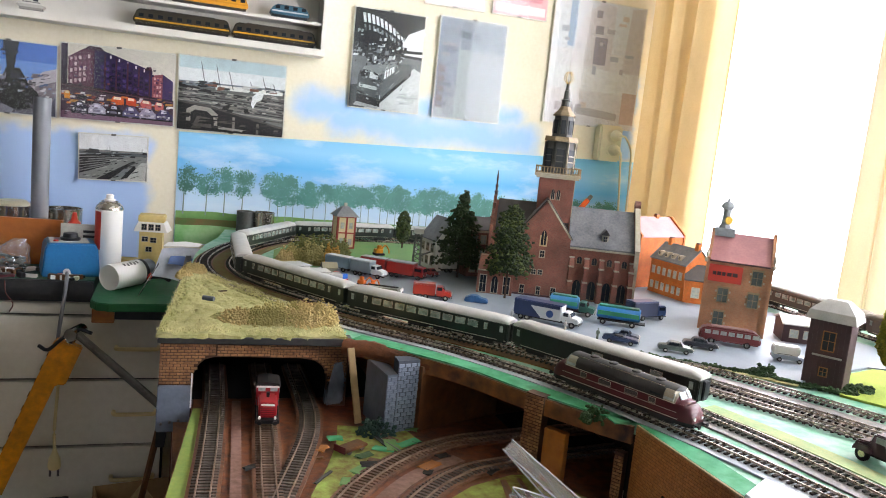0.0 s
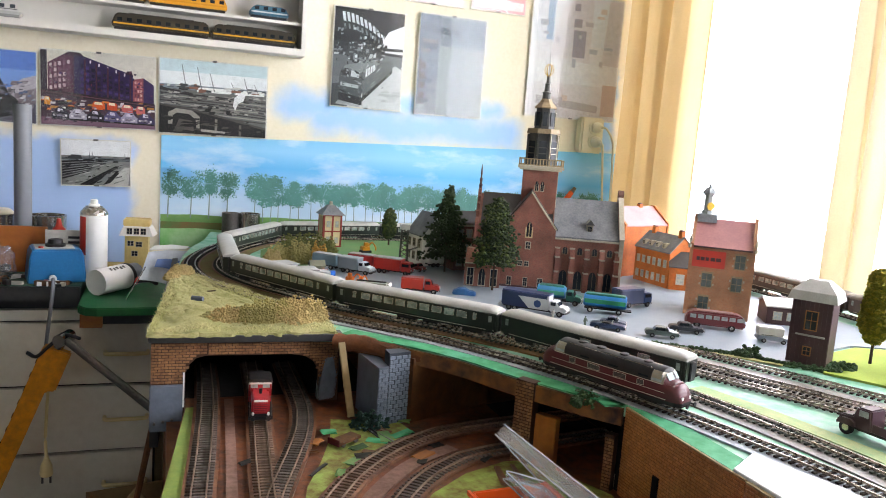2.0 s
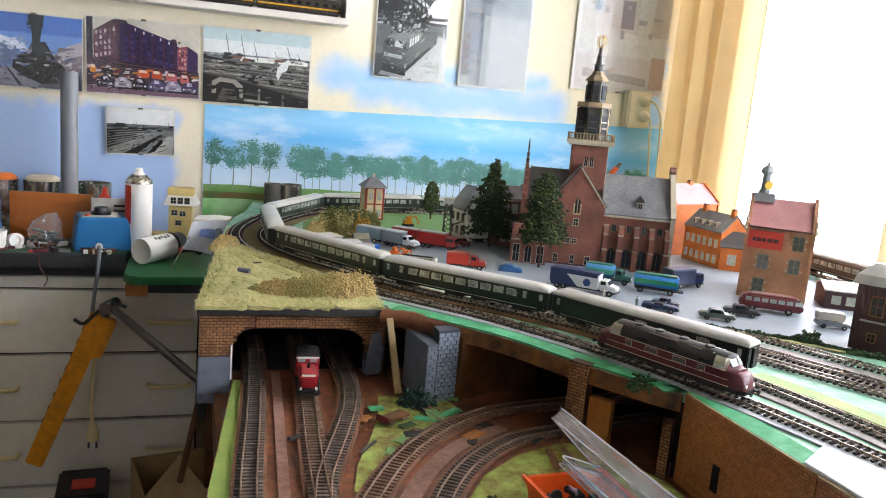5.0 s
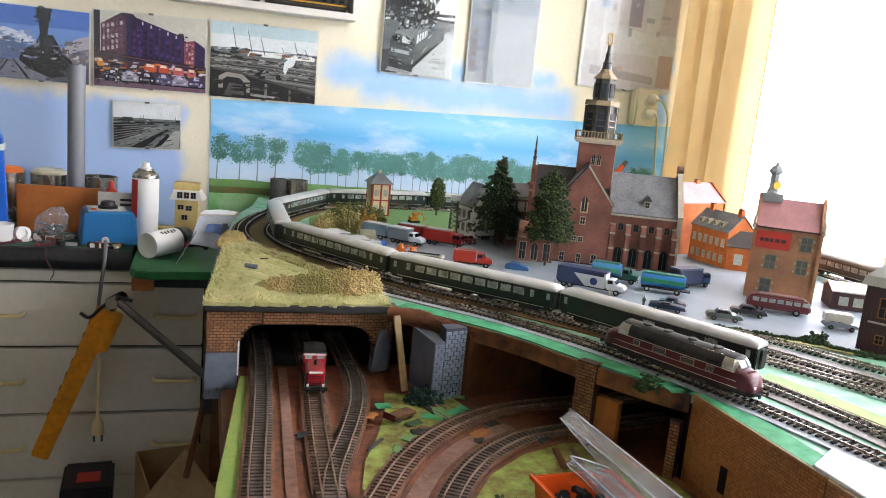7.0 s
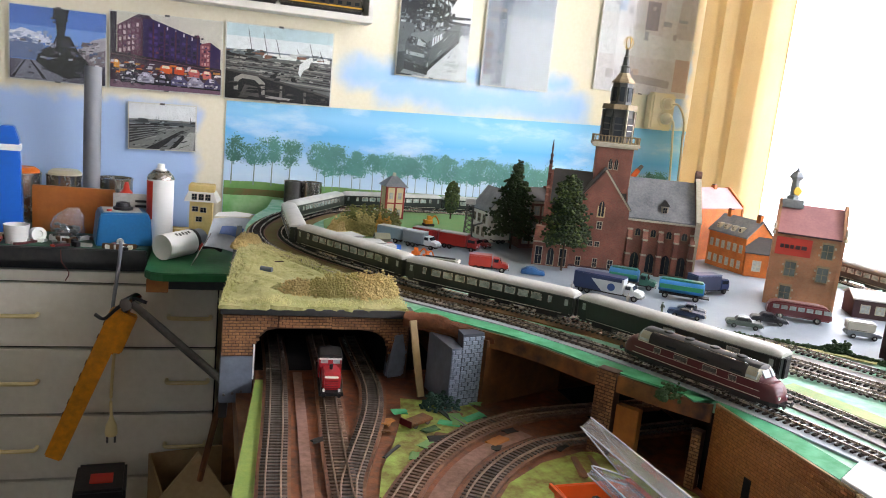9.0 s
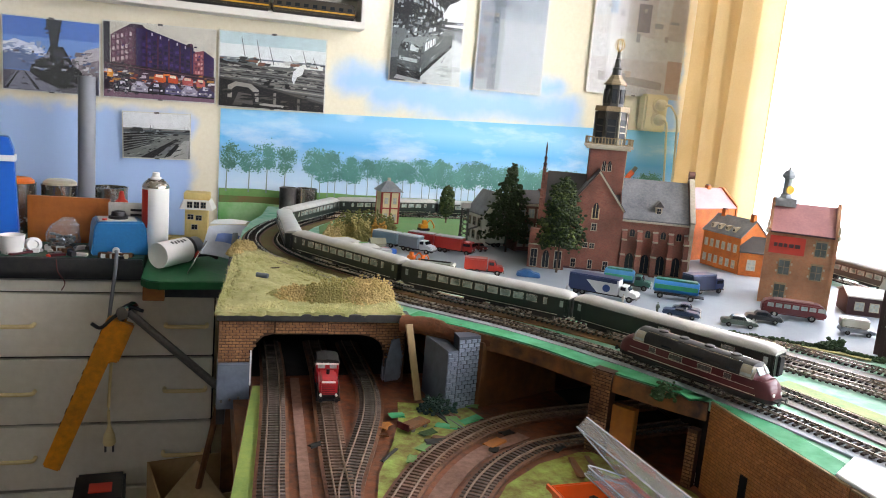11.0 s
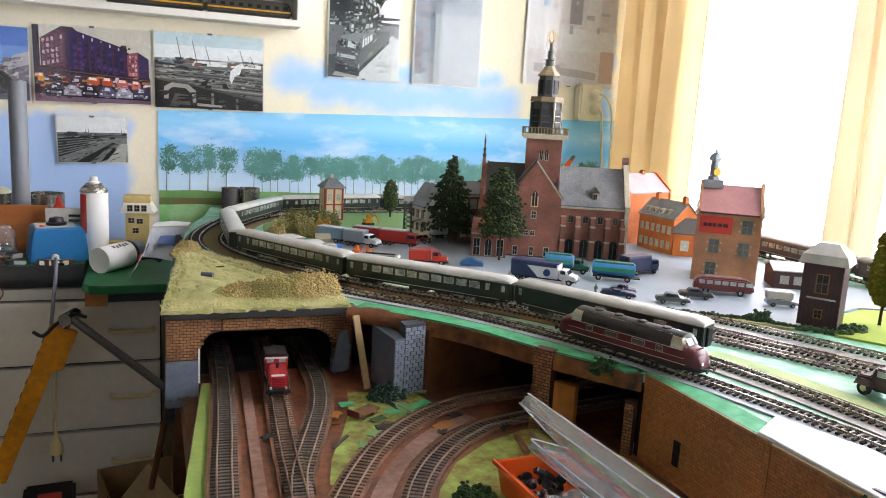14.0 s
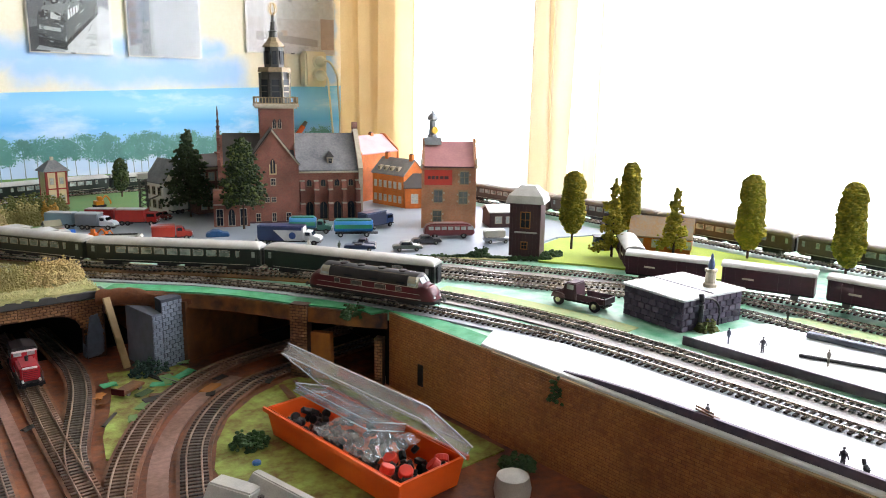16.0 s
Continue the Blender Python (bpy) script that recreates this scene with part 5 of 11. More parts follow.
em = part("emblem", bm, paint("#2b4a86"), bpy.data.objects["lorry"], "round dark blue emblem")
em.location = (0.008, 0, 0.0195)
trailer(at(0.765, 1.322, -34), "green and blue tank trailer", "#2f7fc4", "#2f7d6a", 0.080, 0.030, load="tank", band_col="#2a8a5f", emblem=True)
lorry(at(0.712, 1.405, -36), "green and blue tank lorry", "#2c6a58", "#3f86b8", "#2f7d6a", 0.088, 0.030, load="tank", band_col="#3f9b74")
lorry(at(0.858, 1.372, 12), "dark blue lorry with a tall cargo box", "#27406b", "#2b3550", "#3b4a6b", 0.088, 0.029, 0.037, hood=False)
car(at(0.693, 1.195, -36), "dark blue convertible car with a small roof", "#2a3a58", 0.060, open_top=True)
car(at(0.716, 1.215, -36), "dark saloon car parked behind the convertible", "#39455a", 0.046)
car(at(0.766, 1.142, -30), "green and pale grey small car", "#59665d", 0.056, roof="#2f3a34")
car(at(0.835, 1.168, -30), "dark grey pick-up car", "#30333a", 0.058)
coachbus(at(0.915, 1.193, -34), "dark red touring bus with a rounded roof", "#6f2a2c", 0.104)
van = car(at(0.957, 1.093, -30), "cream and grey delivery van", "#8f98a0", 0.054, 0.023, box_tail=True, roof="#d8d3bf")
bx("van_body", paint("#d9d6c8"), van, -0.0265, 0.016, -0.0112, 0.0112, 0.0122, 0.0275, bev=0.002)
lorry(at(0.452, 1.502, -20), "bright red delivery lorry with bonnet", "#a92c1c", "#b2321f", "#9c3a26", 0.076, 0.027, 0.030, group="lorries on the square")
lorry(at(0.458, 1.712, -38), "red lorry with a grey roof", "#a5201a", "#b02a20", "#9c8f87", 0.088, 0.029, 0.035, hood=False)
trailer(at(0.398, 1.768, -38), "red box trailer with a grey roof", "#ab2620", "#9c8f87", 0.062, 0.028, 0.034)
lorry(at(0.372, 1.712, -44), "grey and white bonneted lorry", "#c3c9ca", "#7f8c95", "#a9b0b2", 0.082, 0.028, 0.034)
trailer(at(0.318, 1.772, -44), "blue-grey box trailer behind the lorry", "#7d98a8", "#b2bab9", 0.062, 0.028, 0.033)
lorry(at(0.604, 1.815, 10), "dark green lorry beside the fir tree", "#2f5f4c", "#e0e0d6", "#e4e4dc", 0.074, 0.026, 0.027)
car(at(0.528, 1.745, -60), "small dark red tractor", "#7d2a22", 0.034, 0.02)
c = car(at(0.337, 1.439, -26), "olive grey caravan trailer with a white end", "#8b8e7c", 0.064, 0.030, box_tail=True)
bx("cabin_box", paint("#8c8f7a"), c, -0.032, 0.029, -0.0155, 0.0155, 0.0125, 0.034, bev=0.002)
wb = bx("end_wall", M["white_paint"], c, 0.0292, 0.0335, -0.0150, 0.0150, 0.008, 0.0335, bev=0.0012)
for y in (-0.006, 0.006):
    bx("window", M["window_dark"], wb, 0.0334, 0.0340, y - 0.0035, y + 0.0035, 0.020, 0.028)
bx("roof_bar", M["coach_under"], c, -0.030, 0.026, -0.003, 0.003, 0.0342, 0.0362, bev=0.0006)
# covered car
bm = bmesh.new()
prism(bm, [(-0.024, 0), (0.024, 0), (0.022, 0.007), (0.008, 0.009), (0.003, 0.0135), (-0.012, 0.0135), (-0.017, 0.009), (-0.023, 0.008)], -0.011, 0.011, upright())
soften(bm, 0.0016, 2, 20)
ob = part("covered_car", bm, mat("blue_cover_sheet", "#33659a", 0.6, second="#2a5580", grain=120, stains=40, bump=0.3))
ob.matrix_world = at(0.541, 1.487, -24)
tagged(ob, "small car under a blue cover sheet", "car cover")


def old_truck(m, label):
    """Larger dusky pick-up truck with an open load bed."""
    c = thing("pickup_truck", m, label, "pick-up truck")
    col = M["truck_plum"]
    bx("chassis", M["coach_under"], c, -0.042, 0.042, -0.010, 0.010, 0.008, 0.011)
    bm = bmesh.new()
    prism(bm, [(0.004, 0.011), (0.044, 0.011), (0.045, 0.017), (0.043, 0.0225), (0.027, 0.0245), (0.023, 0.036), (0.006, 0.0365)], -0.0135, 0.0135, upright())
    soften(bm, 0.0016, 2)
    cb = part("cab", bm, col, c, round_=True)
    for s in (-1, 1):
        bx("side_window", M["window_lit"], cb, 0.009, 0.020, s * 0.0137 - 0.0004, s * 0.0137 + 0.0004, 0.0265, 0.0335)
        bx("bed_side", col, c, -0.042, 0.002, s * 0.0145 - 0.0008, s * 0.0145 + 0.0008, 0.013, 0.0225, bev=0.0003)
        bm = bmesh.new()
        prism(bm, [(0.022, 0.012), (0.044, 0.012), (0.043, 0.017), (0.038, 0.0195), (0.028, 0.0195), (0.023, 0.017)], -0.0025, 0.0025, upright(0, s * 0.0145, 0))
        part("mudguard", bm, col, c)
        for x in (-0.027, 0.033):
            wheel(c, x, s * 0.0135, 0.0085, 0.005)
    bm = bmesh.new()
    box(bm, -0.0005, 0.0005, -0.011, 0.011, -0.0045, 0.0045, Matrix.Translation((0.0258, 0, 0.0300)) @ Matrix.Rotation(radians(-19), 4, "Y"))
    part("windscreen", bm, M["window_lit"], cb)
    bx("load_bed", M["coach_roof"], c, -0.042, 0.002, -0.0137, 0.0137, 0.0125, 0.0140)
    bx("tailgate", col, c, -0.0435, -0.042, -0.0145, 0.0145, 0.013, 0.0220)
    bx("bumper", M["grey_metal"], c, 0.0455, 0.047, -0.013, 0.013, 0.0095, 0.0125)
    return c


M["truck_plum"] = mat("plum_brown_truck_paint", "#4a2a35", 0.4, second="#3b212b", grain=120, stains=20, bump=0.05, coat=0.2)
old_truck(at(0.742, 0.695, 98, DECK), "plum-brown pick-up truck parked between the tracks")

# ---- buildings ----
def brick_mat(name, c1, c2, mortar, size=160.0, rough=0.8):
    """Fine model brickwork; courses follow height on every upright face."""
    m = bpy.data.materials.new(name)
    m.use_nodes = True
    nt = m.node_tree
    b = nt.nodes["Principled BSDF"]
    tc = nt.nodes.new("ShaderNodeTexCoord")
    sp = nt.nodes.new("ShaderNodeSeparateXYZ")
    ad = nt.nodes.new("ShaderNodeMath")
    cb = nt.nodes.new("ShaderNodeCombineXYZ")
    nt.links.new(tc.outputs["Object"], sp.inputs[0])
    nt.links.new(sp.outputs["X"], ad.inputs[0])
    nt.links.new(sp.outputs["Y"], ad.inputs[1])
    nt.links.new(ad.outputs[0], cb.inputs["X"])
    nt.links.new(sp.outputs["Z"], cb.inputs["Y"])
    br = nt.nodes.new("ShaderNodeTexBrick")
    br.inputs["Scale"].default_value = size
    br.inputs["Mortar Size"].default_value = 0.04
    br.inputs["Color1"].default_value, br.inputs["Color2"].default_value, br.inputs["Mortar"].default_value = srgb(c1), srgb(c2), srgb(mortar)
    nt.links.new(cb.outputs[0], br.inputs["Vector"])
    n = nt.nodes.new("ShaderNodeTexNoise")
    n.inputs["Scale"].default_value, n.inputs["Detail"].default_value = 28, 5
    nt.links.new(tc.outputs["Object"], n.inputs["Vector"])
    mr = nt.nodes.new("ShaderNodeMapRange")
    mr.inputs["From Min"].default_value, mr.inputs["From Max"].default_value = 0.3, 0.7
    mr.inputs["To Min"].default_value, mr.inputs["To Max"].default_value = 0.7, 1.2
    nt.links.new(n.outputs["Fac"], mr.inputs["Value"])
    hs = nt.nodes.new("ShaderNodeHueSaturation")
    nt.links.new(br.outputs["Color"], hs.inputs["Color"])
    nt.links.new(mr.outputs["Result"], hs.inputs["Value"])
    nt.links.new(hs.outputs["Color"], b.inputs["Base Color"])
    b.inputs["Roughness"].default_value = rough
    bp = nt.nodes.new("ShaderNodeBump")
    bp.inputs["Strength"].default_value, bp.inputs["Distance"].default_value = 0.4, 0.0006
    nt.links.new(br.outputs["Fac"], bp.inputs["Height"])
    bp.invert = True
    nt.links.new(bp.outputs["Normal"], b.inputs["Normal"])
    return m


M["church_brick"] = brick_mat("dark_red_church_brick", "#8d5140", "#734036", "#80604f")
M["orange_brick"] = brick_mat("orange_house_brick", "#c8641a", "#b05412", "#a86c30")
M["tan_brick"] = brick_mat("tan_brewery_brick", "#b37a54", "#a26b48", "#a58668")
M["dutch_brick"] = brick_mat("brown_red_house_brick", "#74463a", "#5f3a30", "#7d6557")
M["slate"] = mat("grey_slate_roof", "#7b7c7d", 0.55, second="#55585c", grain=220, stains=32, bump=0.3)
M["slate_dark"] = mat("dark_brown_slate_roof", "#4a4642", 0.6, second="#3a3734", grain=220, stains=25, bump=0.3)
M["tile_pink"] = mat("dusty_pink_roof_tiles", "#b07c78", 0.65, second="#99686a", grain=240, stains=20, bump=0.3)
M["stone_white"] = mat("pale_stone_trim", "#bdb4a0", 0.6, second="#a0967f", grain=200, stains=30, bump=0.1)
M["stone_tan"] = mat("tan_stone_trim", "#9a8766", 0.6, second="#7d6c50", grain=200, stains=30, bump=0.1)
M["cream_stone"] = mat("cream_stone_surround", "#c9b48a", 0.6, second="#b09a70", grain=200, stains=30, bump=0.1)
M["oxide_green"] = mat("dark_lead_spire", "#45453f", 0.5, second="#33332f", grain=200, stains=40, bump=0.1)
M["gold"] = mat("yellow_gilt", "#c9a23a", 0.35, 0.5, grain=100, amount=0.15, bump=0.03)
M["brown_box"] = mat("dark_brown_plank_wall", "#4a2e30", 0.6, second="#3a2326", grain=140, stains=20, bump=0.15)
M["tan_roof"] = mat("brown_grey_roof", "#8f8678", 0.8, second="#9a7a52", grain=200, stains=30, bump=0.4)
M["stone_plum"] = mat("purple_grey_stone_wall", "#4e4556", 0.75, second="#3d3645", grain=140, stains=22, bump=0.5, vary=0.2)


def pane(parent, x, z, w, h, y, trim=0.0016, glass="window_lit", arch=False, frame_mat="stone_white"):
    """A window on a wall facing -y: recessed-looking glass with its frame and a glazing bar."""
    bm = bmesh.new()
    if arch:
        pts = [(x - w / 2, z), (x + w / 2, z), (x + w / 2, z + h * 0.65)] + [(x + w / 2 * math.cos(a), z + h * 0.65 + h * 0.35 * math.sin(a)) for a in [math.pi * k / 8 for k in range(1, 8)]] + [(x - w / 2, z + h * 0.65)]
    else:
        pts = [(x - w / 2, z), (x + w / 2, z), (x + w / 2, z + h), (x - w / 2, z + h)]
    prism(bm, pts, -0.0003, 0.0006, upright(0, y, 0))
    g = part("window", bm, M[glass], parent)
    bm = bmesh.new()
    for a, b, c, d in ((x - w / 2 - trim, x + w / 2 + trim, z - trim, z), (x - w / 2 - trim, x - w / 2, z, z + h * (0.65 if arch else 1)), (x + w / 2, x + w / 2 + trim, z, z + h * (0.65 if arch else 1)), (x - trim * 0.25, x + trim * 0.25, z, z + h * 0.95)):
        box(bm, a, b, y - 0.0013, y, c, d)
    if not arch:
        box(bm, x - w / 2 - trim, x + w / 2 + trim, y - 0.0013, y, z + h, z + h + trim)
        box(bm, x - w / 2, x - trim * 0.25, y - 0.0011, y, z + h * 0.5, z + h * 0.5 + trim * 0.5)
        box(bm, x + trim * 0.25, x + w / 2, y - 0.0011, y, z + h * 0.5, z + h * 0.5 + trim * 0.5)
    part("window_frame", bm, M[frame_mat], g, fix=False)
    return g


def gable_roof(name, parent, x0, x1, y0, y1, z0, z1, material, over=0.004, thick=0.003):
    """A pitched roof with its ridge along x."""
    bm = bmesh.new()
    ym = (y0 + y1) / 2
    s = (z1 - z0) / (ym - y0)
    prof = [(y0 - over, z0 - over * s), (ym, z1), (y1 + over, z0 - over * s), (y1 + over, z0 - over * s + thick), (ym, z1 + thick), (y0 - over, z0 - over * s + thick)]
    prism(bm, prof, x0, x1, sideways())
    return part(name, bm, material, parent)


# church
CH = thing("church", Matrix.Translation((0.892, 1.488, TOP)) @ Matrix.Rotation(radians(-25), 4, "Z") @ Matrix.Translation((-0.926, -1.50, 0)), "dark red brick church with grey slate roofs and a tall spire", "church")
B = M["church_brick"]
bm = bmesh.new()
prism(bm, [(1.50, 0), (1.66, 0), (1.66, 0.117), (1.58, 0.192), (1.50, 0.117)], 0.783, 0.926, sideways())
nave = part("nave_wall", bm, B, CH)
gable_roof("nave_roof", CH, 0.785, 0.9245, 1.50, 1.66, 0.118, 0.193, M["slate"])
bm = bmesh.new()
prism(bm, [(1.525, 0), (1.655, 0), (1.655, 0.125), (1.59, 0.192), (1.525, 0.125)], 0.618, 0.785, sideways())
part("choir_wall", bm, B, CH)
gable_roof("choir_roof", CH, 0.624, 0.785, 1.525, 1.655, 0.126, 0.193, M["slate_dark"])
# raised gable with scrolled coping at the far end
bm = bmesh.new()
prism(bm, [(1.494, 0), (1.666, 0), (1.666, 0.122), (1.588, 0.204), (1.580, 0.212), (1.572, 0.204), (1.494, 0.122)], 0.9265, 0.934, sideways())
ge = part("end_gable", bm, B, CH)
bm = bmesh.new()
for ya, za, yb, zb in ((1.492, 0.118, 1.573, 0.204), (1.668, 0.118, 1.587, 0.204)):
    d = Vector((0, yb - ya, zb - za))
    q = Matrix.Translation((0.930, (ya + yb) / 2, (za + zb) / 2)) @ Matrix.Rotation(math.atan2(zb - za, yb - ya), 4, "X")
    box(bm, -0.0055, 0.0055, -d.length / 2, d.length / 2, 0.0005, 0.004, q)
# pale upright strip paints in the window light on the gable edge
box(bm, 0.926, 0.9345, 1.4925, 1.4990, 0.0, 0.118)
part("coping", bm, M["stone_white"], ge)
bm = bmesh.new()
tube(bm, (0.924, 1.58, 0.213), (0.936, 1.58, 0.213), 0.009, seg=16)
part("scroll", bm, M["dutch_brick"], ge)
# pale sheet puts window glare into the colour of the brick end face
bm = bmesh.new()
prism(bm, [(1.4945, 0), (1.6655, 0), (1.6655, 0.121), (1.588, 0.2025), (1.572, 0.2025), (1.4945, 0.121)], 0.9342, 0.9352, sideways())
part("plaster_face", bm, M["stone_white"], ge, "outer face painted pale for window light")
# choir end with pinnacle
bm = bmesh.new()
prism(bm, [(1.520, 0), (1.660, 0), (1.660, 0.128), (1.592, 0.205), (1.588, 0.205), (1.520, 0.128)], 0.612, 0.6185, sideways())
ce = part("end_gable", bm, B, CH)
bm = bmesh.new()
lathe(bm, [(0.0035, 0), (0.0035, 0.012), (0.005, 0.014), (0.0022, 0.018), (0.0035, 0.028), (0.0015, 0.032), (0.0022, 0.044), (0.0004, 0.062)], 8, Matrix.Translation((0.6155, 1.590, 0.196)))
part("pinnacle", bm, M["brown_box"], ce)
for k in range(5):
    f = k / 5
    bx("step", B, ce, 0.6118, 0.6188, 1.5205 + 0.068 * f, 1.5305 + 0.068 * f, 0.126 + 0.077 * f, 0.140 + 0.077 * f)
# transept
bm = bmesh.new()
prism(bm, [(0.6750, 0), (0.7880, 0), (0.7880, 0.131), (0.7315, 0.207), (0.6750, 0.131)], -1.60, -1.488, Matrix.Rotation(radians(90), 4, "X"))
tr = part("transept_wall", bm, B, CH)
bm = bmesh.new()
prism(bm, [(0.6710, 0.1275), (0.7315, 0.2085), (0.7920, 0.1275), (0.7920, 0.1315), (0.7315, 0.2125), (0.6710, 0.1315)], -1.60, -1.492, Matrix.Rotation(radians(90), 4, "X"))
part("transept_roof", bm, M["slate_dark"], CH)
bm = bmesh.new()
for xa, xb in ((0.7900, 0.7315),):
    L = math.hypot(xb - xa, 0.078)
    q = Matrix.Translation(((xa + xb) / 2, 1.489, 0.1705)) @ Matrix.Rotation(-math.atan2(0.078, xb - xa), 4, "Y")
    box(bm, -L / 2, L / 2, -0.004, 0.004, -0.0004, 0.0032, q)
part("coping", bm, M["stone_white"], tr)
pane(tr, 0.7310, 0.112, 0.011, 0.032, 1.4875, 0.0026, arch=True, glass="window_dark", frame_mat="cream_stone")
pane(tr, 0.7310, 0.086, 0.009, 0.014, 1.4875, glass="window_dark")
for x in (0.7170, 0.7310):
    pane(tr, x, 0.048, 0.009, 0.010, 1.4875, 0.001, glass="window_dark")
for x, w in ((0.6960, 0.009), (0.7310, 0.008), (0.7630, 0.010)):
    pane(tr, x, 0.004, w, 0.018, 1.4875, 0.001, glass="window_dark")
bx("plinth", M["brown_box"], tr, 0.6745, 0.7885, 1.4865, 1.4885, 0, 0.004)
# nave front: buttresses, doors, windows, eaves band
for i in range(5):
    x = 0.796 + 0.0318 * i
    b = bx("buttress", B, CH, x - 0.005, x + 0.005, 1.487, 1.5005, 0, 0.074, bev=0.0006)
    bm = bmesh.new()
    prism(bm, [(1.487, 0.074), (1.5005, 0.074), (1.5005, 0.094), (1.4990, 0.094)], x - 0.0050, x + 0.0050, sideways())
    part("buttress_cap", bm, B, b)
    for z in (0.0905, 0.0715, 0.040):
        bx("weathering", M["stone_white"], b, x - 0.0056, x + 0.0056, 1.4855 if z < 0.08 else 1.4965, 1.5003, z, z + 0.0035, bev=0.0004)
    bx("buttress_foot", B, b, x - 0.006, x + 0.006, 1.483, 1.4872, 0, 0.040, bev=0.0006)
for i in range(4):
    x = 0.812 + 0.0318 * i
    pane(nave, x, 0.004, 0.017, 0.040, 1.4995, 0.0010, glass="window_dark", arch=True, frame_mat="stone_tan")
    pane(nave, x, 0.080, 0.010, 0.015, 1.4995, 0.0009, glass="window_dark", arch=True, frame_mat="stone_tan")
bx("eaves_band", M["stone_white"], nave, 0.784, 0.9255, 1.4945, 1.4995, 0.1105, 0.1140)
dm = bx("dormer", M["stone_white"], CH, 0.855, 0.869, 1.512, 1.540, 0.128, 0.145, bev=0.0006)
bm = bmesh.new()
prism(bm, [(0.852, 0.145), (0.862, 0.157), (0.872, 0.145)], -1.542, -1.508, Matrix.Rotation(radians(90), 4, "X"))
part("dormer_roof", bm, M["slate_dark"], dm)
pane(dm, 0.862, 0.131, 0.008, 0.011, 1.5115, 0.0008, glass="window_dark")
# porch
bm = bmesh.new()
prism(bm, [(1.455, 0), (1.53, 0), (1.53, 0.075), (1.50, 0.075), (1.455, 0.050)], 0.600, 0.676, sideways())
po = part("porch", bm, B, CH)
for i in range(3):
    pane(po, 0.613 + 0.025 * i, 0.003, 0.013, 0.036, 1.4545, 0.0012, glass="window_dark", arch=i == 1)
bx("porch_band", M["stone_white"], po, 0.5995, 0.6765, 1.452, 1.4548, 0.048, 0.0505)
# tower
tw = bx("tower_shaft", B, CH, 0.7090, 0.7850, 1.5540, 1.6300, 0, 0.2535)
for f, (px, py) in enumerate(((0.7470, 1.5535),)):
    for dx in (-0.006, 0.006):
        pane(tw, px + dx, 0.208, 0.007, 0.022, py, 0.001, glass="window_dark", arch=True)
# pale sheet stands for the window-lit side of the brick tower
bx("tower_side_light", M["stone_white"], tw, 0.7852, 0.7865, 1.5560, 1.6280, 0.10, 0.2535, label="tower side painted pale for window light")
bm = bmesh.new()
prism(bm, [(0.7010, 1.5460), (0.7930, 1.5460), (0.7930, 1.6380), (0.7010, 1.6380)], 0.2536, 0.2575)
prism(bm, [(0.6970, 1.5420), (0.7970, 1.5420), (0.7970, 1.6420), (0.6970, 1.6420)], 0.2576, 0.2635)
part("tower_cornice", bm, M["stone_white"], CH)
ral = thing("gallery_rail", (0, 0, 0), "", "")
ral.parent = CH
bm = bmesh.new()
for a, b in (((0.6990, 1.5440), (0.7950, 1.5440)), ((0.7950, 1.5440), (0.7950, 1.6400)), ((0.7950, 1.6400), (0.6990, 1.6400)), ((0.6990, 1.6400), (0.6990, 1.5440))):
    for z in (0.2650, 0.2780):
        tube(bm, (*a, z), (*b, z), 0.0012, seg=6)
tagged(part("rail_bar", bm, M["stone_tan"], ral), kind="stuff")
me = None
for a, b in (((0.6990, 1.5440), (0.7950, 1.5440)), ((0.7950, 1.5440), (0.7950, 1.6400)), ((0.6990, 1.6400), (0.6990, 1.5440))):
    for k in range(14):
        f = (k + 0.5) / 14
        x, y = a[0] + (b[0] - a[0]) * f, a[1] + (b[1] - a[1]) * f
        if me is None:
            bm = bmesh.new()
            tube(bm, (0, 0, 0.2640), (0, 0, 0.2780), 0.0011, seg=6)
            o = part("baluster", bm, M["stone_tan"], ral)
            me = o.data
            o.location = (x, y, 0)
        else:
            o = new("baluster", me)
            o.parent = ral
            o.location = (x, y, 0)


def oct_stage(name, r0, r1, z0, z1, material, parent):
    bm = bmesh.new()
    lathe(bm, [(r0, z0), (r1, z1)], 8, Matrix.Translation((0.747, 1.592, 0)), math.pi / 8)
    return part(name, bm, material, parent)


TP = CH
o1 = oct_stage("belfry", 0.036, 0.033, 0.2636, 0.335, M["oxide_green"], TP)
for k in range(8):
    a = math.pi / 4 * k
    m2 = Matrix.Translation((0.747, 1.592, 0)) @ Matrix.Rotation(a, 4, "Z")
    bm = bmesh.new()
    box(bm, -0.0085, 0.0085, -0.0352, -0.0300, 0.276, 0.318, m2)
    lv = part("louvre", bm, M["window_dark"], o1)
    bm = bmesh.new()
    for x in (-0.0125, 0.0105):
        box(bm, x, x + 0.002, -0.0355, -0.030, 0.266, 0.333, m2)
    for z in (0.290, 0.303):
        box(bm, -0.0085, 0.0085, -0.0356, -0.0350, z, z + 0.002, m2)
    # one facet gets a pale frame, painting in the light on that side
    part("louvre_frame", bm, M["oxide_green"] if k not in (1,) else M["stone_white"], lv)
oct_stage("gallery", 0.040, 0.040, 0.335, 0.3385, M["stone_tan"], TP)
oct_stage("gallery_rail_stage", 0.039, 0.0385, 0.3386, 0.3455, M["stone_tan"], TP)
o2 = oct_stage("lantern", 0.0235, 0.0215, 0.3456, 0.391, M["oxide_green"], TP)
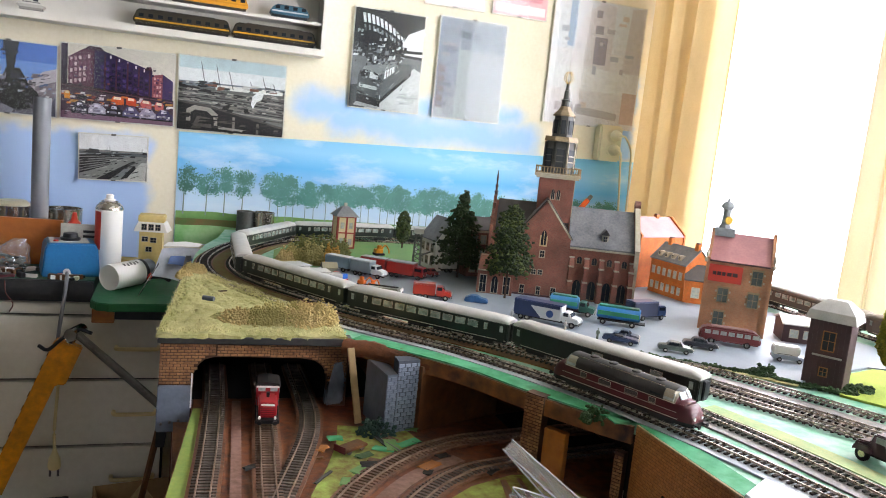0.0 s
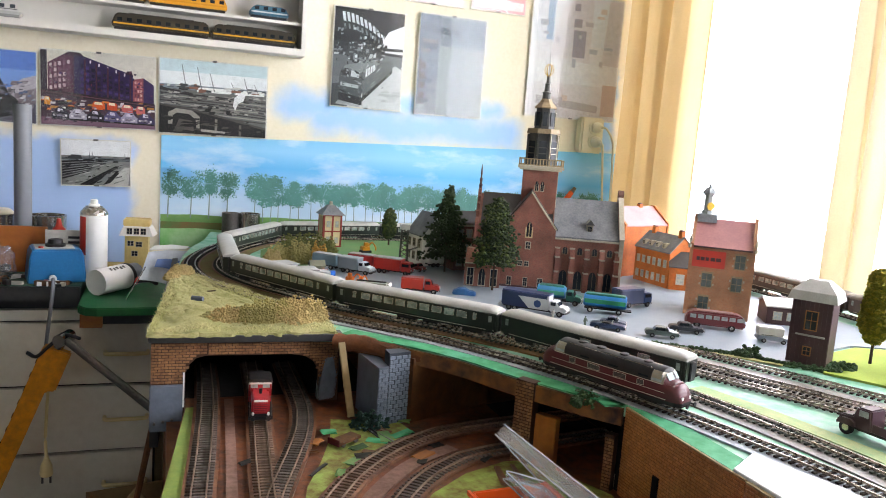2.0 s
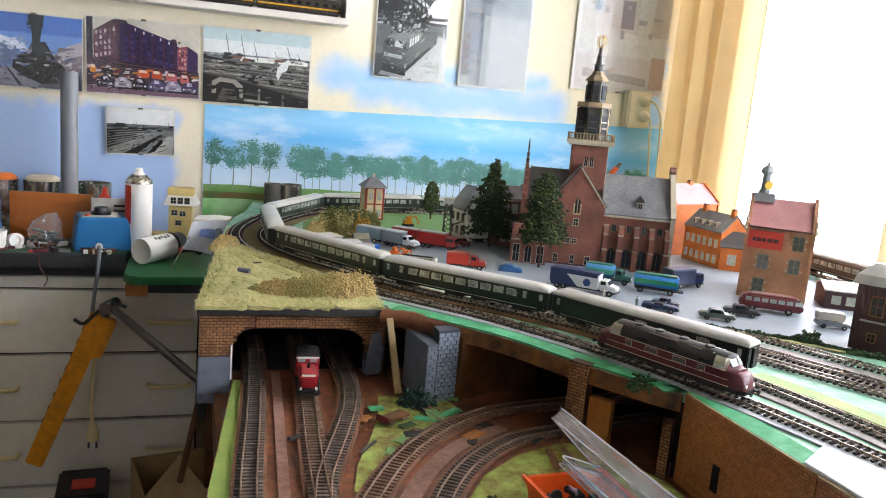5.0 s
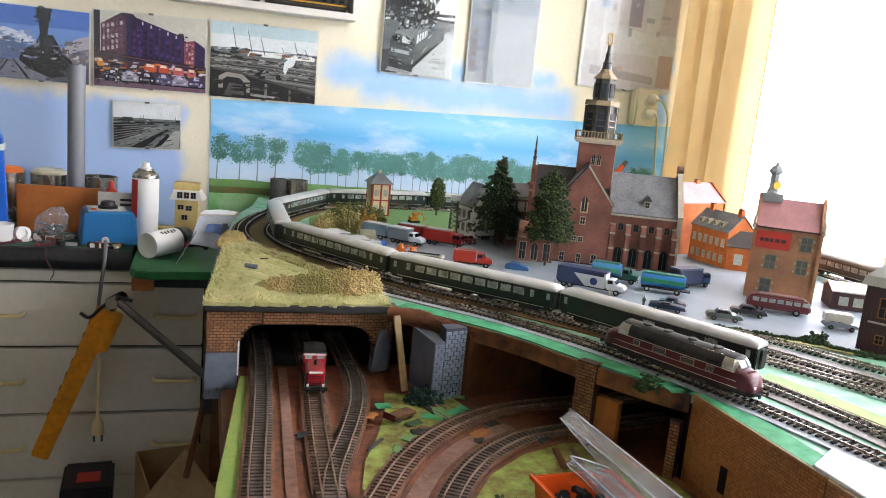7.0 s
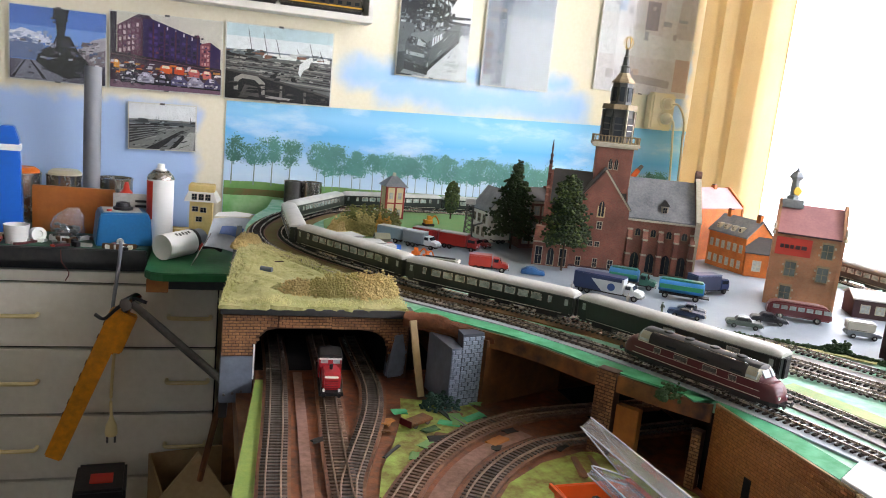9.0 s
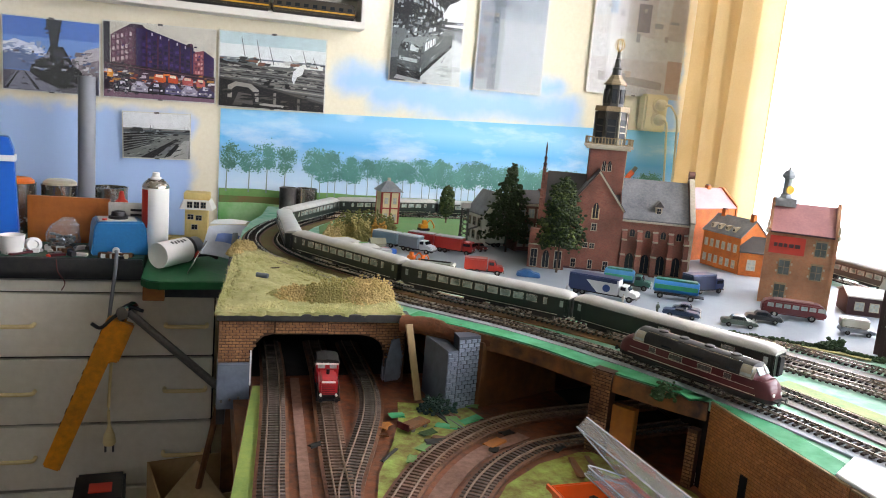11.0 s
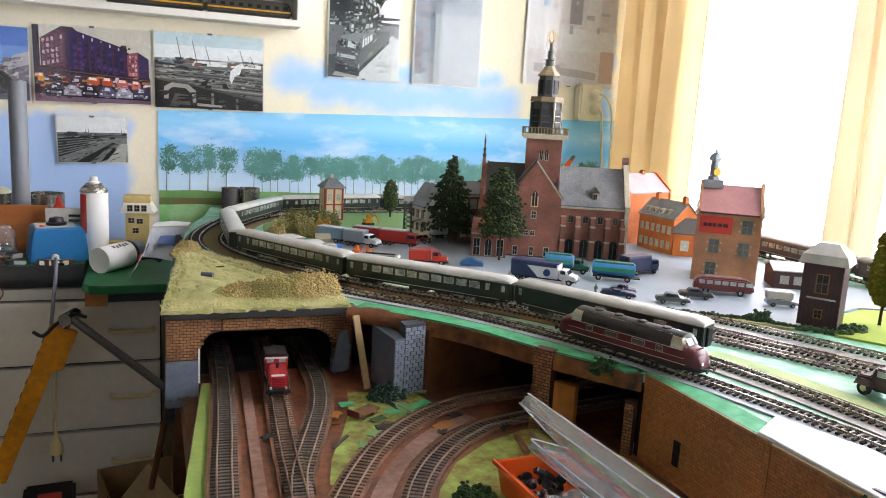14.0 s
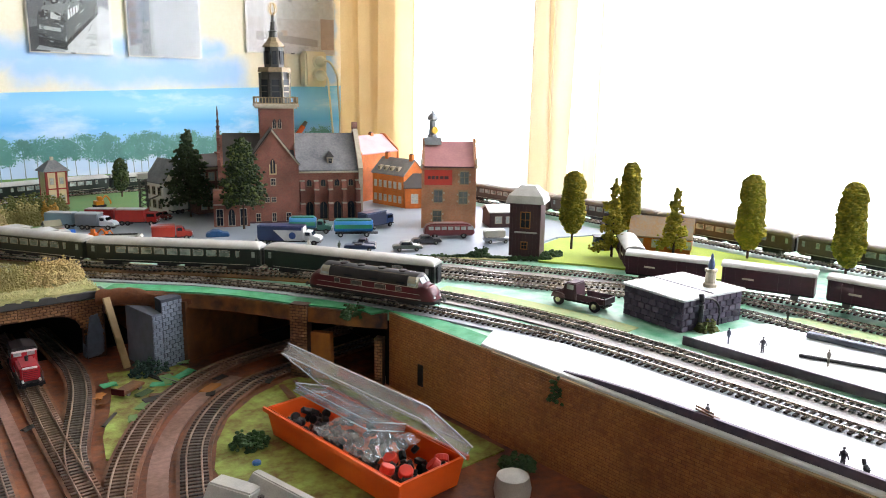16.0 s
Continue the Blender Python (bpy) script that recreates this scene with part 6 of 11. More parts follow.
for k in range(8):
    m2 = Matrix.Translation((0.747, 1.592, 0)) @ Matrix.Rotation(math.pi / 4 * k, 4, "Z")
    bm = bmesh.new()
    box(bm, -0.0048, 0.0048, -0.0228, -0.019, 0.352, 0.382, m2)
    part("lantern_opening", bm, M["window_dark"], o2)
bm = bmesh.new()
lathe(bm, [(0.0265, 0.391), (0.0265, 0.3935), (0.0225, 0.398), (0.0160, 0.404), (0.0120, 0.411), (0.0110, 0.4125)], 8, Matrix.Translation((0.747, 1.592, 0)), math.pi / 8)
part("spire_cap", bm, M["stone_tan"], TP)
bm = bmesh.new()
lathe(bm, [(0.0100, 0.4126), (0.0092, 0.424), (0.0112, 0.4255), (0.0112, 0.4270), (0.0068, 0.4285), (0.0058, 0.444), (0.0066, 0.4455), (0.0036, 0.448), (0.0034, 0.462)], 10, Matrix.Translation((0.747, 1.592, 0)))
part("spire_needle", bm, M["oxide_green"], TP)
bm = bmesh.new()
for k in range(6):
    a = math.pi / 3 * k
    wire(bm, [(0.747 + r * math.cos(a), 1.592 + r * math.sin(a), z) for r, z in ((0.002, 0.462), (0.0085, 0.470), (0.0090, 0.478), (0.0055, 0.486), (0.001, 0.488))], 0.0009, 5)
part("crown", bm, M["gold"], TP)
bm = bmesh.new()
tube(bm, (0.747, 1.592, 0.461), (0.747, 1.592, 0.512), 0.0006, 0.0003, seg=6)
part("spire_rod", bm, M["grey_metal"], TP)
for key in ("label", "category"):
    if key in ral.keys():
        del ral[key]


def house(name, m, label, L, D, eave, ridge, wall_mat, roof_mat, category="house", chimneys=(), chim_mat=None, parapet=0.0):
    """A gabled house in its own axes: front wall on y = 0 facing -y, ridge along x."""
    c = thing(name, m, label, category)
    bm = bmesh.new()
    prism(bm, [(0, 0), (D, 0), (D, eave), (D / 2, ridge - 0.001), (0, eave)], 0, L, sideways())
    w = part("wall", bm, wall_mat, c)
    gable_roof("roof", c, 0.001 if parapet else -0.003, L - 0.001 if parapet else L + 0.003, 0, D, eave, ridge, roof_mat, 0.003, 0.0025)
    if parapet:
        for x in (0, L):
            bm = bmesh.new()
            prism(bm, [(-0.003, 0), (D + 0.003, 0), (D + 0.003, eave + 0.004), (D / 2 + 0.006, ridge + parapet), (D / 2 - 0.006, ridge + parapet), (-0.003, eave + 0.004)], x - 0.003, x + 0.0032, sideways())
            part("gable", bm, wall_mat, c)
    for x, y, h in chimneys:
        k = bx("chimney", chim_mat or wall_mat, c, x - 0.006, x + 0.006, y - 0.005, y + 0.005, eave, ridge + h, bev=0.0004)
        bx("chimney_cap", M["brown_box"], k, x - 0.0048, x + 0.0048, y - 0.0038, y + 0.0038, ridge + h, ridge + h + 0.0025)
    return c, w


M["brewery_glass"] = mat("grey_green_window_pane", "#626b68", 0.2, second="#4a5350", grain=160, stains=40, bump=0.0)
M["zinc"] = mat("grey_zinc_sheet", "#9aa0a2", 0.45, second="#7d8386", grain=200, stains=40, bump=0.08)
# brewery with sign and roof turret
br, w = house("brewery", at(0.942, 1.312, -40), "tan brick brewery building with a red sign and roof turret", 0.114, 0.12, 0.137, 0.185, M["tan_brick"], M["tile_pink"], "building", parapet=0.010)
for x, z in ((0.091, 0.099), (0.089, 0.055), (0.034, 0.058), (0.032, 0.012)):
    g = pane(w, x, z, 0.018, 0.026, -0.0004, 0.0016, frame_mat="stone_tan", glass="brewery_glass")
    for s in (-1, 1):
        bx("stone_block", M["stone_white"], g, x + s * 0.0125 - 0.0015, x + s * 0.0125 + 0.0015, -0.0012, 0, z + 0.003, z + 0.007)
        bx("stone_block", M["stone_white"], g, x + s * 0.0125 - 0.0015, x + s * 0.0125 + 0.0015, -0.0012, 0, z + 0.018, z + 0.022)
    bx("lintel", M["stone_tan"], g, x - 0.011, x + 0.011, -0.0012, 0, z + 0.0275, z + 0.0295)
sg = bx("sign_board", mat("red_sign_paint", "#c23a2a", 0.5, grain=120, stains=30, amount=0.12), br, 0.003, 0.064, -0.0028, -0.0004, 0.096, 0.129, bev=0.0006)
for k, (x0, x1) in enumerate(((0.011, 0.017), (0.019, 0.026), (0.028, 0.034), (0.037, 0.045), (0.047, 0.056))):
    bx("lettering_bar", M["brown_box"], sg, x0, x1, -0.0036, -0.0028, 0.109, 0.116)
for x in (-0.003, 0.117):
    bm = bmesh.new()
    lathe(bm, [(0.004, 0), (0.004, 0.006), (0.002, 0.010), (0.003, 0.018), (0.0006, 0.026)], 8, Matrix.Translation((x, 0.0, 0.132)))
    part("gable_finial", bm, M["stone_white"], br)
bx("eaves_band", M["brown_box"], br, 0.003, 0.111, -0.0045, -0.0004, 0.1340, 0.1370)
tu = bx("turret_base", M["zinc"], br, 0.002, 0.040, 0.045, 0.080, 0.180, 0.196, bev=0.001)
bm = bmesh.new()
lathe(bm, [(0.0115, 0.190), (0.0115, 0.196), (0.0085, 0.198), (0.0080, 0.226), (0.0130, 0.230), (0.0135, 0.233), (0.0085, 0.241), (0.0030, 0.244), (0.0028, 0.248), (0.0008, 0.251)], 8, Matrix.Translation((0.020, 0.060, 0.006)))
part("turret", bm, M["zinc"], tu)
bm = bmesh.new()
tube(bm, (0.0245, 0.0525, 0.212), (0.026, 0.0495, 0.212), 0.0080, seg=20)
part("clock_face", bm, M["gold"], tu, "round yellow clock face")
an, w = house("annex", at(1.062, 1.222, -30), "low brown annex with a pale roof", 0.085, 0.07, 0.034, 0.045, M["brown_box"], M["coach_roof"], "building")
for x in (0.02, 0.045, 0.068):
    pane(w, x, 0.010, 0.014, 0.014, -0.0004, 0.0012)

# orange houses
oh, w = house("orange_house", at(1.068, 1.680, -86), "orange brick house with a slate roof and dormers", 0.125, 0.075, 0.084, 0.120, M["orange_brick"], M["slate"], chimneys=((0.020, 0.037, 0.014), (0.115, 0.037, 0.014)))
for r in range(2):
    for k in range(6):
        pane(w, 0.014 + 0.0195 * k, 0.012 + 0.036 * r, 0.0085, 0.016, -0.0004, 0.0012)
for k in range(4):
    d = bx("dormer", M["stone_white"], oh, 0.018 + 0.024 * k, 0.029 + 0.024 * k, 0.004, 0.020, 0.090, 0.103, bev=0.0006)
    pane(d, 0.0235 + 0.024 * k, 0.093, 0.006, 0.007, 0.0038, 0.0008, glass="window_dark")
house("pink_roof_house", at(1.048, 1.705, 20), "tall orange house with a dusty pink tiled roof", 0.18, 0.10, 0.128, 0.170, M["orange_brick"], M["tile_pink"], chimneys=((0.12, 0.05, 0.008),), parapet=0.004)
gh, w = house("orange_annex", at(1.075, 1.548, -30), "small dark orange side house", 0.05, 0.05, 0.055, 0.085, M["orange_brick"], M["slate_dark"])
pane(w, 0.025, 0.014, 0.016, 0.022, -0.0004, 0.0014)

# small Dutch houses behind the fir tree
dh, w = house("gabled_house", at(0.622, 1.765, 2), "brown-red brick house with white windows", 0.068, 0.07, 0.112, 0.138, M["dutch_brick"], M["slate_dark"], parapet=0.006)
for r in range(3):
    for k in range(3):
        pane(w, 0.012 + 0.022 * k, 0.012 + 0.034 * r, 0.012, 0.018, -0.0004, 0.0022)
bx("cornice", M["stone_white"], w, -0.002, 0.070, -0.004, -0.0004, 0.106, 0.111)
hh, w = house("grey_roof_house", Matrix.Translation((0.545, 1.90, TOP)) @ Matrix.Rotation(radians(-90 + 8), 4, "Z"), "white gabled house with a steep grey roof", 0.085, 0.075, 0.075, 0.125, M["wall_white"], M["slate"])
for r in range(2):
    for k in range(3):
        pane(w, 0.016 + 0.026 * k, 0.012 + 0.032 * r, 0.012, 0.018, -0.0004, 0.0016, glass="window_dark")

# half-timbered signal tower behind the square
st = thing("signal_tower", at(0.372, 2.105, 4, DECK + 0.0035), "small cream tower with red-brown timbers and a grey hip roof", "tower")
M["cream_wall"] = mat("cream_render", "#d9c9a0", 0.7, second="#c9b88e", grain=120, stains=25)
M["red_timber"] = mat("red_brown_timber", "#9a3526", 0.6, second="#802c22", grain=120, stains=25)
bd = bx("wall", M["cream_wall"], st, 0, 0.050, 0, 0.048, 0, 0.086)
for x in (0.0, 0.0235, 0.047):
    bx("post", M["red_timber"], bd, x - 0.0005, x + 0.0042, -0.0015, 0.0005, 0, 0.086)
for z in (0.0, 0.040, 0.083):
    bx("beam", M["red_timber"], bd, -0.001, 0.051, -0.0017, 0.0003, z, z + 0.0035)
for y in (0.0, 0.045):
    bx("post", M["red_timber"], bd, -0.0015, 0.0005, y, y + 0.003, 0, 0.086)
for x, z in ((0.0135, 0.054), (0.0370, 0.054), (0.0135, 0.012), (0.0370, 0.010)):
    pane(bd, x, z, 0.008, 0.015, -0.0004, 0.0012, glass="window_lit")
bm = bmesh.new()
q = [(-0.008, -0.008), (0.058, -0.008), (0.058, 0.056), (-0.008, 0.056)]
lo = [bm.verts.new((x, y, 0.086)) for x, y in q]
hi = [bm.verts.new((x, y, 0.112)) for x, y in ((0.017, 0.018), (0.033, 0.018), (0.033, 0.030), (0.017, 0.030))]
bm.faces.new(lo[::-1])
bm.faces.new(hi)
for i in range(4):
    bm.faces.new((lo[i], lo[(i + 1) % 4], hi[(i + 1) % 4], hi[i]))
part("roof", bm, M["slate"], st)
bx("vent", M["stone_white"], st, 0.021, 0.029, 0.020, 0.028, 0.112, 0.121, bev=0.001)

# signal box beside the yard
sb = thing("signal_box", at(0.894, 0.997, -58, DECK + 0.0005), "dark brown plank signal box with a pale grey hip roof", "signal box")
bd = bx("wall", M["brown_box"], sb, 0, 0.058, 0, 0.050, 0, 0.103)
for k in range(9):
    bx("plank", M["brown_box"], bd, 0.0004 + 0.0064 * k, 0.0060 + 0.0064 * k, -0.0008, 0.0, 0.052, 0.102)
    bx("plank", M["brown_box"], bd, 0.0004 + 0.0064 * k, 0.0060 + 0.0064 * k, -0.0006, 0.0, 0.0, 0.047)
pane(bd, 0.030, 0.058, 0.016, 0.028, -0.0010, 0.0014, glass="window_dark", frame_mat="wood_mid")
pane(bd, 0.029, 0.018, 0.010, 0.012, -0.0010, 0.0014, glass="window_dark", frame_mat="wood_mid")
bx("ledge", M["coach_roof"], bd, 0.010, 0.052, -0.0045, -0.0004, 0.0475, 0.0500, bev=0.0006)
bm = bmesh.new()
q = [(-0.007, -0.008), (0.065, -0.008), (0.065, 0.058), (-0.007, 0.058)]
lo = [bm.verts.new((x, y, 0.103)) for x, y in q]
mi = [bm.verts.new((x, y, 0.117)) for x, y in ((-0.003, -0.004), (0.061, -0.004), (0.061, 0.054), (-0.003, 0.054))]
hi = [bm.verts.new((x, y, 0.134)) for x, y in ((0.014, 0.016), (0.044, 0.016), (0.044, 0.034), (0.014, 0.034))]
bm.faces.new(lo[::-1])
bm.faces.new(hi)
for a, b in ((lo, mi), (mi, hi)):
    for i in range(4):
        bm.faces.new((a[i], a[(i + 1) % 4], b[(i + 1) % 4], b[i]))
part("roof", bm, M["coach_roof"], sb)

# low farm building near the window
fb, w = house("low_house", at(1.120, 0.890, -62, DECK + 0.0035), "low orange-brown house with a grey roof on the lawn", 0.115, 0.072, 0.030, 0.062, M["orange_brick"], M["tan_roof"])
for k in range(4):
    pane(w, 0.020 + 0.030 * k, 0.010, 0.012, 0.014, -0.0004, 0.0012)

lb = thing("grey_hut", at(1.060, 0.925, -40, DECK + 0.0035), "small dark grey box hut on the lawn", "hut")
bx("wall", M["slate_grey"], lb, 0, 0.036, 0, 0.026, 0, 0.024, bev=0.0008)
bx("roof", M["slate_dark"], lb, -0.002, 0.038, -0.002, 0.028, 0.0241, 0.027, bev=0.0006)
solid("dry_patch", M["verge"], [(0.90, 0.50), (0.945, 0.46), (0.945, 0.36), (0.91, 0.33), (0.897, 0.42)], DECK, DECK + 0.0012, "patch of dry yellow scatter beside the yard track", "scatter")

# small sheds beside the curve
for x, y, deg, L, D, H, lab in ((0.166, 1.655, 24, 0.080, 0.045, 0.026, "flat-roofed grey kiosk with a red shop front"), (0.205, 1.600, 6, 0.062, 0.040, 0.024, "flat-roofed white kiosk with dark windows")):
    k = thing("kiosk", at(x, y, deg, TOP if y < 1.62 else DECK), lab, "kiosk", "kiosks beside the curve")
    b = bx("wall", M["white_paint"], k, 0, L, 0, D, 0, H, bev=0.0006)
    bx("roof", M["coach_roof"], k, -0.003, L + 0.003, -0.004, D + 0.003, H, H + 0.0025, bev=0.0006)
    if "red" in lab:
        bx("shop_front", M["red_plastic"], b, L * 0.30, L * 0.72, -0.0010, 0.0, 0.004, 0.020)
    for i in range(3):
        pane(b, L * (0.80 if "red" in lab else 0.25 + 0.25 * i), 0.006, 0.008, 0.013, -0.0012, 0.0010, glass="window_dark")
kb = thing("stall", at(0.268, 1.625, 6), "pale grey box stall", "stall")
bx("wall", M["coach_roof"], kb, 0, 0.030, 0, 0.028, 0, 0.018, bev=0.0006)
bx("counter", M["white_paint"], kb, -0.001, 0.031, -0.006, -0.0005, 0, 0.004, bev=0.0006)
hp = thing("hut", at(0.268, 1.695, 0), "small olive hut with a pitched roof", "hut")
bx("wall", paint("#8f8f78"), hp, 0, 0.030, 0, 0.026, 0, 0.018)
gable_roof("roof", hp, -0.002, 0.032, 0, 0.026, 0.018, 0.027, paint("#7d7c66"), 0.002, 0.002)
for x, y, mt, lab in ((0.303, 1.655, "blue_plastic", "small blue crate with a red base"), (0.290, 1.672, "red_plastic", "small red crate on the square")):
    b = thing("crate", at(x, y, 15), lab, "crate")
    bx("body", M[mt], b, 0, 0.012, 0, 0.010, 0.003, 0.014, bev=0.0008)
    bx("base", M["red_plastic"], b, -0.001, 0.013, -0.001, 0.011, 0, 0.003, bev=0.0006)


def excavator(m, label, s=1.0):
    c = thing("small_excavator", m, label, "excavator", "orange machines on the square")
    bx("undercarriage", M["coach_under"], c, -0.009 * s, 0.009 * s, -0.007 * s, 0.007 * s, 0, 0.004 * s, bev=0.001)
    bx("body", M["orange_stuff"], c, -0.008 * s, 0.006 * s, -0.006 * s, 0.006 * s, 0.004 * s, 0.011 * s, bev=0.0012)
    bx("cab", M["orange_stuff"], c, -0.004 * s, 0.003 * s, -0.005 * s, 0.001 * s, 0.011 * s, 0.018 * s, bev=0.0008)
    bm = bmesh.new()
    wire(bm, [(0.005 * s, 0.003 * s, 0.009 * s), (0.013 * s, 0.003 * s, 0.017 * s), (0.020 * s, 0.003 * s, 0.009 * s), (0.021 * s, 0.003 * s, 0.003 * s)], 0.0014 * s, 6)
    part("arm", bm, M["orange_stuff"], c)
    return c


excavator(at(0.335, 1.608, -40), "small orange excavator on the square", 1.1)
excavator(at(0.352, 1.592, 20), "small orange digger beside the lorries", 0.9)
excavator(at(0.312, 1.510, 80), "small orange machine behind the caravan", 0.7)
tc = excavator(at(0.470, 2.02, 10, DECK + 0.0035), "yellow tractor on the meadow", 1.5)
for ch in tc.children:
    if ch.data.materials[0] == M["orange_stuff"]:
        ch.data.materials[0] = M["yellow_paint"]

# crane
cr = thing("lattice_crane", at(0.520, 1.845, -10, DECK + 0.004), "grey lattice crane with a long sloping jib", "crane")
bm = bmesh.new()
for x in (-0.009, 0.009):
    for y in (-0.009, 0.009):
        tube(bm, (x, y, 0.006), (x * 0.8, y * 0.8, 0.085), 0.0014, seg=6)
for k in range(7):
    z = 0.008 + 0.011 * k
    for a, b in (((-1, -1), (1, -1)), ((1, -1), (1, 1)), ((1, 1), (-1, 1)), ((-1, 1), (-1, -1))):
        tube(bm, (a[0] * 0.0085, a[1] * 0.0085, z), (b[0] * 0.0082, b[1] * 0.0082, z + 0.011), 0.0010, seg=5)
part("mast", bm, M["grey_metal"], cr)
bx("base", M["grey_metal"], cr, -0.016, 0.016, -0.014, 0.014, 0, 0.007, bev=0.001)
bx("cabin", M["coach_roof"], cr, -0.011, 0.011, -0.010, 0.010, 0.085, 0.098, bev=0.001)
bm = bmesh.new()
for y in (-0.004, 0.004):
    tube(bm, (0.006, y, 0.032), (0.105, y * 0.4, 0.070), 0.0013, seg=6)
for k in range(12):
    f, g = k / 12, (k + 1) / 12
    y = 0.004 if k % 2 else -0.004
    tube(bm, (0.006 + 0.099 * f, y * (1 - 0.6 * f), 0.032 + 0.038 * f), (0.006 + 0.099 * g, -y * (1 - 0.6 * g), 0.032 + 0.038 * g), 0.0009, seg=5)
part("jib", bm, M["grey_metal"], cr)

# stone block house with a monument, beside the platform
bk = thing("stone_shelter", Matrix.Translation((0.748, 0.537, DECK)) @ Matrix.Rotation(math.atan2(-0.018, 0.118), 4, "Z"), "plum-grey stone block shelter with a flat pale top", "shelter")
body = bx("wall_core", M["stone_mortar"], bk, 0.001, 0.119, 0.001, 0.104, 0, 0.042)
rnd = random.Random(5)
meshes = {}
for face in range(2):
    length = 0.118 if face == 0 else 0.103
    for r in range(5):
        x = -0.006 * (r % 2)
        while x < length:
            a, b = max(x, 0), min(x + 0.0125, length)
            if b - a > 0.003:
                key = (round(b - a, 4))
                if key not in meshes:
                    bm = bmesh.new()
                    box(bm, 0.0004, b - a - 0.0004, -0.0016, 0.0012, 0.0004, 0.0080)
                    soften(bm, 0.0006, 1)
                    me = bpy.data.meshes.new("stone")
                    bm.to_mesh(me)
                    bm.free()
                    me.materials.append(M["stone_plum"])
                    meshes[key] = me
                o = new("stone", meshes[key])
                o.parent = body
                o.matrix_basis = (Matrix.Translation((a, 0, 0.0084 * r)) if face == 0 else Matrix.Translation((0, length - a, 0.0084 * r)) @ Matrix.Rotation(radians(-90), 4, "Z")) @ Matrix.Translation((0, rnd.uniform(-0.0005, 0.0003), 0))
            x += 0.0132
bm = bmesh.new()
prism(bm, [(-0.004, -0.004), (0.123, -0.004), (0.123, 0.108), (-0.004, 0.108)], 0.0422, 0.0455)
soften(bm, 0.001, 2)
part("roof_slab", bm, M["platform"], bk)
bx("roof_joint", M["platform_edge"], bk, 0.058, 0.0605, 0.0, 0.105, 0.0455, 0.0462)
bm = bmesh.new()
wire(bm, [(0.030, -0.005, 0.0), (0.030, -0.006, 0.040), (0.030, -0.004, 0.050)], 0.0035, 8)
wire(bm, [(0.030, -0.005, 0.044), (0.052, -0.006, 0.040), (0.066, -0.006, 0.026), (0.066, -0.006, 0.002)], 0.0014, 6)
part("drain_pipe", bm, M["black"], bk)
mo = thing("monument", Matrix.Translation((0.838, 0.552, DECK + 0.0455)), "white stone pedestal with a blue figure on top", "monument")
bm = bmesh.new()
lathe(bm, [(0.0095, 0), (0.0095, 0.004), (0.0075, 0.006), (0.0068, 0.020), (0.0085, 0.022), (0.0085, 0.025)], 12)
part("pedestal", bm, M["stone_white"], mo)
bm = bmesh.new()
lathe(bm, [(0.004, 0.025), (0.0045, 0.032), (0.003, 0.038), (0.0018, 0.040), (0.0022, 0.043), (0.0006, 0.047)], 10)
part("statue", bm, mat("blue_statue_paint", "#4a5f8a", 0.5, grain=120, amount=0.2), mo)


def figurine(m, colour, legs, label, pose_kind="stand"):
    """Small painted model figure, plain shape."""
    bm = bmesh.new()
    if pose_kind == "stand":
        for s in (-1, 1):
            tube(bm, (s * 0.0012, 0, 0), (s * 0.0009, 0, 0.0095), 0.0009, 0.0012, seg=6)
        lathe(bm, [(0.0016, 0.009), (0.0024, 0.012), (0.0026, 0.0155), (0.0012, 0.0172), (0.0008, 0.0178)], 8)
        for s in (-1, 1):
            tube(bm, (s * 0.0024, 0, 0.0158), (s * 0.0038, -0.001, 0.0100), 0.0007, 0.0006, seg=5)
        ball(bm, (0, 0, 0.0192), 0.0014, 1)
    else:
        lathe(bm, [(0.0020, 0.004), (0.0024, 0.007), (0.0024, 0.011), (0.0010, 0.0128)], 8)
        tube(bm, (0, 0, 0.0045), (0, -0.006, 0.0045), 0.0012, seg=6)
        tube(bm, (0, -0.006, 0.0045), (0, -0.006, 0.0), 0.0010, seg=6)
        ball(bm, (0, 0, 0.0145), 0.0014, 1)
    o = part("figurine", bm, paint(colour), None)
    o.matrix_world = m
    return tagged(o, label, "model figure", "model figures on the layout")


for x, y, deg, z, col, kind, lab in (
        (0.727, 0.459, 30, DECK + 0.011, "#39445c", "stand", "tiny dark blue model figure on the island platform"),
        (0.727, 0.416, -60, DECK + 0.011, "#3a3a42", "stand", "tiny dark grey model figure on the island platform"),
        (0.744, 0.348, 10, DECK + 0.011, "#8c8678", "stand", "tiny pale model figure on the island platform"),
        (0.522, 0.241, 90, DECK + 0.0045, "#2e2c34", "stand", "tiny dark model figure on the front platform"),
        (0.905, 0.47, 0, DECK, "#3b3f34", "stand", "tiny dark model figure between the tracks"),
        (0.556, 1.345, 0, TOP, "#aeb0aa", "stand", "tiny pale model figure on the square"),
        (0.625, 1.268, 0, TOP, "#b3aea2", "stand", "tiny pale model figure beside the lorry"),
        (0.66, 1.215, 0, TOP, "#5c6a58", "stand", "tiny green-grey model figure at the hedge"),
        (0.59, 2.08, 0, DECK + 0.0035, "#c9c9c4", "stand", "tiny white model figure on the meadow"),
        (0.62, 2.07, 0, DECK + 0.0035, "#b9b7b0", "stand", "tiny pale model figure on the meadow")):
    figurine(at(x, y, deg, z), col, None, lab, kind)
bn = thing("bench", at(0.520, 0.363, 78, DECK + 0.0045), "tiny brown slatted bench on the platform", "bench")
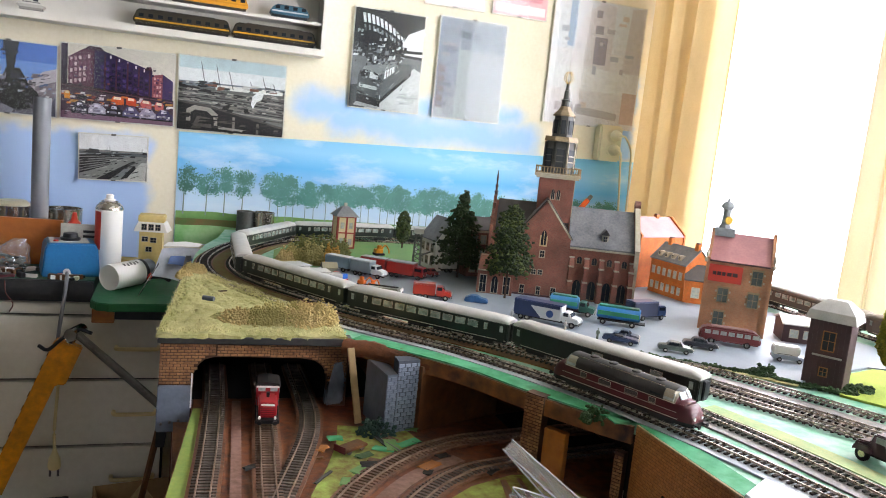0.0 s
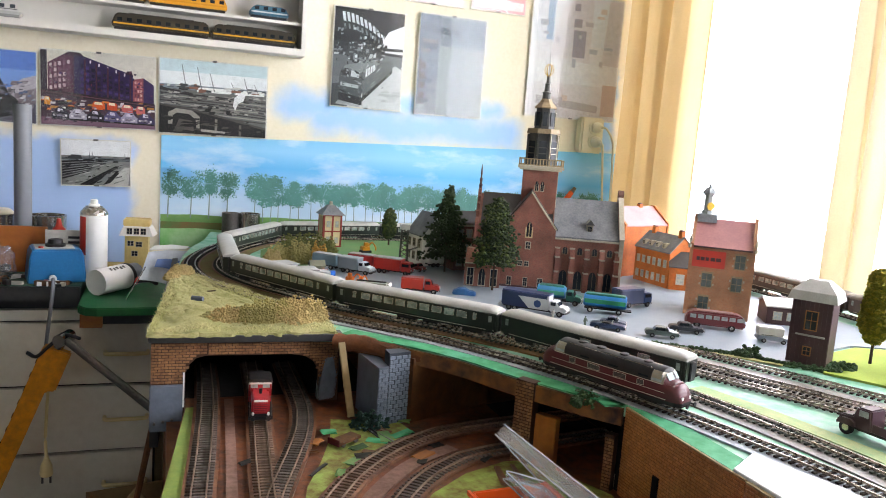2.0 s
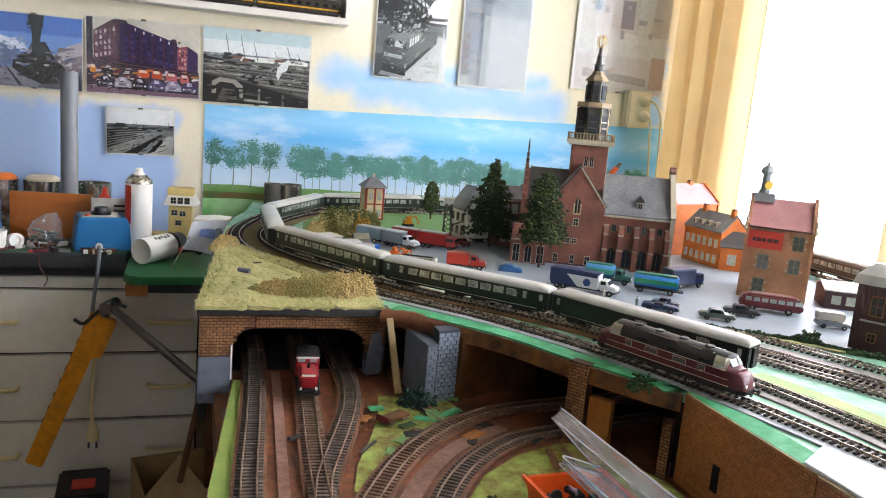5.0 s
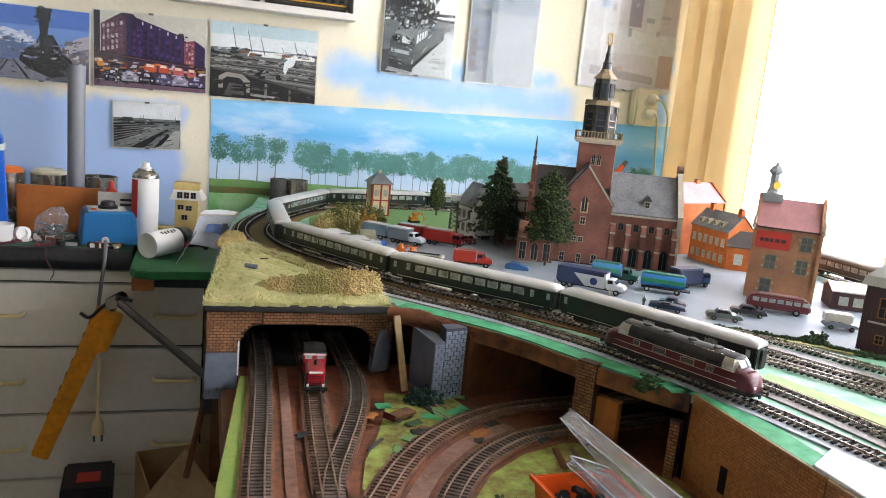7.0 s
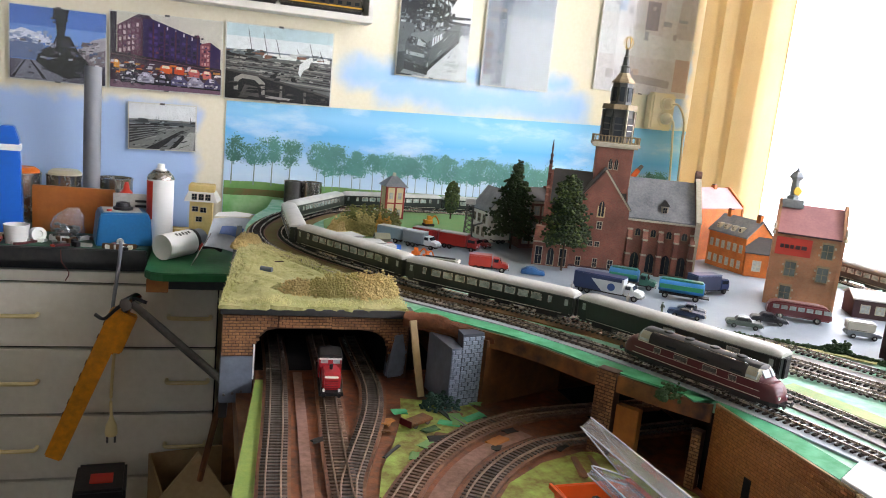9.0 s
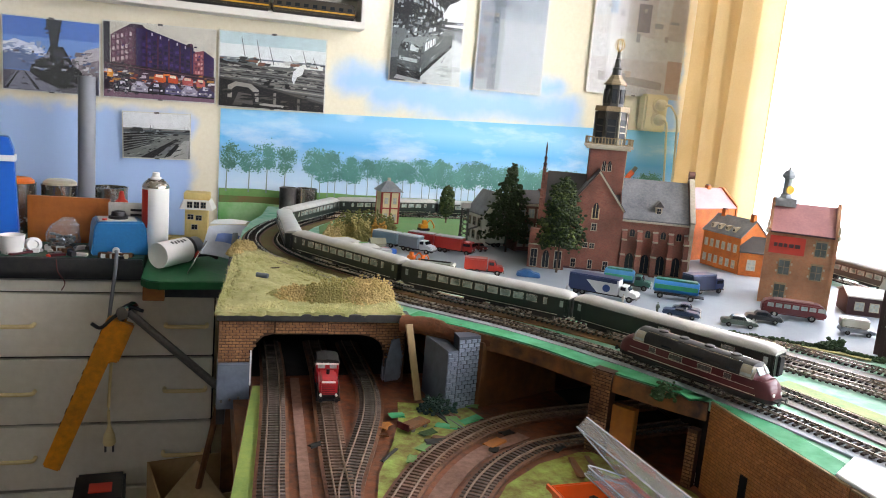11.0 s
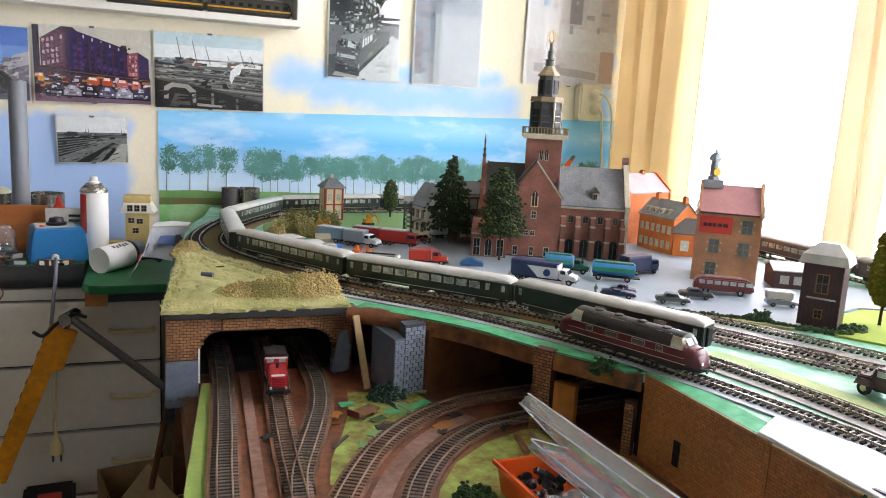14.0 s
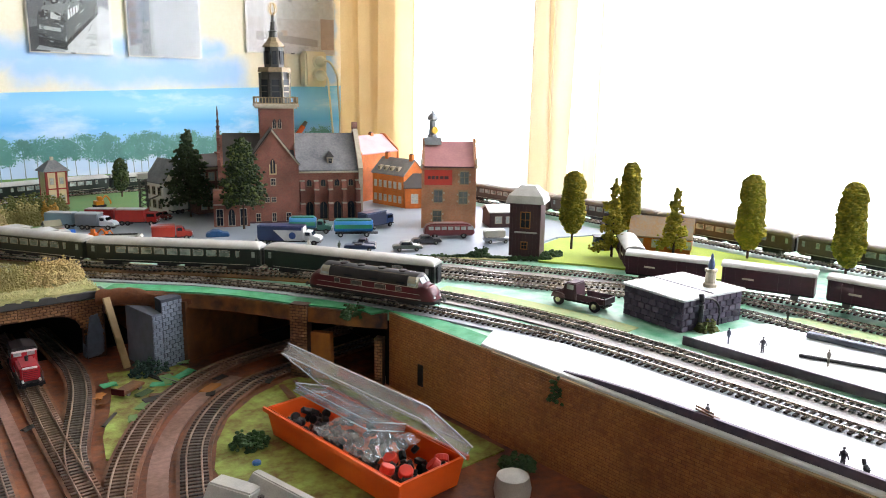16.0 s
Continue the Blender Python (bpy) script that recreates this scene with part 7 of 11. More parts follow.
for y in (-0.0035, 0.0, 0.0035):
    bx("slat", M["wood_dark"], bn, -0.011, 0.011, y - 0.0012, y + 0.0012, 0.0055, 0.0063)
for z in (0.0085, 0.0115):
    bx("slat", M["wood_dark"], bn, -0.011, 0.011, 0.0048, 0.0056, z, z + 0.0018)
for x in (-0.008, 0.008):
    bx("leg", M["coach_under"], bn, x - 0.0008, x + 0.0008, -0.004, 0.0055, 0.0, 0.0055)
figurine(at(0.5205, 0.3645, 78, DECK + 0.0045 + 0.0016), "#2f2c30", None, "tiny dark model figure sitting on the bench", "sit")
ob = bmesh.new()
ball(ob, (0, 0, 0.004), 0.004, 1, (1.4, 0.7, 1))
tube(ob, (0.005, 0, 0.005), (0.008, 0, 0.009), 0.0018, seg=6)
o = part("luggage", ob, M["coach_under"])
o.matrix_world = at(0.530, 0.225, 40, DECK + 0.0045)
tagged(o, "tiny dark luggage bundle on the platform", "luggage")

# ---- plants ----
M["conifer"] = mat("dark_green_foliage", "#3b4a26", 0.9, second="#27331a", grain=200, stains=40, vary=0.45, bump=0.5)
M["conifer_b"] = mat("mid_green_foliage", "#58642f", 0.9, second="#3d4a24", grain=200, stains=40, vary=0.4, bump=0.5)
M["poplar"] = mat("yellow_green_foliage", "#98902a", 0.9, second="#747020", grain=200, stains=40, vary=0.4, bump=0.5)
M["poplar_pale"] = mat("pale_yellow_foliage", "#b3a636", 0.9, second="#948a2c", grain=200, stains=40, vary=0.35, bump=0.5)
M["dry_bush"] = mat("straw_coloured_foliage", "#dcc88e", 0.95, second="#b8a268", grain=200, stains=40, vary=0.16, bump=0.5)
M["olive_bush"] = mat("olive_foliage", "#75773f", 0.95, second="#585c31", grain=200, stains=40, vary=0.4, bump=0.5)
M["straw_olive"] = mat("dry_olive_foliage", "#c2b676", 0.95, second="#8d8650", grain=200, stains=60, vary=0.35, bump=0.5)
M["orange_bush"] = mat("orange_foliage", "#b98f45", 0.95, second="#94702f", grain=200, stains=40, vary=0.3, bump=0.5)
M["hedge"] = mat("dark_hedge_foam", "#3f5a30", 0.95, second="#2c4223", grain=260, stains=40, vary=0.3, bump=0.7)
for key, c_, k_ in (("poplar", "#9aa02a", 0.35), ("poplar_pale", "#c6b83a", 0.4), ("dry_bush", "#d8c486", 0.25), ("straw_olive", "#b6a862", 0.25), ("orange_bush", "#cfa04c", 0.25)):
    nt = M[key].node_tree
    tl = nt.nodes.new("ShaderNodeBsdfTranslucent")
    tl.inputs["Color"].default_value = srgb(c_)
    mx = nt.nodes.new("ShaderNodeMixShader")
    mx.inputs["Fac"].default_value = k_
    nt.links.new(nt.nodes["Principled BSDF"].outputs[0], mx.inputs[1])
    nt.links.new(tl.outputs[0], mx.inputs[2])
    nt.links.new(mx.outputs[0], nt.nodes["Material Output"].inputs["Surface"])
M["trunk"] = mat("brown_trunk", "#4b3a2b", 0.85, grain=160, stains=30, amount=0.3, bump=0.4)


def tuft(v, f, c, s, rnd, flat=0.8):
    """One small irregular foam clump as a squashed twelve-cornered lump."""
    base = len(v)
    phi = rnd.random() * 6.28
    for k in range(3):
        h = (-0.7, 0.05, 0.75)[k] * s * flat
        rr = (0.62, 1.0, 0.55)[k] * s
        for i in range(5):
            a = phi + 2 * math.pi * i / 5 + 0.5 * k
            q = rr * rnd.uniform(0.65, 1.3)
            v.append((c[0] + q * math.cos(a), c[1] + q * math.sin(a), c[2] + h * rnd.uniform(0.7, 1.3)))
    f.append((base + 4, base + 3, base + 2, base + 1, base))
    f.append(tuple(base + 10 + i for i in range(5)))
    for k in range(2):
        for i in range(5):
            j = (i + 1) % 5
            f.append((base + 5 * k + i, base + 5 * k + j, base + 5 * k + 5 + j, base + 5 * k + 5 + i))


def mesh_part(name, v, f, material, parent):
    me = bpy.data.meshes.new(name)
    me.from_pydata(v, [], f)
    me.materials.append(material)
    o = new(name, me)
    if parent:
        o.parent = parent
    return o


def tree(m, label, height, shape, material, second=None, clumps=900, size=0.004, trunk_h=0.03, seed=1, group="model trees", limbs=0):
    """Tapered trunk with limbs, and a crown of many small foam clumps; shape(f) is the crown's radius at height share f."""
    rnd = random.Random(seed)
    c = thing("model_tree", m, label, "tree", group)
    bm = bmesh.new()
    tube(bm, (0, 0, 0), (0.001, 0, height * 0.85), 0.0026, 0.0006, seg=8)
    for k in range(9):
        z = trunk_h * 0.8 + (height * 0.8 - trunk_h) * k / 9
        a = k * 2.4
        r = shape(min(0.95, max(0, (z - trunk_h) / (height - trunk_h)))) * 0.8
        tube(bm, (0, 0, z), (r * math.cos(a), r * math.sin(a), z + 0.35 * r), 0.0011, 0.0004, seg=5)
    part("trunk", bm, M["trunk"], c)
    v, f = [], []
    v2, f2 = [], []
    lumps = [(rnd.random() * 6.28, rnd.random(), rnd.uniform(0.7, 1.15)) for _ in range(26)]
    n = 0
    for k in range(limbs):
        u = (k + 0.5) / limbs
        a = k * 2.39996 + rnd.uniform(-0.4, 0.4)
        r = shape(u) * rnd.uniform(0.7, 1.2)
        z = trunk_h + (height - trunk_h) * u
        for _ in range(int(clumps / limbs * (0.35 + 1.2 * r / shape(0.25)))):
            e = rnd.random() ** 0.6
            b, w = a + rnd.gauss(0, 0.26), 0.10 * r
            p = (r * e * math.cos(b) + rnd.gauss(0, w), r * e * math.sin(b) + rnd.gauss(0, w), z - 0.22 * r * e + rnd.gauss(0, 0.0042))
            light = second and rnd.random() < 0.3
            tuft(v2 if light else v, f2 if light else f, p, size * rnd.uniform(0.55, 1.15), rnd)
    while n < clumps and not limbs:
        u = rnd.random()
        a = rnd.random() * 6.28
        k = 1.0
        for la, lu, lk in lumps:
            d = abs((a - la + math.pi) % (2 * math.pi) - math.pi) / 0.6 + abs(u - lu) / 0.09
            if d < 1:
                k = lk
        r = shape(u) * k * math.sqrt(rnd.uniform(0.25, 1.0))
        if rnd.random() > 0.25 + shape(u) / max(1e-6, shape(0.4)):
            continue
        p = (r * math.cos(a), r * math.sin(a), trunk_h + (height - trunk_h) * u)
        if second and rnd.random() < 0.3:
            tuft(v2, f2, p, size * rnd.uniform(0.6, 1.2), rnd)
        else:
            tuft(v, f, p, size * rnd.uniform(0.6, 1.2), rnd)
        n += 1
    mesh_part("crown", v, f, material, c)
    if v2:
        mesh_part("crown_highlight", v2, f2, second, c)
    return c


fir = lambda R: (lambda u: R * (0.86 + 0.14 * math.sin(u * 24)) * (min(1, 4 * u + 0.45)) * (1 - u) ** 0.5 + 0.003)
column = lambda R: (lambda u: R * min(1, 3.2 * u + 0.35) * (1 - 0.26 * u) * math.sqrt(max(0.04, 1 - max(0, (u - 0.80) / 0.21) ** 2)))
oval = lambda R: (lambda u: R * math.sqrt(max(0.02, 1 - (2 * u - 1) ** 2)))
tree(at(0.621, 1.530, 0), "dark green broad tree in front of the church", 0.192, lambda u: 0.050 * min(1, 2.6 * u + 0.55) * (1 - u) ** 0.55 + 0.004, M["conifer"], M["conifer_b"], 2100, 0.0040, 0.060, 1, limbs=64)
tree(at(0.592, 1.745, 0), "dark green fir tree beside the crane", 0.196, lambda u: 0.062 * min(1, 3 * u + 0.6) * (1 - u) ** 0.8 + 0.004, M["conifer"], M["conifer"], 1700, 0.0042, 0.036, 2, limbs=46)
tree(at(0.575, 2.17, 0, DECK + 0.0035), "small dense oval tree on the meadow", 0.105, oval(0.021), M["conifer_b"], M["conifer"], 520, 0.0042, 0.016, 3)
tree(at(1.033, 0.962, 0, DECK + 0.0035), "columnar yellow-green poplar on the lawn", 0.152, column(0.026), M["poplar"], M["poplar_pale"], 2300, 0.0038, 0.034, 4, "poplars near the window")
tree(at(1.165, 0.925, 0, DECK + 0.0035), "columnar yellow-green poplar behind the low house", 0.165, column(0.024), M["poplar"], M["poplar_pale"], 2000, 0.0038, 0.03, 5, "poplars near the window")
tree(at(1.235, 0.705, 0, DECK), "columnar poplar before the bright window", 0.160, column(0.027), M["poplar"], M["poplar_pale"], 2600, 0.0042, 0.022, 6, "poplars near the window")
tree(at(1.235, 0.528, 0, DECK), "columnar poplar at the end of the lawn", 0.164, column(0.0265), M["poplar"], M["poplar_pale"], 2600, 0.0042, 0.022, 7, "poplars near the window")
sparse = lambda R: (lambda u: R * (0.35 + 0.65 * abs(math.sin(u * 11 + 0.6))) * (1 - u) ** 0.8 + 0.003)
tree(at(1.042, 0.872, 0, DECK + 0.0035), "sparse pale yellow conifer with gaps between limbs", 0.142, sparse(0.034), M["poplar_pale"], M["poplar"], 700, 0.0036, 0.02, 8, "sparse yellow trees", limbs=22)
tree(at(1.135, 0.800, 0, DECK + 0.0035), "sparse pale yellow conifer beside the low house", 0.128, sparse(0.032), M["poplar_pale"], M["poplar"], 620, 0.0036, 0.02, 9, "sparse yellow trees", limbs=20)


def bush(x, y, z, rx, ry, h, material, label, n=160, size=0.004, seed=1):
    rnd = random.Random(seed)
    v, f = [], []
    for _ in range(n):
        a, r, u = rnd.random() * 6.28, math.sqrt(rnd.random()), rnd.random()
        top = h * (1 - r ** 4 * 0.7) * (0.85 + 0.45 * noise.noise((x * 40 + 2.2 * r * math.cos(a), y * 40 + 2.2 * r * math.sin(a), seed)))
        tuft(v, f, (rx * r * math.cos(a), ry * r * math.sin(a), top * u * rnd.uniform(0.8, 1.15)), size * rnd.uniform(0.5, 1.2), rnd)
    o = mesh_part("bush", v, f, material, None)
    o.location = (x, y, z)
    return tagged(o, label, "bush", "bushes of the layout")


for i, (x, y, rx, ry, h, mt) in enumerate(((0.225, 1.86, 0.032, 0.03, 0.022, "straw_olive"), (0.268, 1.838, 0.03, 0.024, 0.030, "straw_olive"), (0.312, 1.830, 0.022, 0.018, 0.026, "orange_bush"), (0.295, 1.89, 0.04, 0.03, 0.038, "olive_bush"), (0.33, 1.87, 0.032, 0.026, 0.032, "olive_bush"), (0.262, 1.90, 0.038, 0.03, 0.034, "olive_bush"), (0.20, 1.81, 0.022, 0.02, 0.02, "dry_bush"), (0.35, 1.94, 0.03, 0.02, 0.024, "olive_bush"))):
    bush(x, y, DECK, rx, ry, h * 2.0, M[mt], {"dry_bush": "straw-coloured foam bush inside the curve", "straw_olive": "olive and straw foam bush inside the curve", "orange_bush": "orange autumn bush inside the curve", "olive_bush": "olive green bush inside the curve"}[mt], 900, 0.0032, 30 + i)
bush(0.845, 1.028, DECK, 0.026, 0.016, 0.020, M["hedge"], "dark green bush at the end of the hedge", 140, 0.004, 50)
bush(0.955, 0.945, DECK, 0.03, 0.015, 0.014, M["hedge"], "dark low bush beside the signal box", 120, 0.004, 51)
bush(0.785, 0.522, DECK, 0.016, 0.012, 0.016, M["olive_bush"], "olive bush at the foot of the stone shelter", 110, 0.0035, 52)
bush(0.472, 0.888, DECK - 0.010, 0.020, 0.014, 0.020, M["hedge"], "dark green tuft hanging over the deck edge", 150, 0.0038, 53)
bush(0.501, 0.535, DECK - 0.030, 0.006, 0.010, 0.035, M["hedge"], "dark creeper hanging on the retaining wall", 70, 0.003, 54)
bush(0.47, 1.385, TOP, 0.012, 0.01, 0.012, M["hedge"], "small dark green tuft at the edge of the square", 50, 0.0035, 55)
bush(0.615, 1.245, TOP, 0.010, 0.006, 0.007, M["hedge"], "small dark tuft on the square", 30, 0.003, 56)
bush(0.255, 1.105, LOW + 0.001, 0.030, 0.020, 0.024, mat("dark_teal_foliage", "#2f4a3f", 0.95, second="#22382f", grain=200, stains=40, vary=0.4, bump=0.5), "dark teal bush lying at the foot of the pillar", 170, 0.0038, 57)
bush(0.262, 0.798, LOW + 0.001, 0.024, 0.018, 0.020, M["hedge"], "dark green bush beside the curved track", 150, 0.0036, 58)
bush(0.47, 0.56, LOW + 0.001, 0.022, 0.02, 0.016, M["hedge"], "dark green bush at the foot of the retaining wall", 120, 0.004, 59)


def hedge(pts, w, h, label, seed):
    rnd = random.Random(seed)
    v, f = [], []
    for p, d in along(pts, 0.0035):
        r = Vector((d.y, -d.x, 0))
        for _ in range(4):
            q = p + r * rnd.uniform(-w, w)
            tuft(v, f, (q.x, q.y, DECK + rnd.uniform(0.15, 0.9) * h), 0.0036 * rnd.uniform(0.7, 1.2), rnd)
    o = mesh_part("hedge", v, f, M["hedge"], None)
    return tagged(o, label, "hedge", kind="")


hedge([(0.164, 1.668), (0.205, 1.58), (0.235, 1.515), (0.262, 1.462)], 0.005, 0.010, "low green hedge beside the curve and kiosks", 3)
hedge([(0.495, 1.325), (0.515, 1.265), (0.545, 1.222), (0.60, 1.192), (0.655, 1.160), (0.72, 1.103), (0.79, 1.058), (0.84, 1.015), (0.875, 0.975), (0.93, 0.925)], 0.0045, 0.008, "long dark green hedge between the square and the yard", 4)
band("grass_strip", [(0.495, 1.325), (0.515, 1.265), (0.545, 1.222), (0.60, 1.192), (0.655, 1.160), (0.72, 1.103), (0.79, 1.058), (0.84, 1.015), (0.875, 0.975)], -0.004, 0.016, DECK + 0.0026, DECK + 0.0038, M["turf"], "dry grass strip outside the hedge", "grass strip")

# turf hill over the tunnel
rnd = random.Random(8)
bm = bmesh.new()
NX, NY = 54, 84
grid = []
for j in range(NY + 1):
    v_ = j / NY
    y = 1.214 + 0.52 * v_
    xl = -0.050 + 0.048 * v_ + 0.004 * noise.noise((v_ * 9, 3, 0)) + 0.003 * noise.noise((v_ * 60, 5, 0))
    xr = next((p.x for p, d in along(LINE_A, 0.02) if p.y <= y), 0.2) - 0.030
    xr = max(min(xr, 0.225 + 0.0 * v_), xl + 0.004)
    row = []
    for i in range(NX + 1):
        u = i / NX
        x = xl + (xr - xl) * u
        yy = y + (0.005 * noise.noise((x * 70, 9, 0)) + 0.003 * noise.noise((x * 260, 4, 0)) - 0.001) * max(0, 1 - v_ * 20)
        edge = min(1, 7 * u, 7 * (1 - u), 9 * v_ + 0.25, 6 * (1 - v_))
        z = DECK + 0.003 + 0.009 * max(0, edge) * (0.7 + 0.6 * noise.noise((x * 22, y * 22, 1))) + 0.0030 * noise.noise((x * 120, y * 120, 2)) + 0.0016 * noise.noise((x * 300, y * 300, 4))
        row.append(bm.verts.new((x, yy, max(z, DECK + 0.0008))))
    grid.append(row)
for j in range(NY):
    for i in range(NX):
        bm.faces.new((grid[j][i], grid[j][i + 1], grid[j + 1][i + 1], grid[j + 1][i]))
bd = [e for e in bm.edges if len(e.link_faces) == 1]
ex = bmesh.ops.extrude_edge_only(bm, edges=bd)
for g in ex["geom"]:
    if isinstance(g, bmesh.types.BMVert):
        g.co.z = DECK - 0.001 - 0.004 * abs(noise.noise((g.co.x * 150, 2, 0))) if g.co.y < 1.221 else DECK + 0.0002
tagged(part("turf_hill", bm, M["turf"], round_=True), "dry yellow-green turf mat over the tunnel", "turf", kind="structure")
v, f = [], []
for _ in range(30000):
    u, v_ = rnd.random(), rnd.random()
    j, i = min(int(v_ * NY), NY - 1), min(int(u * NX), NX - 1)
    y = 1.214 + 0.52 * v_
    xl = -0.050 + 0.048 * v_
    xr = max(min(next((p.x for p, d in along(LINE_A, 0.05) if p.y <= y), 0.2) - 0.031, 0.224), xl + 0.004) if _ < 0 else 0.224 - 0.235 * max(0, v_ - 0.17) / 0.83 * 0.96
    x = xl + (xr - xl) * u
    z = DECK + 0.003 + 0.009 * 0.7
    a = rnd.random() * 6.28
    l, t = rnd.uniform(0.002, 0.007), 0.0005
    z = DECK + 0.006 + 0.006 * noise.noise((x * 22, y * 22, 1))
    b = len(v)
    dx, dy = math.cos(a), math.sin(a)
    v += [(x - dy * t, y + dx * t, z), (x + dy * t, y - dx * t, z), (x + dx * l, y + dy * l, z + l * 0.8)]
    f.append((b, b + 1, b + 2))
tagged(mesh_part("turf_fibres", v, f, M["turf_tuft"], None), "loose dry grass fibres on the turf", "grass", kind="stuff")
for i, (x, y, rx, ry, h, mt) in enumerate(((0.078, 1.278, 0.040, 0.020, 0.016, "dry_bush"), (0.112, 1.268, 0.034, 0.018, 0.022, "straw_olive"), (0.132, 1.272, 0.036, 0.022, 0.026, "straw_olive"), (0.163, 1.27, 0.034, 0.024, 0.026, "dry_bush"), (0.190, 1.280, 0.028, 0.022, 0.026, "dry_bush"), (0.052, 1.285, 0.026, 0.014, 0.010, "turf_tuft"), (0.005, 1.665, 0.022, 0.016, 0.014, "dry_bush"), (-0.012, 1.62, 0.014, 0.012, 0.010, "dry_bush"), (0.105, 1.30, 0.05, 0.02, 0.012, "turf_tuft"))):
    bush(x, y, DECK + 0.005, rx * 1.15, ry * 1.2, h * 1.5, M[mt], {"dry_bush": "straw-coloured foam bush on the turf hill", "straw_olive": "olive and straw foam bush on the turf hill", "turf_tuft": "low pale tuft on the turf hill"}[mt], 1900, 0.0023, 70 + i)
bm = bmesh.new()
tube(bm, (0.0, 0, 0.004), (0.020, 0, 0.004), 0.0042, seg=14)
o = part("pipe_piece", bm, M["slate_grey"])
o.matrix_world = at(0.018, 1.42, -30, DECK + 0.008)
tagged(o, "short grey tube lying on the turf", "tube")
for x, y, d, l in ((0.045, 1.475, 20, 0.016), (0.05, 1.30, -10, 0.022)):
    o = bx("twig", M["trunk"], None, 0, l, -0.001, 0.001, 0, 0.002, bev=0.0003)
    o.matrix_world = at(x, y, d, DECK + 0.011)
    tagged(o, "small dark twig lying on the turf", "twig")

# ---- pillars and clutter below the deck ----
pl = thing("stone_pillar", at(0.263, 1.103, 0, LOW), "blue-grey stone pillar of two stepped blocks under the deck", "pillar")
bm = bmesh.new()
prism(bm, [(0.0002, 0.0012), (0.0158, 0.0042), (0.0158, 0.050), (0.004, 0.088), (-0.010, 0.085)], 0, 0.088)
low_block = part("pillar_block", bm, M["slate_grey"], pl, "plain slate grey block with a stone front")
bm = bmesh.new()
prism(bm, [(0.0160, 0.0052), (0.0505, 0.0142), (0.0465, 0.032), (0.0160, 0.030)], 0, 0.1075)
tall_block = part("pillar_core", bm, M["stone_mortar"], pl)
rnd = random.Random(11)
sm = {}
for owner, x0, y0, ang, w_, hh in ((low_block, 0.0002, 0.0012, 10.9, 0.0160, 0.088), (tall_block, 0.0162, 0.0052, 14.6, 0.0352, 0.1075)):
    z, r = 0.0, 0
    while z + 0.0055 < hh:
        x = -0.005 * (r % 2)
        while x < w_:
            a, b = max(x, 0), min(x + 0.0096, w_)
            if b - a > 0.002:
                key = round(b - a, 4)
                if key not in sm:
                    bm = bmesh.new()
                    box(bm, 0.0004, b - a - 0.0004, -0.0016, 0.0, 0.0003, 0.0056)
                    soften(bm, 0.0005, 1)
                    me = bpy.data.meshes.new("stone")
                    bm.to_mesh(me)
                    bm.free()
                    me.materials.append(M["stone_blue"])
                    sm[key] = me
                o = new("stone", sm[key])
                o.parent = owner
                o.matrix_basis = Matrix.Translation((x0, y0, z)) @ Matrix.Rotation(radians(ang), 4, "Z") @ Matrix.Translation((a, rnd.uniform(-0.0005, 0.0005), 0))
            x += 0.0100
        z += 0.0061
        r += 1
bm = bmesh.new()
wire(bm, [(0.222, 1.212, DECK - 0.012), (0.26, 1.185, DECK - 0.010), (0.30, 1.150, DECK - 0.012), (0.335, 1.118, DECK - 0.013)], 0.013, 10)
for v_ in bm.verts:
    v_.co += Vector((0, 0, 1)) * 0.004 * noise.noise(v_.co * 60) + Vector((1, 0, 0)) * 0.003 * noise.noise(v_.co * 50)
tagged(part("earth_bank", bm, M["earth"], round_=True), "rolled brown earth bank under the deck edge", "earth bank", kind="structure")
bm = bmesh.new()
q = Matrix.Translation((0.237, 1.146, LOW)) @ Matrix.Rotation(radians(-21), 4, "X") @ Matrix.Rotation(radians(-6), 4, "Y")
box(bm, -0.005, 0.005, -0.003, 0.003, 0.0012, 0.112, q)
soften(bm, 0.0006, 1)
tagged(part("prop_stick", bm, M["wood_pale"]), "pale wooden stick propping the deck", "prop")
bm = bmesh.new()
prism(bm, [(0.0, 0.0), (0.028, 0.004), (0.031, 0.045), (0.024, 0.075), (0.008, 0.070), (0.002, 0.040)], -0.02, 0, upright(0.200, 1.222, LOW))
soften(bm, 0.003, 2)
tagged(part("rock_piece", bm, M["slate_grey"]), "grey rock casting beside the portal", "rock")


def post(x, y, deg, w, d, h, material, label, bricks=False, name="post"):
    c = thing(name, at(x, y, deg, LOW), label, "post")
    core = bx("core", M["mortar"] if bricks else material, c, 0, w, 0, d, 0, h, bev=0.0 if bricks else 0.0008)
    if bricks:
        bm = bmesh.new()
        brick_field(bm, w, h, 0.0088, 0.0034, 0.0009, 0.0010, random.Random(int(x * 1000)))
        tagged(part("brick_face", bm, M["brick_red"], core, fix=False), kind="stuff")
    return c


post(0.411, 0.963, -57, 0.027, 0.016, 0.1125, None, "brick-faced post under the curved deck", True, "brick_post")
post(0.431, 0.940, -57, 0.031, 0.012, 0.072, M["wood_mid"], "orange-brown wooden board post", name="wooden_post")
post(0.488, 0.861, -57, 0.012, 0.012, 0.072, None, "narrow brick-faced post beside the retaining wall", True, "brick_post")
bm = bmesh.new()
prism(bm, [(0.317, 1.112), (0.470, 1.180), (0.467, 1.187), (0.314, 1.119)], LOW, DECK - 0.0125)
part("side_wall_panel", bm, M["wood_dark"])
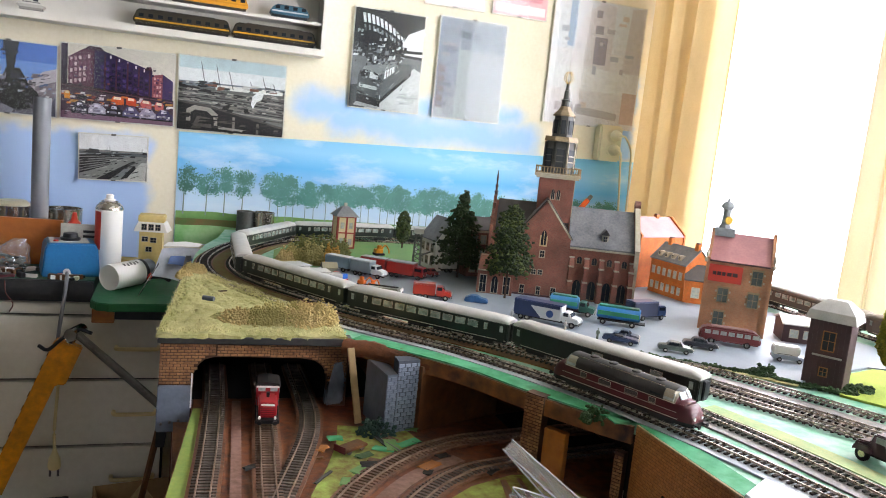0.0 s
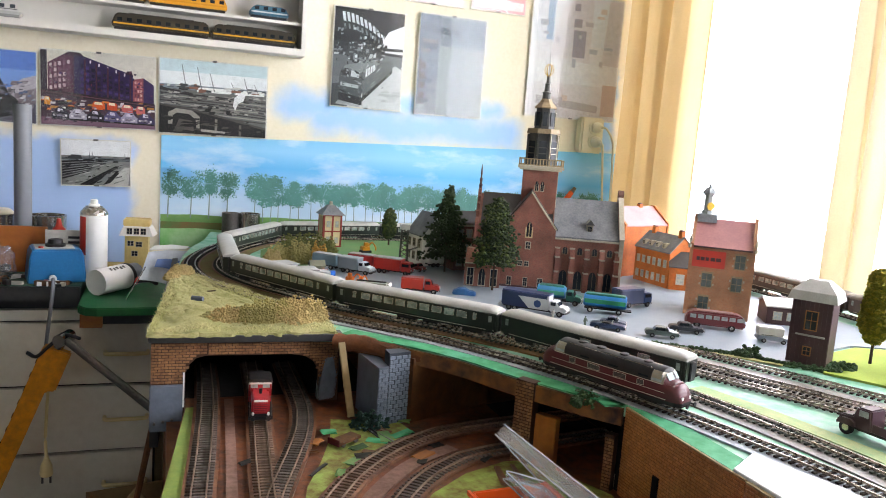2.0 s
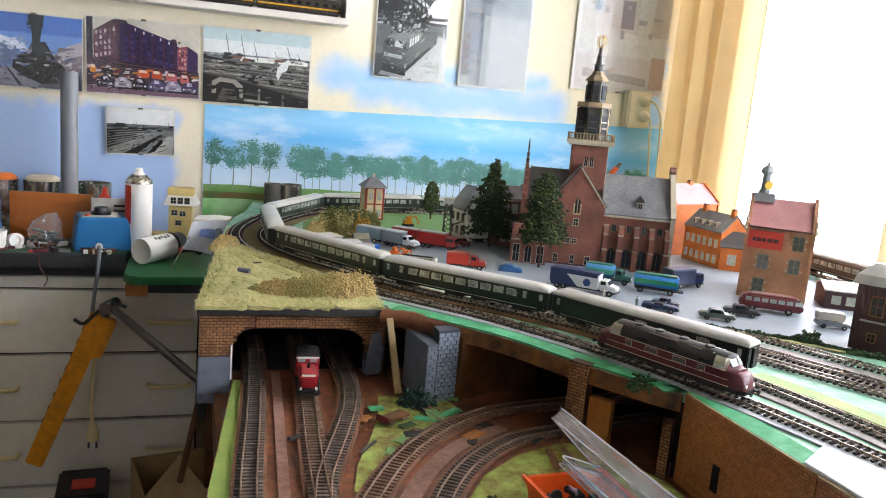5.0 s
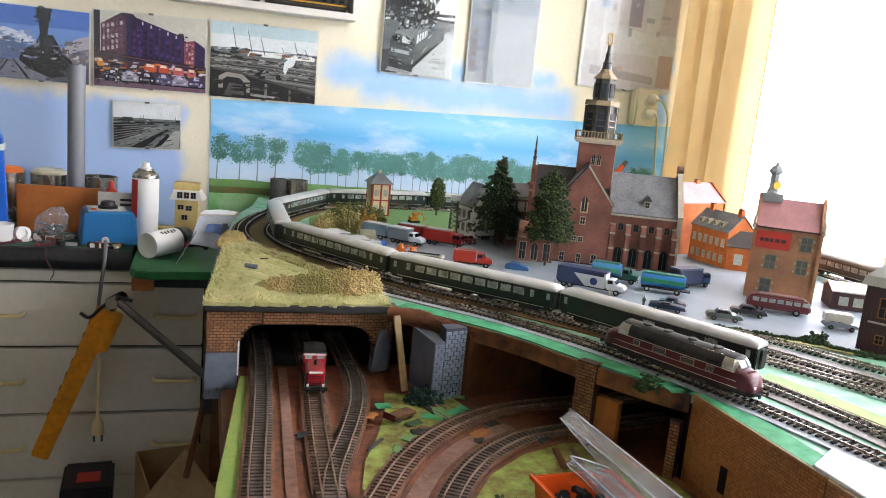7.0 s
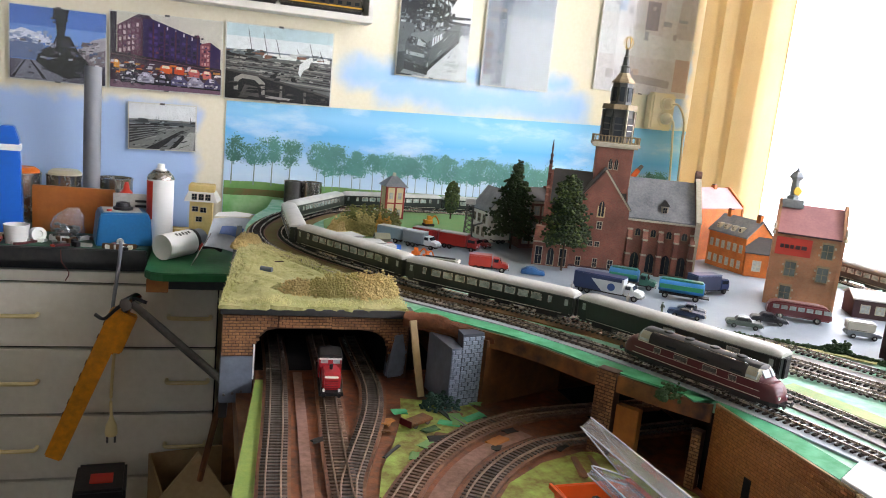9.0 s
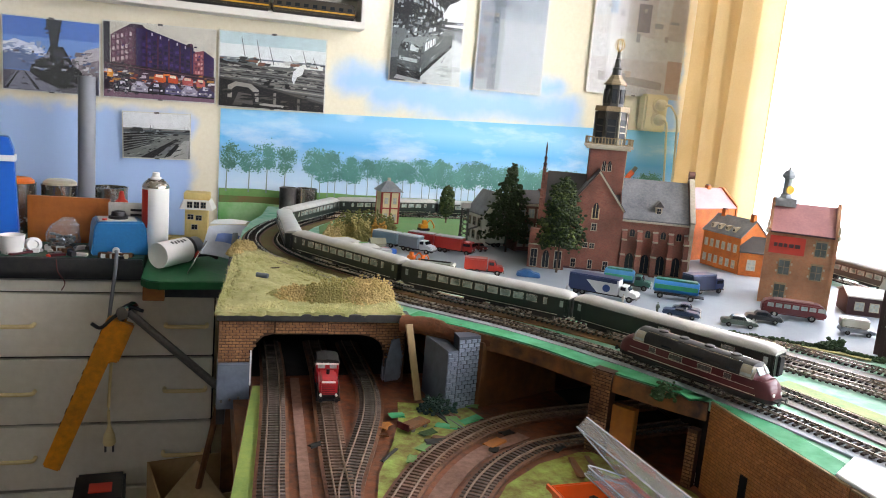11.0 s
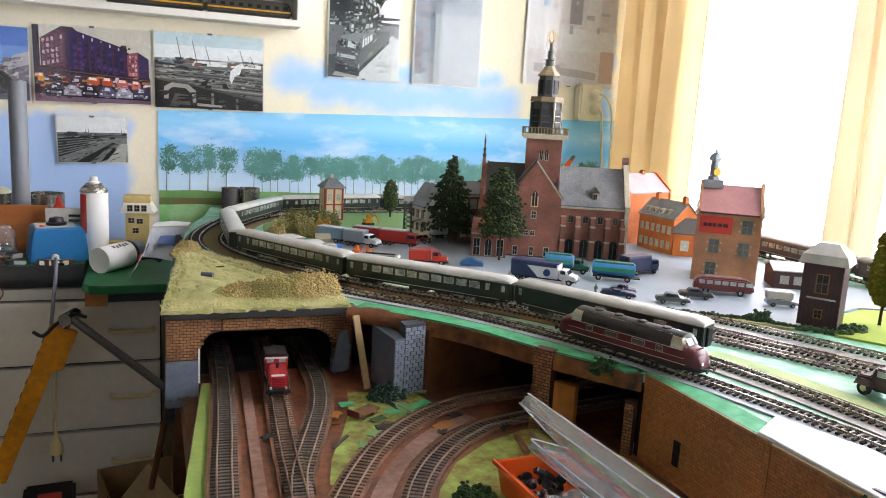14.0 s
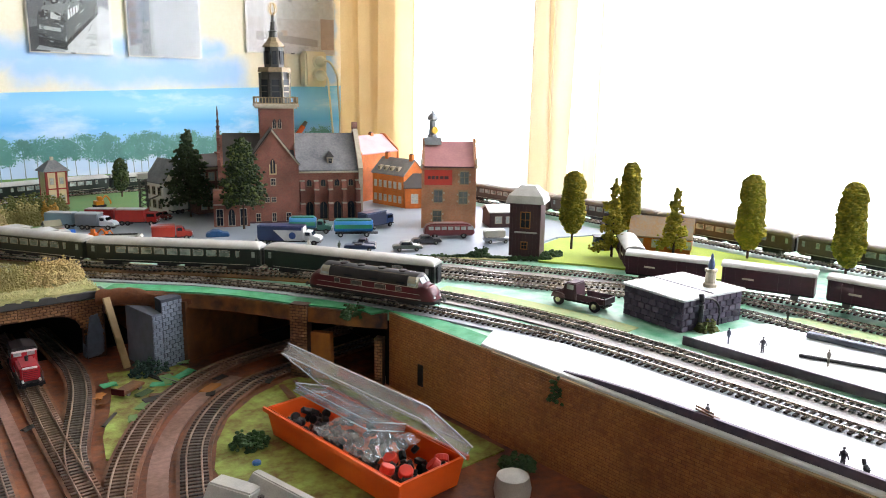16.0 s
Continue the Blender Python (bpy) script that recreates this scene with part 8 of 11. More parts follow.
tagged(bpy.data.objects["side_wall_panel"], "brown side wall of the side tunnel", "tunnel wall", kind="structure")

# litter on the lower board
rnd = random.Random(21)
for i in range(34):
    x, y = rnd.uniform(0.13, 0.31), rnd.uniform(0.86, 1.12)
    if not (0.55 * (y - 0.85) + 0.09 < x - 0.03 < 0.95 * (y - 0.82) + 0.14):
        continue
    if y < 0.905 + 0.75 * (x - 0.135):
        continue
    mt = rnd.choice(("wood_dark", "green_scatter", "rust_bed", "coach_under", "meadow", "mint_bright"))
    L, W = rnd.uniform(0.008, 0.024), rnd.uniform(0.003, 0.009)
    bm = bmesh.new()
    box(bm, -L, L, -W, W, 0, 0.0014, Matrix.Rotation(rnd.uniform(-0.12, 0.12), 4, "X"))
    bmesh.ops.subdivide_edges(bm, edges=bm.edges, cuts=1)
    for v_ in bm.verts:
        v_.co += Vector((rnd.uniform(-1, 1), rnd.uniform(-1, 1), rnd.uniform(0, 0.7))) * 0.0022
    o = part("scrap_piece", bm, M[mt])
    o.matrix_world = at(x, y, rnd.uniform(0, 180), LOW + 0.003)
    tagged(o, {"wood_dark": "small scrap of brown bark on the lower board", "green_scatter": "small scrap of green turf on the lower board", "rust_bed": "small rusty card scrap on the lower board", "coach_under": "small black scrap on the lower board", "meadow": "small green mat scrap on the lower board", "mint_bright": "small bright green card scrap"}[mt], "scrap", "scraps on the lower board")
for x, y, deg, L, W, mt, lab in ((0.155, 0.970, 51, 0.020, 0.0022, "bench_black", "thin black stick lying on the green scatter"), (0.192, 1.088, 10, 0.010, 0.007, "mint_bright", "bright green scrap lying beside the bush"),
                               (0.250, 1.045, -20, 0.014, 0.006, "mint_bright", "bright green scrap lying on the scatter"), (0.256, 1.060, -76, 0.030, 0.0022, "coach_under", "dark rail offcut lying beside the bush"), (0.263, 1.058, -70, 0.026, 0.0018, "grey_metal", "grey rail offcut lying beside the bush"),
                               (0.326, 1.017, 15, 0.010, 0.005, "coach_under", "small black scrap between the curved tracks"), (0.289, 0.970, 60, 0.007, 0.005, "coach_under", "small black scrap beside the curved track"), (0.298, 0.990, 35, 0.016, 0.008, "wood_mid", "orange bark scrap between the curved tracks"),
                               (0.375, 0.964, 40, 0.011, 0.006, "coach_under", "black scrap at the inner curve"), (0.375, 0.912, 78, 0.026, 0.004, "wood_dark", "brown wooden strip lying by the inner curve"), (0.398, 0.912, 80, 0.028, 0.003, "wood_dark", "thin brown strip lying by the inner curve"),
                               (0.073, 1.007, 20, 0.009, 0.005, "coach_under", "small black scrap between the straight tracks"), (0.160, 1.027, 0, 0.006, 0.004, "wood_dark", "small brown scrap at the board's turnout"), (0.168, 1.054, 60, 0.010, 0.006, "wood_mid", "orange bark scrap beside the turnout"),
                               (0.220, 1.028, 25, 0.012, 0.006, "hedge", "dark green turf scrap on the scatter"), (0.205, 0.985, 40, 0.012, 0.008, "meadow", "green mat scrap on the scatter"), (0.232, 1.010, -35, 0.010, 0.006, "wood_dark", "brown bark scrap on the scatter"), (0.180, 0.955, 70, 0.010, 0.005, "meadow", "green mat scrap near the curve")):
    bm = bmesh.new()
    box(bm, -L, L, -W, W, 0, 0.0016)
    bmesh.ops.subdivide_edges(bm, edges=bm.edges, cuts=1)
    for v_ in bm.verts:
        v_.co += Vector((rnd.uniform(-1, 1) * min(0.0022, W * 0.5), rnd.uniform(-1, 1) * min(0.0022, W * 0.5), rnd.uniform(0, 1) * 0.0016))
    o = part("scrap_piece", bm, M[mt])
    o.matrix_world = at(x, y, deg, LOW + 0.0024)
    tagged(o, lab, "scrap", "scraps on the lower board")
ty = thing("tipped_wagon", at(0.205, 1.045, 35, LOW + 0.004), "small brown flat wagon lying on the scatter", "wagon")
bx("bed", M["wood_dark"], ty, -0.022, 0.022, -0.010, 0.010, 0.004, 0.008, bev=0.0008)
bx("end_board", M["maroon"], ty, -0.0235, -0.022, -0.010, 0.010, 0.004, 0.013)
for x in (-0.012, 0.012):
    wheelset(ty, x, 0.004)

# orange sorting box with clear lid
SB = Matrix.Translation((0.291, 0.811, LOW + 0.0025)) @ Matrix.Rotation(radians(-87), 4, "Z")
so = thing("sorting_box", SB, "open orange plastic box full of black parts, clear lid raised", "storage box")
L, Wd, Hb = 0.250, 0.092, 0.036
bm = bmesh.new()
outer0 = [(0.006, 0.005), (L - 0.006, 0.005), (L - 0.006, Wd - 0.005), (0.006, Wd - 0.005)]
outer1 = [(0, 0), (L, 0), (L, Wd), (0, Wd)]
inner1 = [(0.003, 0.003), (L - 0.003, 0.003), (L - 0.003, Wd - 0.003), (0.003, Wd - 0.003)]
inner0 = [(0.0085, 0.0075), (L - 0.0085, 0.0075), (L - 0.0085, Wd - 0.0075), (0.0085, Wd - 0.0075)]
rg = [[bm.verts.new((x, y, z)) for x, y in p] for p, z in ((outer0, 0), (outer1, Hb), (inner1, Hb), (inner0, 0.003))]
bm.faces.new(rg[0][::-1])
bm.faces.new(rg[3])
for a, b in zip(rg, rg[1:]):
    for i in range(4):
        bm.faces.new((a[i], a[(i + 1) % 4], b[(i + 1) % 4], b[i]))
soften(bm, 0.0012, 2)
part("tray", bm, M["orange_plastic"], so)
bm = bmesh.new()
prism(bm, [(-0.003, -0.003), (L + 0.003, -0.003), (L + 0.003, 0.0), (-0.003, 0.0)], Hb - 0.005, Hb)
prism(bm, [(-0.003, Wd), (L + 0.003, Wd), (L + 0.003, Wd + 0.003), (-0.003, Wd + 0.003)], Hb - 0.005, Hb)
part("rim", bm, M["orange_plastic"], so)
rnd = random.Random(31)
for i in range(120):
    x, y = rnd.uniform(0.014, L - 0.016), rnd.uniform(0.013, Wd - 0.014)
    bm = bmesh.new()
    if i % 3:
        tube(bm, (0, -0.003, 0), (0, 0.003, 0), rnd.uniform(0.004, 0.0062), seg=12)
    else:
        box(bm, -0.007, 0.007, -0.0035, 0.0035, -0.003, 0.003)
    soften(bm, 0.0006, 1)
    o = part("spare_part", bm, rnd.choice((M["black"], M["black"], M["black"], M["coach_under"], M["loco_grey"])))
    o.matrix_world = SB @ Matrix.Translation((x, y, 0.010 + 0.012 * rnd.random() + 0.004)) @ Euler((rnd.uniform(-1, 1), rnd.uniform(-1, 1), rnd.uniform(0, 6))).to_matrix().to_4x4()
    tagged(o, "small black model part in the orange box", "model part", "spare parts in the orange box")
for x, y in ((0.205, 0.020), (0.222, 0.032), (0.232, 0.066), (0.228, 0.078), (0.190, 0.040)):
    bm = bmesh.new()
    tube(bm, (0, 0, 0), (0, 0, 0.008), 0.0085, 0.0078, seg=16)
    soften(bm, 0.0008, 1)
    o = part("red_button", bm, M["red_plastic"])
    o.matrix_world = SB @ Matrix.Translation((x, y, 0.024)) @ Euler((rnd.uniform(-0.8, 0.8), rnd.uniform(-0.8, 0.8), 0)).to_matrix().to_4x4()
    tagged(o, "round red button among the black parts", "button", "red buttons in the orange box")
# crumpled clear bag
bm = bmesh.new()
n1, n2 = 30, 18
gr = [[bm.verts.new((0.085 + 0.105 * i / n1, 0.008 + 0.074 * j / n2, Hb - 0.004 + 0.009 * noise.noise((i * 0.33, j * 0.4, 3)) + 0.007 * abs(noise.noise((i * 0.9 + j * 0.5, j * 0.25, 7))) + 0.014 * math.sin(math.pi * i / n1) * math.sin(math.pi * j / n2))) for j in range(n2 + 1)] for i in range(n1 + 1)]
for i in range(n1):
    for j in range(n2):
        bm.faces.new((gr[i][j], gr[i + 1][j], gr[i + 1][j + 1], gr[i][j + 1]))
o = part("plastic_bag", bm, M["bag"], fix=True)
o.matrix_world = SB
tagged(o, "crumpled clear plastic bag lying in the box", "plastic bag")
lidm = Matrix.Translation((0, Wd + 0.001, Hb)) @ Matrix.Rotation(radians(-45), 4, "X")
bm = bmesh.new()
# hinged lid: shallow tray of clear plastic standing up along the long side
prism(bm, [(-0.002, -Wd), (L + 0.002, -Wd), (L + 0.002, 0.0), (-0.002, 0.0)], 0.010, 0.0114, lidm)
lid = part("lid", bm, M["clear"], so, "clear plastic lid standing half open")
for x0, x1, y0, y1 in ((-0.002, L + 0.002, -0.0015, 0.0), (-0.002, L + 0.002, -Wd, -Wd + 0.0015), (-0.002, -0.0005, -Wd + 0.0015, -0.0015), (L + 0.0005, L + 0.002, -Wd + 0.0015, -0.0015), (L * 0.5, L * 0.5 + 0.0012, -Wd + 0.002, -0.002)):
    bm = bmesh.new()
    box(bm, x0, x1, y0, y1, -0.0040, 0.0099, lidm)
    part("lid_rim", bm, M["clear"], lid)
# pale tubes along the lid edges stand in for glints of window light
bm = bmesh.new()
for q0, q1 in (((-0.002, -Wd), (L + 0.002, -Wd)), ((-0.002, 0.0), (L + 0.002, 0.0)), ((-0.002, -Wd), (-0.002, 0.0)), ((L + 0.002, -Wd), (L + 0.002, 0.0))):
    for z in (0.0105, -0.0040):
        tube(bm, lidm @ Vector((*q0, z)), lidm @ Vector((*q1, z)), 0.0009, seg=6)
part("lid_edge", bm, M["clear_edge"], lid, "pale line along the lid edge for its window glint")
tr_ = thing("clear_tray", SB @ Matrix.Translation((0.012, 0.030, Hb + 0.022)) @ Matrix.Rotation(radians(-20), 4, "X"), "clear plastic inner tray leaning in the orange box", "plastic tray")
bm = bmesh.new()
prism(bm, [(0.008, 0), (0.142, 0), (0.150, 0.008), (0.150, 0.056), (0, 0.056), (0, 0.008)], 0, 0.001)
tp = part("panel", bm, M["clear"], tr_)
for x0, x1, y0, y1 in ((0.008, 0.142, -0.0012, 0), (-0.0012, 0, 0.008, 0.056), (0.150, 0.1512, 0.008, 0.056), (0, 0.150, 0.056, 0.0572), (0.090, 0.0908, 0.001, 0.055)):
    bx("rim", M["clear"], tr_, x0, x1, y0, y1, -0.004, 0.005)
bm = bmesh.new()
for z in (-0.004, 0.005):
    wire(bm, [(0.008, 0, z), (0.142, 0, z), (0.150, 0.008, z), (0.150, 0.056, z)], 0.0008, 6)
    wire(bm, [(0.008, 0, z), (0, 0.008, z), (0, 0.056, z)], 0.0008, 6)
part("tray_edge", bm, M["clear_edge"], tr_)
for x in (0.07, 0.20):
    bx("hinge", M["clear"], so, x, x + 0.02, Wd - 0.001, Wd + 0.004, Hb - 0.004, Hb + 0.003, bev=0.0006)

# ---- painted landscape sheet on the back wall ----
PX0, PX1, PZ0 = -0.041, 1.452, 0.985
top_at = lambda x: 1.303 + 0.042 * (x - PX0) / (PX1 - PX0)


def sky_sheet_mat():
    m = bpy.data.materials.new("printed_sky_and_grass")
    m.use_nodes = True
    nt = m.node_tree
    b = nt.nodes["Principled BSDF"]
    b.inputs["Roughness"].default_value = 0.55
    tc = nt.nodes.new("ShaderNodeTexCoord")
    sp = nt.nodes.new("ShaderNodeSeparateXYZ")
    nt.links.new(tc.outputs["Object"], sp.inputs[0])
    mr = nt.nodes.new("ShaderNodeMapRange")
    mr.inputs["From Min"].default_value, mr.inputs["From Max"].default_value = 1.06, 1.33
    nt.links.new(sp.outputs["Z"], mr.inputs["Value"])
    ramp = nt.nodes.new("ShaderNodeValToRGB")
    e = ramp.color_ramp.elements
    e[0].position, e[0].color = 0.0, srgb("#c6dcf0")
    e[1].position, e[1].color = 1.0, srgb("#74bce6")
    for p, c in ((0.28, "#bcd8f0"), (0.45, "#8cc4ee"), (0.62, "#62b4ea"), (0.80, "#8cc8ee")):
        k = e.new(p)
        k.color = srgb(c)
    nt.links.new(mr.outputs["Result"], ramp.inputs["Fac"])
    mp = nt.nodes.new("ShaderNodeMapping")
    mp.inputs["Scale"].default_value = (3.2, 1, 9.0)
    nt.links.new(tc.outputs["Object"], mp.inputs["Vector"])
    n = nt.nodes.new("ShaderNodeTexNoise")
    n.inputs["Scale"].default_value, n.inputs["Detail"].default_value, n.inputs["Roughness"].default_value = 1.6, 6, 0.55
    nt.links.new(mp.outputs["Vector"], n.inputs["Vector"])
    cl = nt.nodes.new("ShaderNodeMapRange")
    cl.inputs["From Min"].default_value, cl.inputs["From Max"].default_value = 0.50, 0.74
    cl.inputs["To Max"].default_value = 0.8
    nt.links.new(n.outputs["Fac"], cl.inputs["Value"])
    mx = nt.nodes.new("ShaderNodeMix")
    mx.data_type = "RGBA"
    nt.links.new(cl.outputs["Result"], mx.inputs["Factor"])
    nt.links.new(ramp.outputs["Color"], mx.inputs["A"])
    mx.inputs["B"].default_value = srgb("#dfeaf4")
    nt.links.new(mx.outputs["Result"], b.inputs["Base Color"])
    return m


po = tagged(new("landscape_poster"), "printed landscape sheet, blue sky over trees and meadow", "poster")
bm = bmesh.new()
N = 30
rows = []
for i in range(N + 1):
    x = PX0 + (PX1 - PX0) * i / N
    rows.append([Vector((x, Y1 - 0.0015, PZ0)), Vector((x, Y1 - 0.003, PZ0)), Vector((x, Y1 - 0.003, top_at(x))), Vector((x, Y1 - 0.0015, top_at(x)))])
loft(bm, rows)
part("sky_print", bm, sky_sheet_mat(), po)
M["print_grass"] = mat("printed_meadow_green", "#5f8f4a", 0.6, second="#7aa35c", grain=34, stains=12, bump=0.02)
M["print_grass_dark"] = mat("printed_dark_grass", "#4f7a3c", 0.6, second="#7d6238", grain=26, stains=7, bump=0.02)
M["print_grass_light"] = mat("printed_light_grass", "#6cba62", 0.6, second="#a9d49a", grain=30, stains=10, bump=0.02)
M["print_leaf"] = mat("printed_tree_leaf", "#528378", 0.6, second="#437467", grain=60, stains=14, bump=0.02, vary=0.25)
M["print_leaf_pale"] = mat("printed_far_tree_leaf", "#5f958c", 0.6, second="#508880", grain=60, stains=14, bump=0.02, vary=0.2)
M["print_trunk"] = mat("printed_trunk", "#7f9690", 0.6, grain=60, amount=0.2, bump=0.02)
for z0, z1, mt, k in ((1.035, 1.075, "print_grass_dark", 0.0004), (0.987, 1.040, "print_grass_light", 0.0008), (1.060, 1.080, "print_grass", 0.0006)):
    bm = bmesh.new()
    rows = []
    for i in range(61):
        x = PX0 + 0.002 + (PX1 - PX0 - 0.004) * i / 60
        zt = z1 + 0.004 * noise.noise((x * 9, z1, 0)) - 0.006 * max(0, (x - 0.2)) * 0.5
        rows.append([Vector((x, Y1 - 0.003, z0)), Vector((x, Y1 - 0.003 - k, z0)), Vector((x, Y1 - 0.003 - k, zt)), Vector((x, Y1 - 0.003, zt))])
    loft(bm, rows)
    part("grass_print", bm, M[mt], po)
rnd = random.Random(77)
tx = []
x = -0.02
while x < 1.40:
    tx.append((x, rnd.uniform(0.86, 1.08)))
    x += rnd.choice((0.050, 0.062, 0.078)) if x < 0.22 else rnd.choice((0.022, 0.026, 0.030, 0.036))
for i, (x, k) in enumerate(tx):
    far = x > 0.22
    zb = 1.076 - 0.004 * far
    hgt = (0.146 if not far else 0.126) * k
    v, f = [], []
    lean = rnd.uniform(-0.004, 0.004)
    w = 0.0019 if not far else 0.0013
    v += [(x - w, Y1 - 0.0038, zb - 0.004), (x + w, Y1 - 0.0038, zb - 0.004), (x + lean + w * 0.5, Y1 - 0.0038, zb + hgt * 0.7), (x + lean - w * 0.5, Y1 - 0.0038, zb + hgt * 0.7)]
    f.append((0, 1, 2, 3))
    mesh_part("tree_trunk_print", v, f, M["print_trunk"], po)
    v, f = [], []
    lobes = [(rnd.gauss(0, 0.013), rnd.uniform(0.44, 0.92), rnd.uniform(0.012, 0.021)) for _ in range(12)]
    for q in range(1000):
        lx, lz, lr = rnd.choice(lobes)
        cx, cz = x + lean + lx + rnd.gauss(0, lr * 0.5), zb + hgt * lz + rnd.gauss(0, lr * 0.42)
        if cz > zb + hgt * 1.02 or cz < zb + hgt * 0.34 or cx < PX0 + 0.004:
            continue
        s_ = rnd.uniform(0.0007, 0.0026)
        b = len(v)
        yy = Y1 - 0.0042 - 0.0000015 * q
        ph = rnd.random() * 6
        for t in range(6):
            q2 = s_ * rnd.uniform(0.6, 1.2)
            v.append((cx + q2 * math.cos(ph + t * 1.047), yy, cz + q2 * math.sin(ph + t * 1.047)))
        f.append(tuple(b + t for t in range(6)))
    mesh_part("tree_crown_print", v, f, M["print_leaf_pale" if far or rnd.random() < 0.4 else "print_leaf"], po)

# ---- framed pictures ----
INK = {}


def ink(h):
    if h not in INK:
        INK[h] = mat("photo_print", tuple(min(0.9, 1.25 * v_ ** 1.3) for v_ in srgb(h)), 0.5, grain=420, stains=90, amount=0.22, bump=0.0)
    return INK[h]


def picture(x0, x1, z0, z1, label, base, shapes, name="framed_picture", tilt=0.0, rim=0.003, rimcol="#d9d6cc"):
    """A clip-framed print: backing, print, flat printed areas, glass and clips. Shapes are in shares of the print."""
    W, H = x1 - x0, z1 - z0
    c = thing(name, Matrix.Translation((x0, Y1 - 0.003, z0)) @ Matrix.Rotation(radians(tilt), 4, "Y"), label, "picture", "pictures on the wall")
    bx("backing", ink(rimcol), c, 0, W, -0.006, 0, 0, H)
    bx("print", ink(base), c, rim, W - rim, -0.0066, -0.006, rim, H - rim)
    by = {}
    for i, (col, pts) in enumerate(shapes):
        bm = bmesh.new()
        y = -0.0067 - 0.00001 * i
        vs = [bm.verts.new((rim + (W - 2 * rim) * min(1, max(0, u)), y, rim + (H - 2 * rim) * min(1, max(0, v)))) for u, v in pts]
        bm.faces.new(vs)
        part("print_area", bm, ink(col), c)
    yg = -0.0080 - 0.00001 * len(shapes)
    g = bx("glass", M["glass"], c, 0, W, yg - 0.0012, yg, 0, H)
    g.visible_shadow = False
    for u, v in ((0.5, 0), (0.5, 1)):
        bx("clip", M["grey_metal"], c, W * u - 0.006, W * u + 0.006, yg - 0.0022, 0, H * v - (0.004 if v else -0.0), H * v + (0.001 if v else 0.004) - (0.0 if v else 0.001))
    return c


R = lambda a, b, c, d: [(a, c), (b, c), (b, d), (a, d)]
rnd = random.Random(3)
def stipple(sh, n, u0, u1, v0, v1, cols, su=0.02, sv=0.012, skew=0.0):
    """Small irregular printed marks over a stretch of a photograph."""
    for _ in range(n):
        u, w_ = rnd.uniform(u0, u1), rnd.uniform(v0, v1)
        a_, b_ = su * rnd.uniform(0.4, 1.6), sv * rnd.uniform(0.4, 1.6)
        sh.append((rnd.choice(cols), [(u - a_, w_ - b_ + skew * a_), (u + a_ * rnd.uniform(0.5, 1), w_ - b_ * rnd.uniform(0.4, 1) - skew * a_), (u + a_, w_ + b_ - skew * a_), (u - a_ * rnd.uniform(0.5, 1), w_ + b_ + skew * a_)]))


# old steam engine in a snowy valley
sh = [("#5f86c8", R(0, 1, 0.70, 1)), ("#7fa0d4", R(0, 1, 0.52, 0.74)), ("#d6d9e4", [(0, 0.62), (0.12, 0.70), (0.40, 0.60), (0.42, 0.52), (0, 0.50)]), ("#6f7fa2", [(0, 0.52), (0.16, 0.58), (0.34, 0.50), (0.34, 0.28), (0, 0.28)]),
      ("#b9b2b8", [(0.70, 0.45), (0.86, 0.62), (1, 0.68), (1, 0.2), (0.70, 0.2)]), ("#8a7f86", [(0.78, 0.40), (1, 0.50), (1, 0.12), (0.78, 0.12)]), ("#6f6c78", R(0, 1, 0, 0.27)), ("#8f8f9c", [(0, 0.02), (0.14, 0.27), (0.30, 0.27), (0.62, 0.0), (0.3, 0)])]
stipple(sh, 26, 0.0, 0.42, 0.50, 0.66, ("#e6e6ec", "#c3c8d6", "#9aa6c0"), 0.03, 0.016)
stipple(sh, 30, 0.72, 1.0, 0.15, 0.58, ("#a39aa0", "#c6c0c4", "#6d646c", "#857a80"), 0.03, 0.02)
stipple(sh, 26, 0.0, 0.6, 0.0, 0.24, ("#55525e", "#7d7b88", "#9c9aa6"), 0.03, 0.01)
sh += [("#3a3842", [(0.02, 0.02), (0.05, 0.02), (0.17, 0.27), (0.155, 0.27)]), ("#3a3842", [(0.34, 0.02), (0.38, 0.02), (0.22, 0.27), (0.205, 0.27)]),
       ("#15131a", [(0.27, 0.26), (0.40, 0.14), (0.60, 0.05), (0.80, 0.10), (0.82, 0.30), (0.72, 0.42), (0.66, 0.55), (0.62, 0.64), (0.48, 0.63), (0.44, 0.50), (0.30, 0.40)]),
       ("#26232c", [(0.49, 0.60), (0.56, 0.60), (0.58, 0.80), (0.61, 1.0), (0.44, 1.0), (0.47, 0.84)]), ("#3d3a46", [(0.50, 0.66), (0.55, 0.66), (0.56, 0.84), (0.59, 1.0), (0.51, 1.0)]), ("#9a98a6", [(0.42, 0.50), (0.48, 0.56), (0.48, 0.48), (0.43, 0.44)]), ("#4b4854", [(0.52, 0.48), (0.64, 0.50), (0.62, 0.58), (0.52, 0.60)])]
stipple(sh, 34, 0.34, 0.78, 0.12, 0.46, ("#3c3944", "#0b090d", "#6a6672", "#7a4a3c", "#242028", "#8d8a96"), 0.014, 0.012)
stipple(sh, 60, 0.30, 0.80, 0.10, 0.60, ("#2c2932", "#0e0c10", "#57535e", "#3a2a28", "#77737f"), 0.010, 0.010)
stipple(sh, 24, 0.44, 0.62, 0.62, 1.0, ("#3c3944", "#4f4c58", "#1c1a22"), 0.016, 0.02)
stipple(sh, 40, 0.0, 1.0, 0.30, 0.56, ("#8791ae", "#5f6c8e", "#a9adb8", "#6f6a74"), 0.02, 0.014)
picture(-0.582, -0.350, 1.307, 1.497, "colour photograph of a black steam engine before mountains", "#6f92cc", sh)
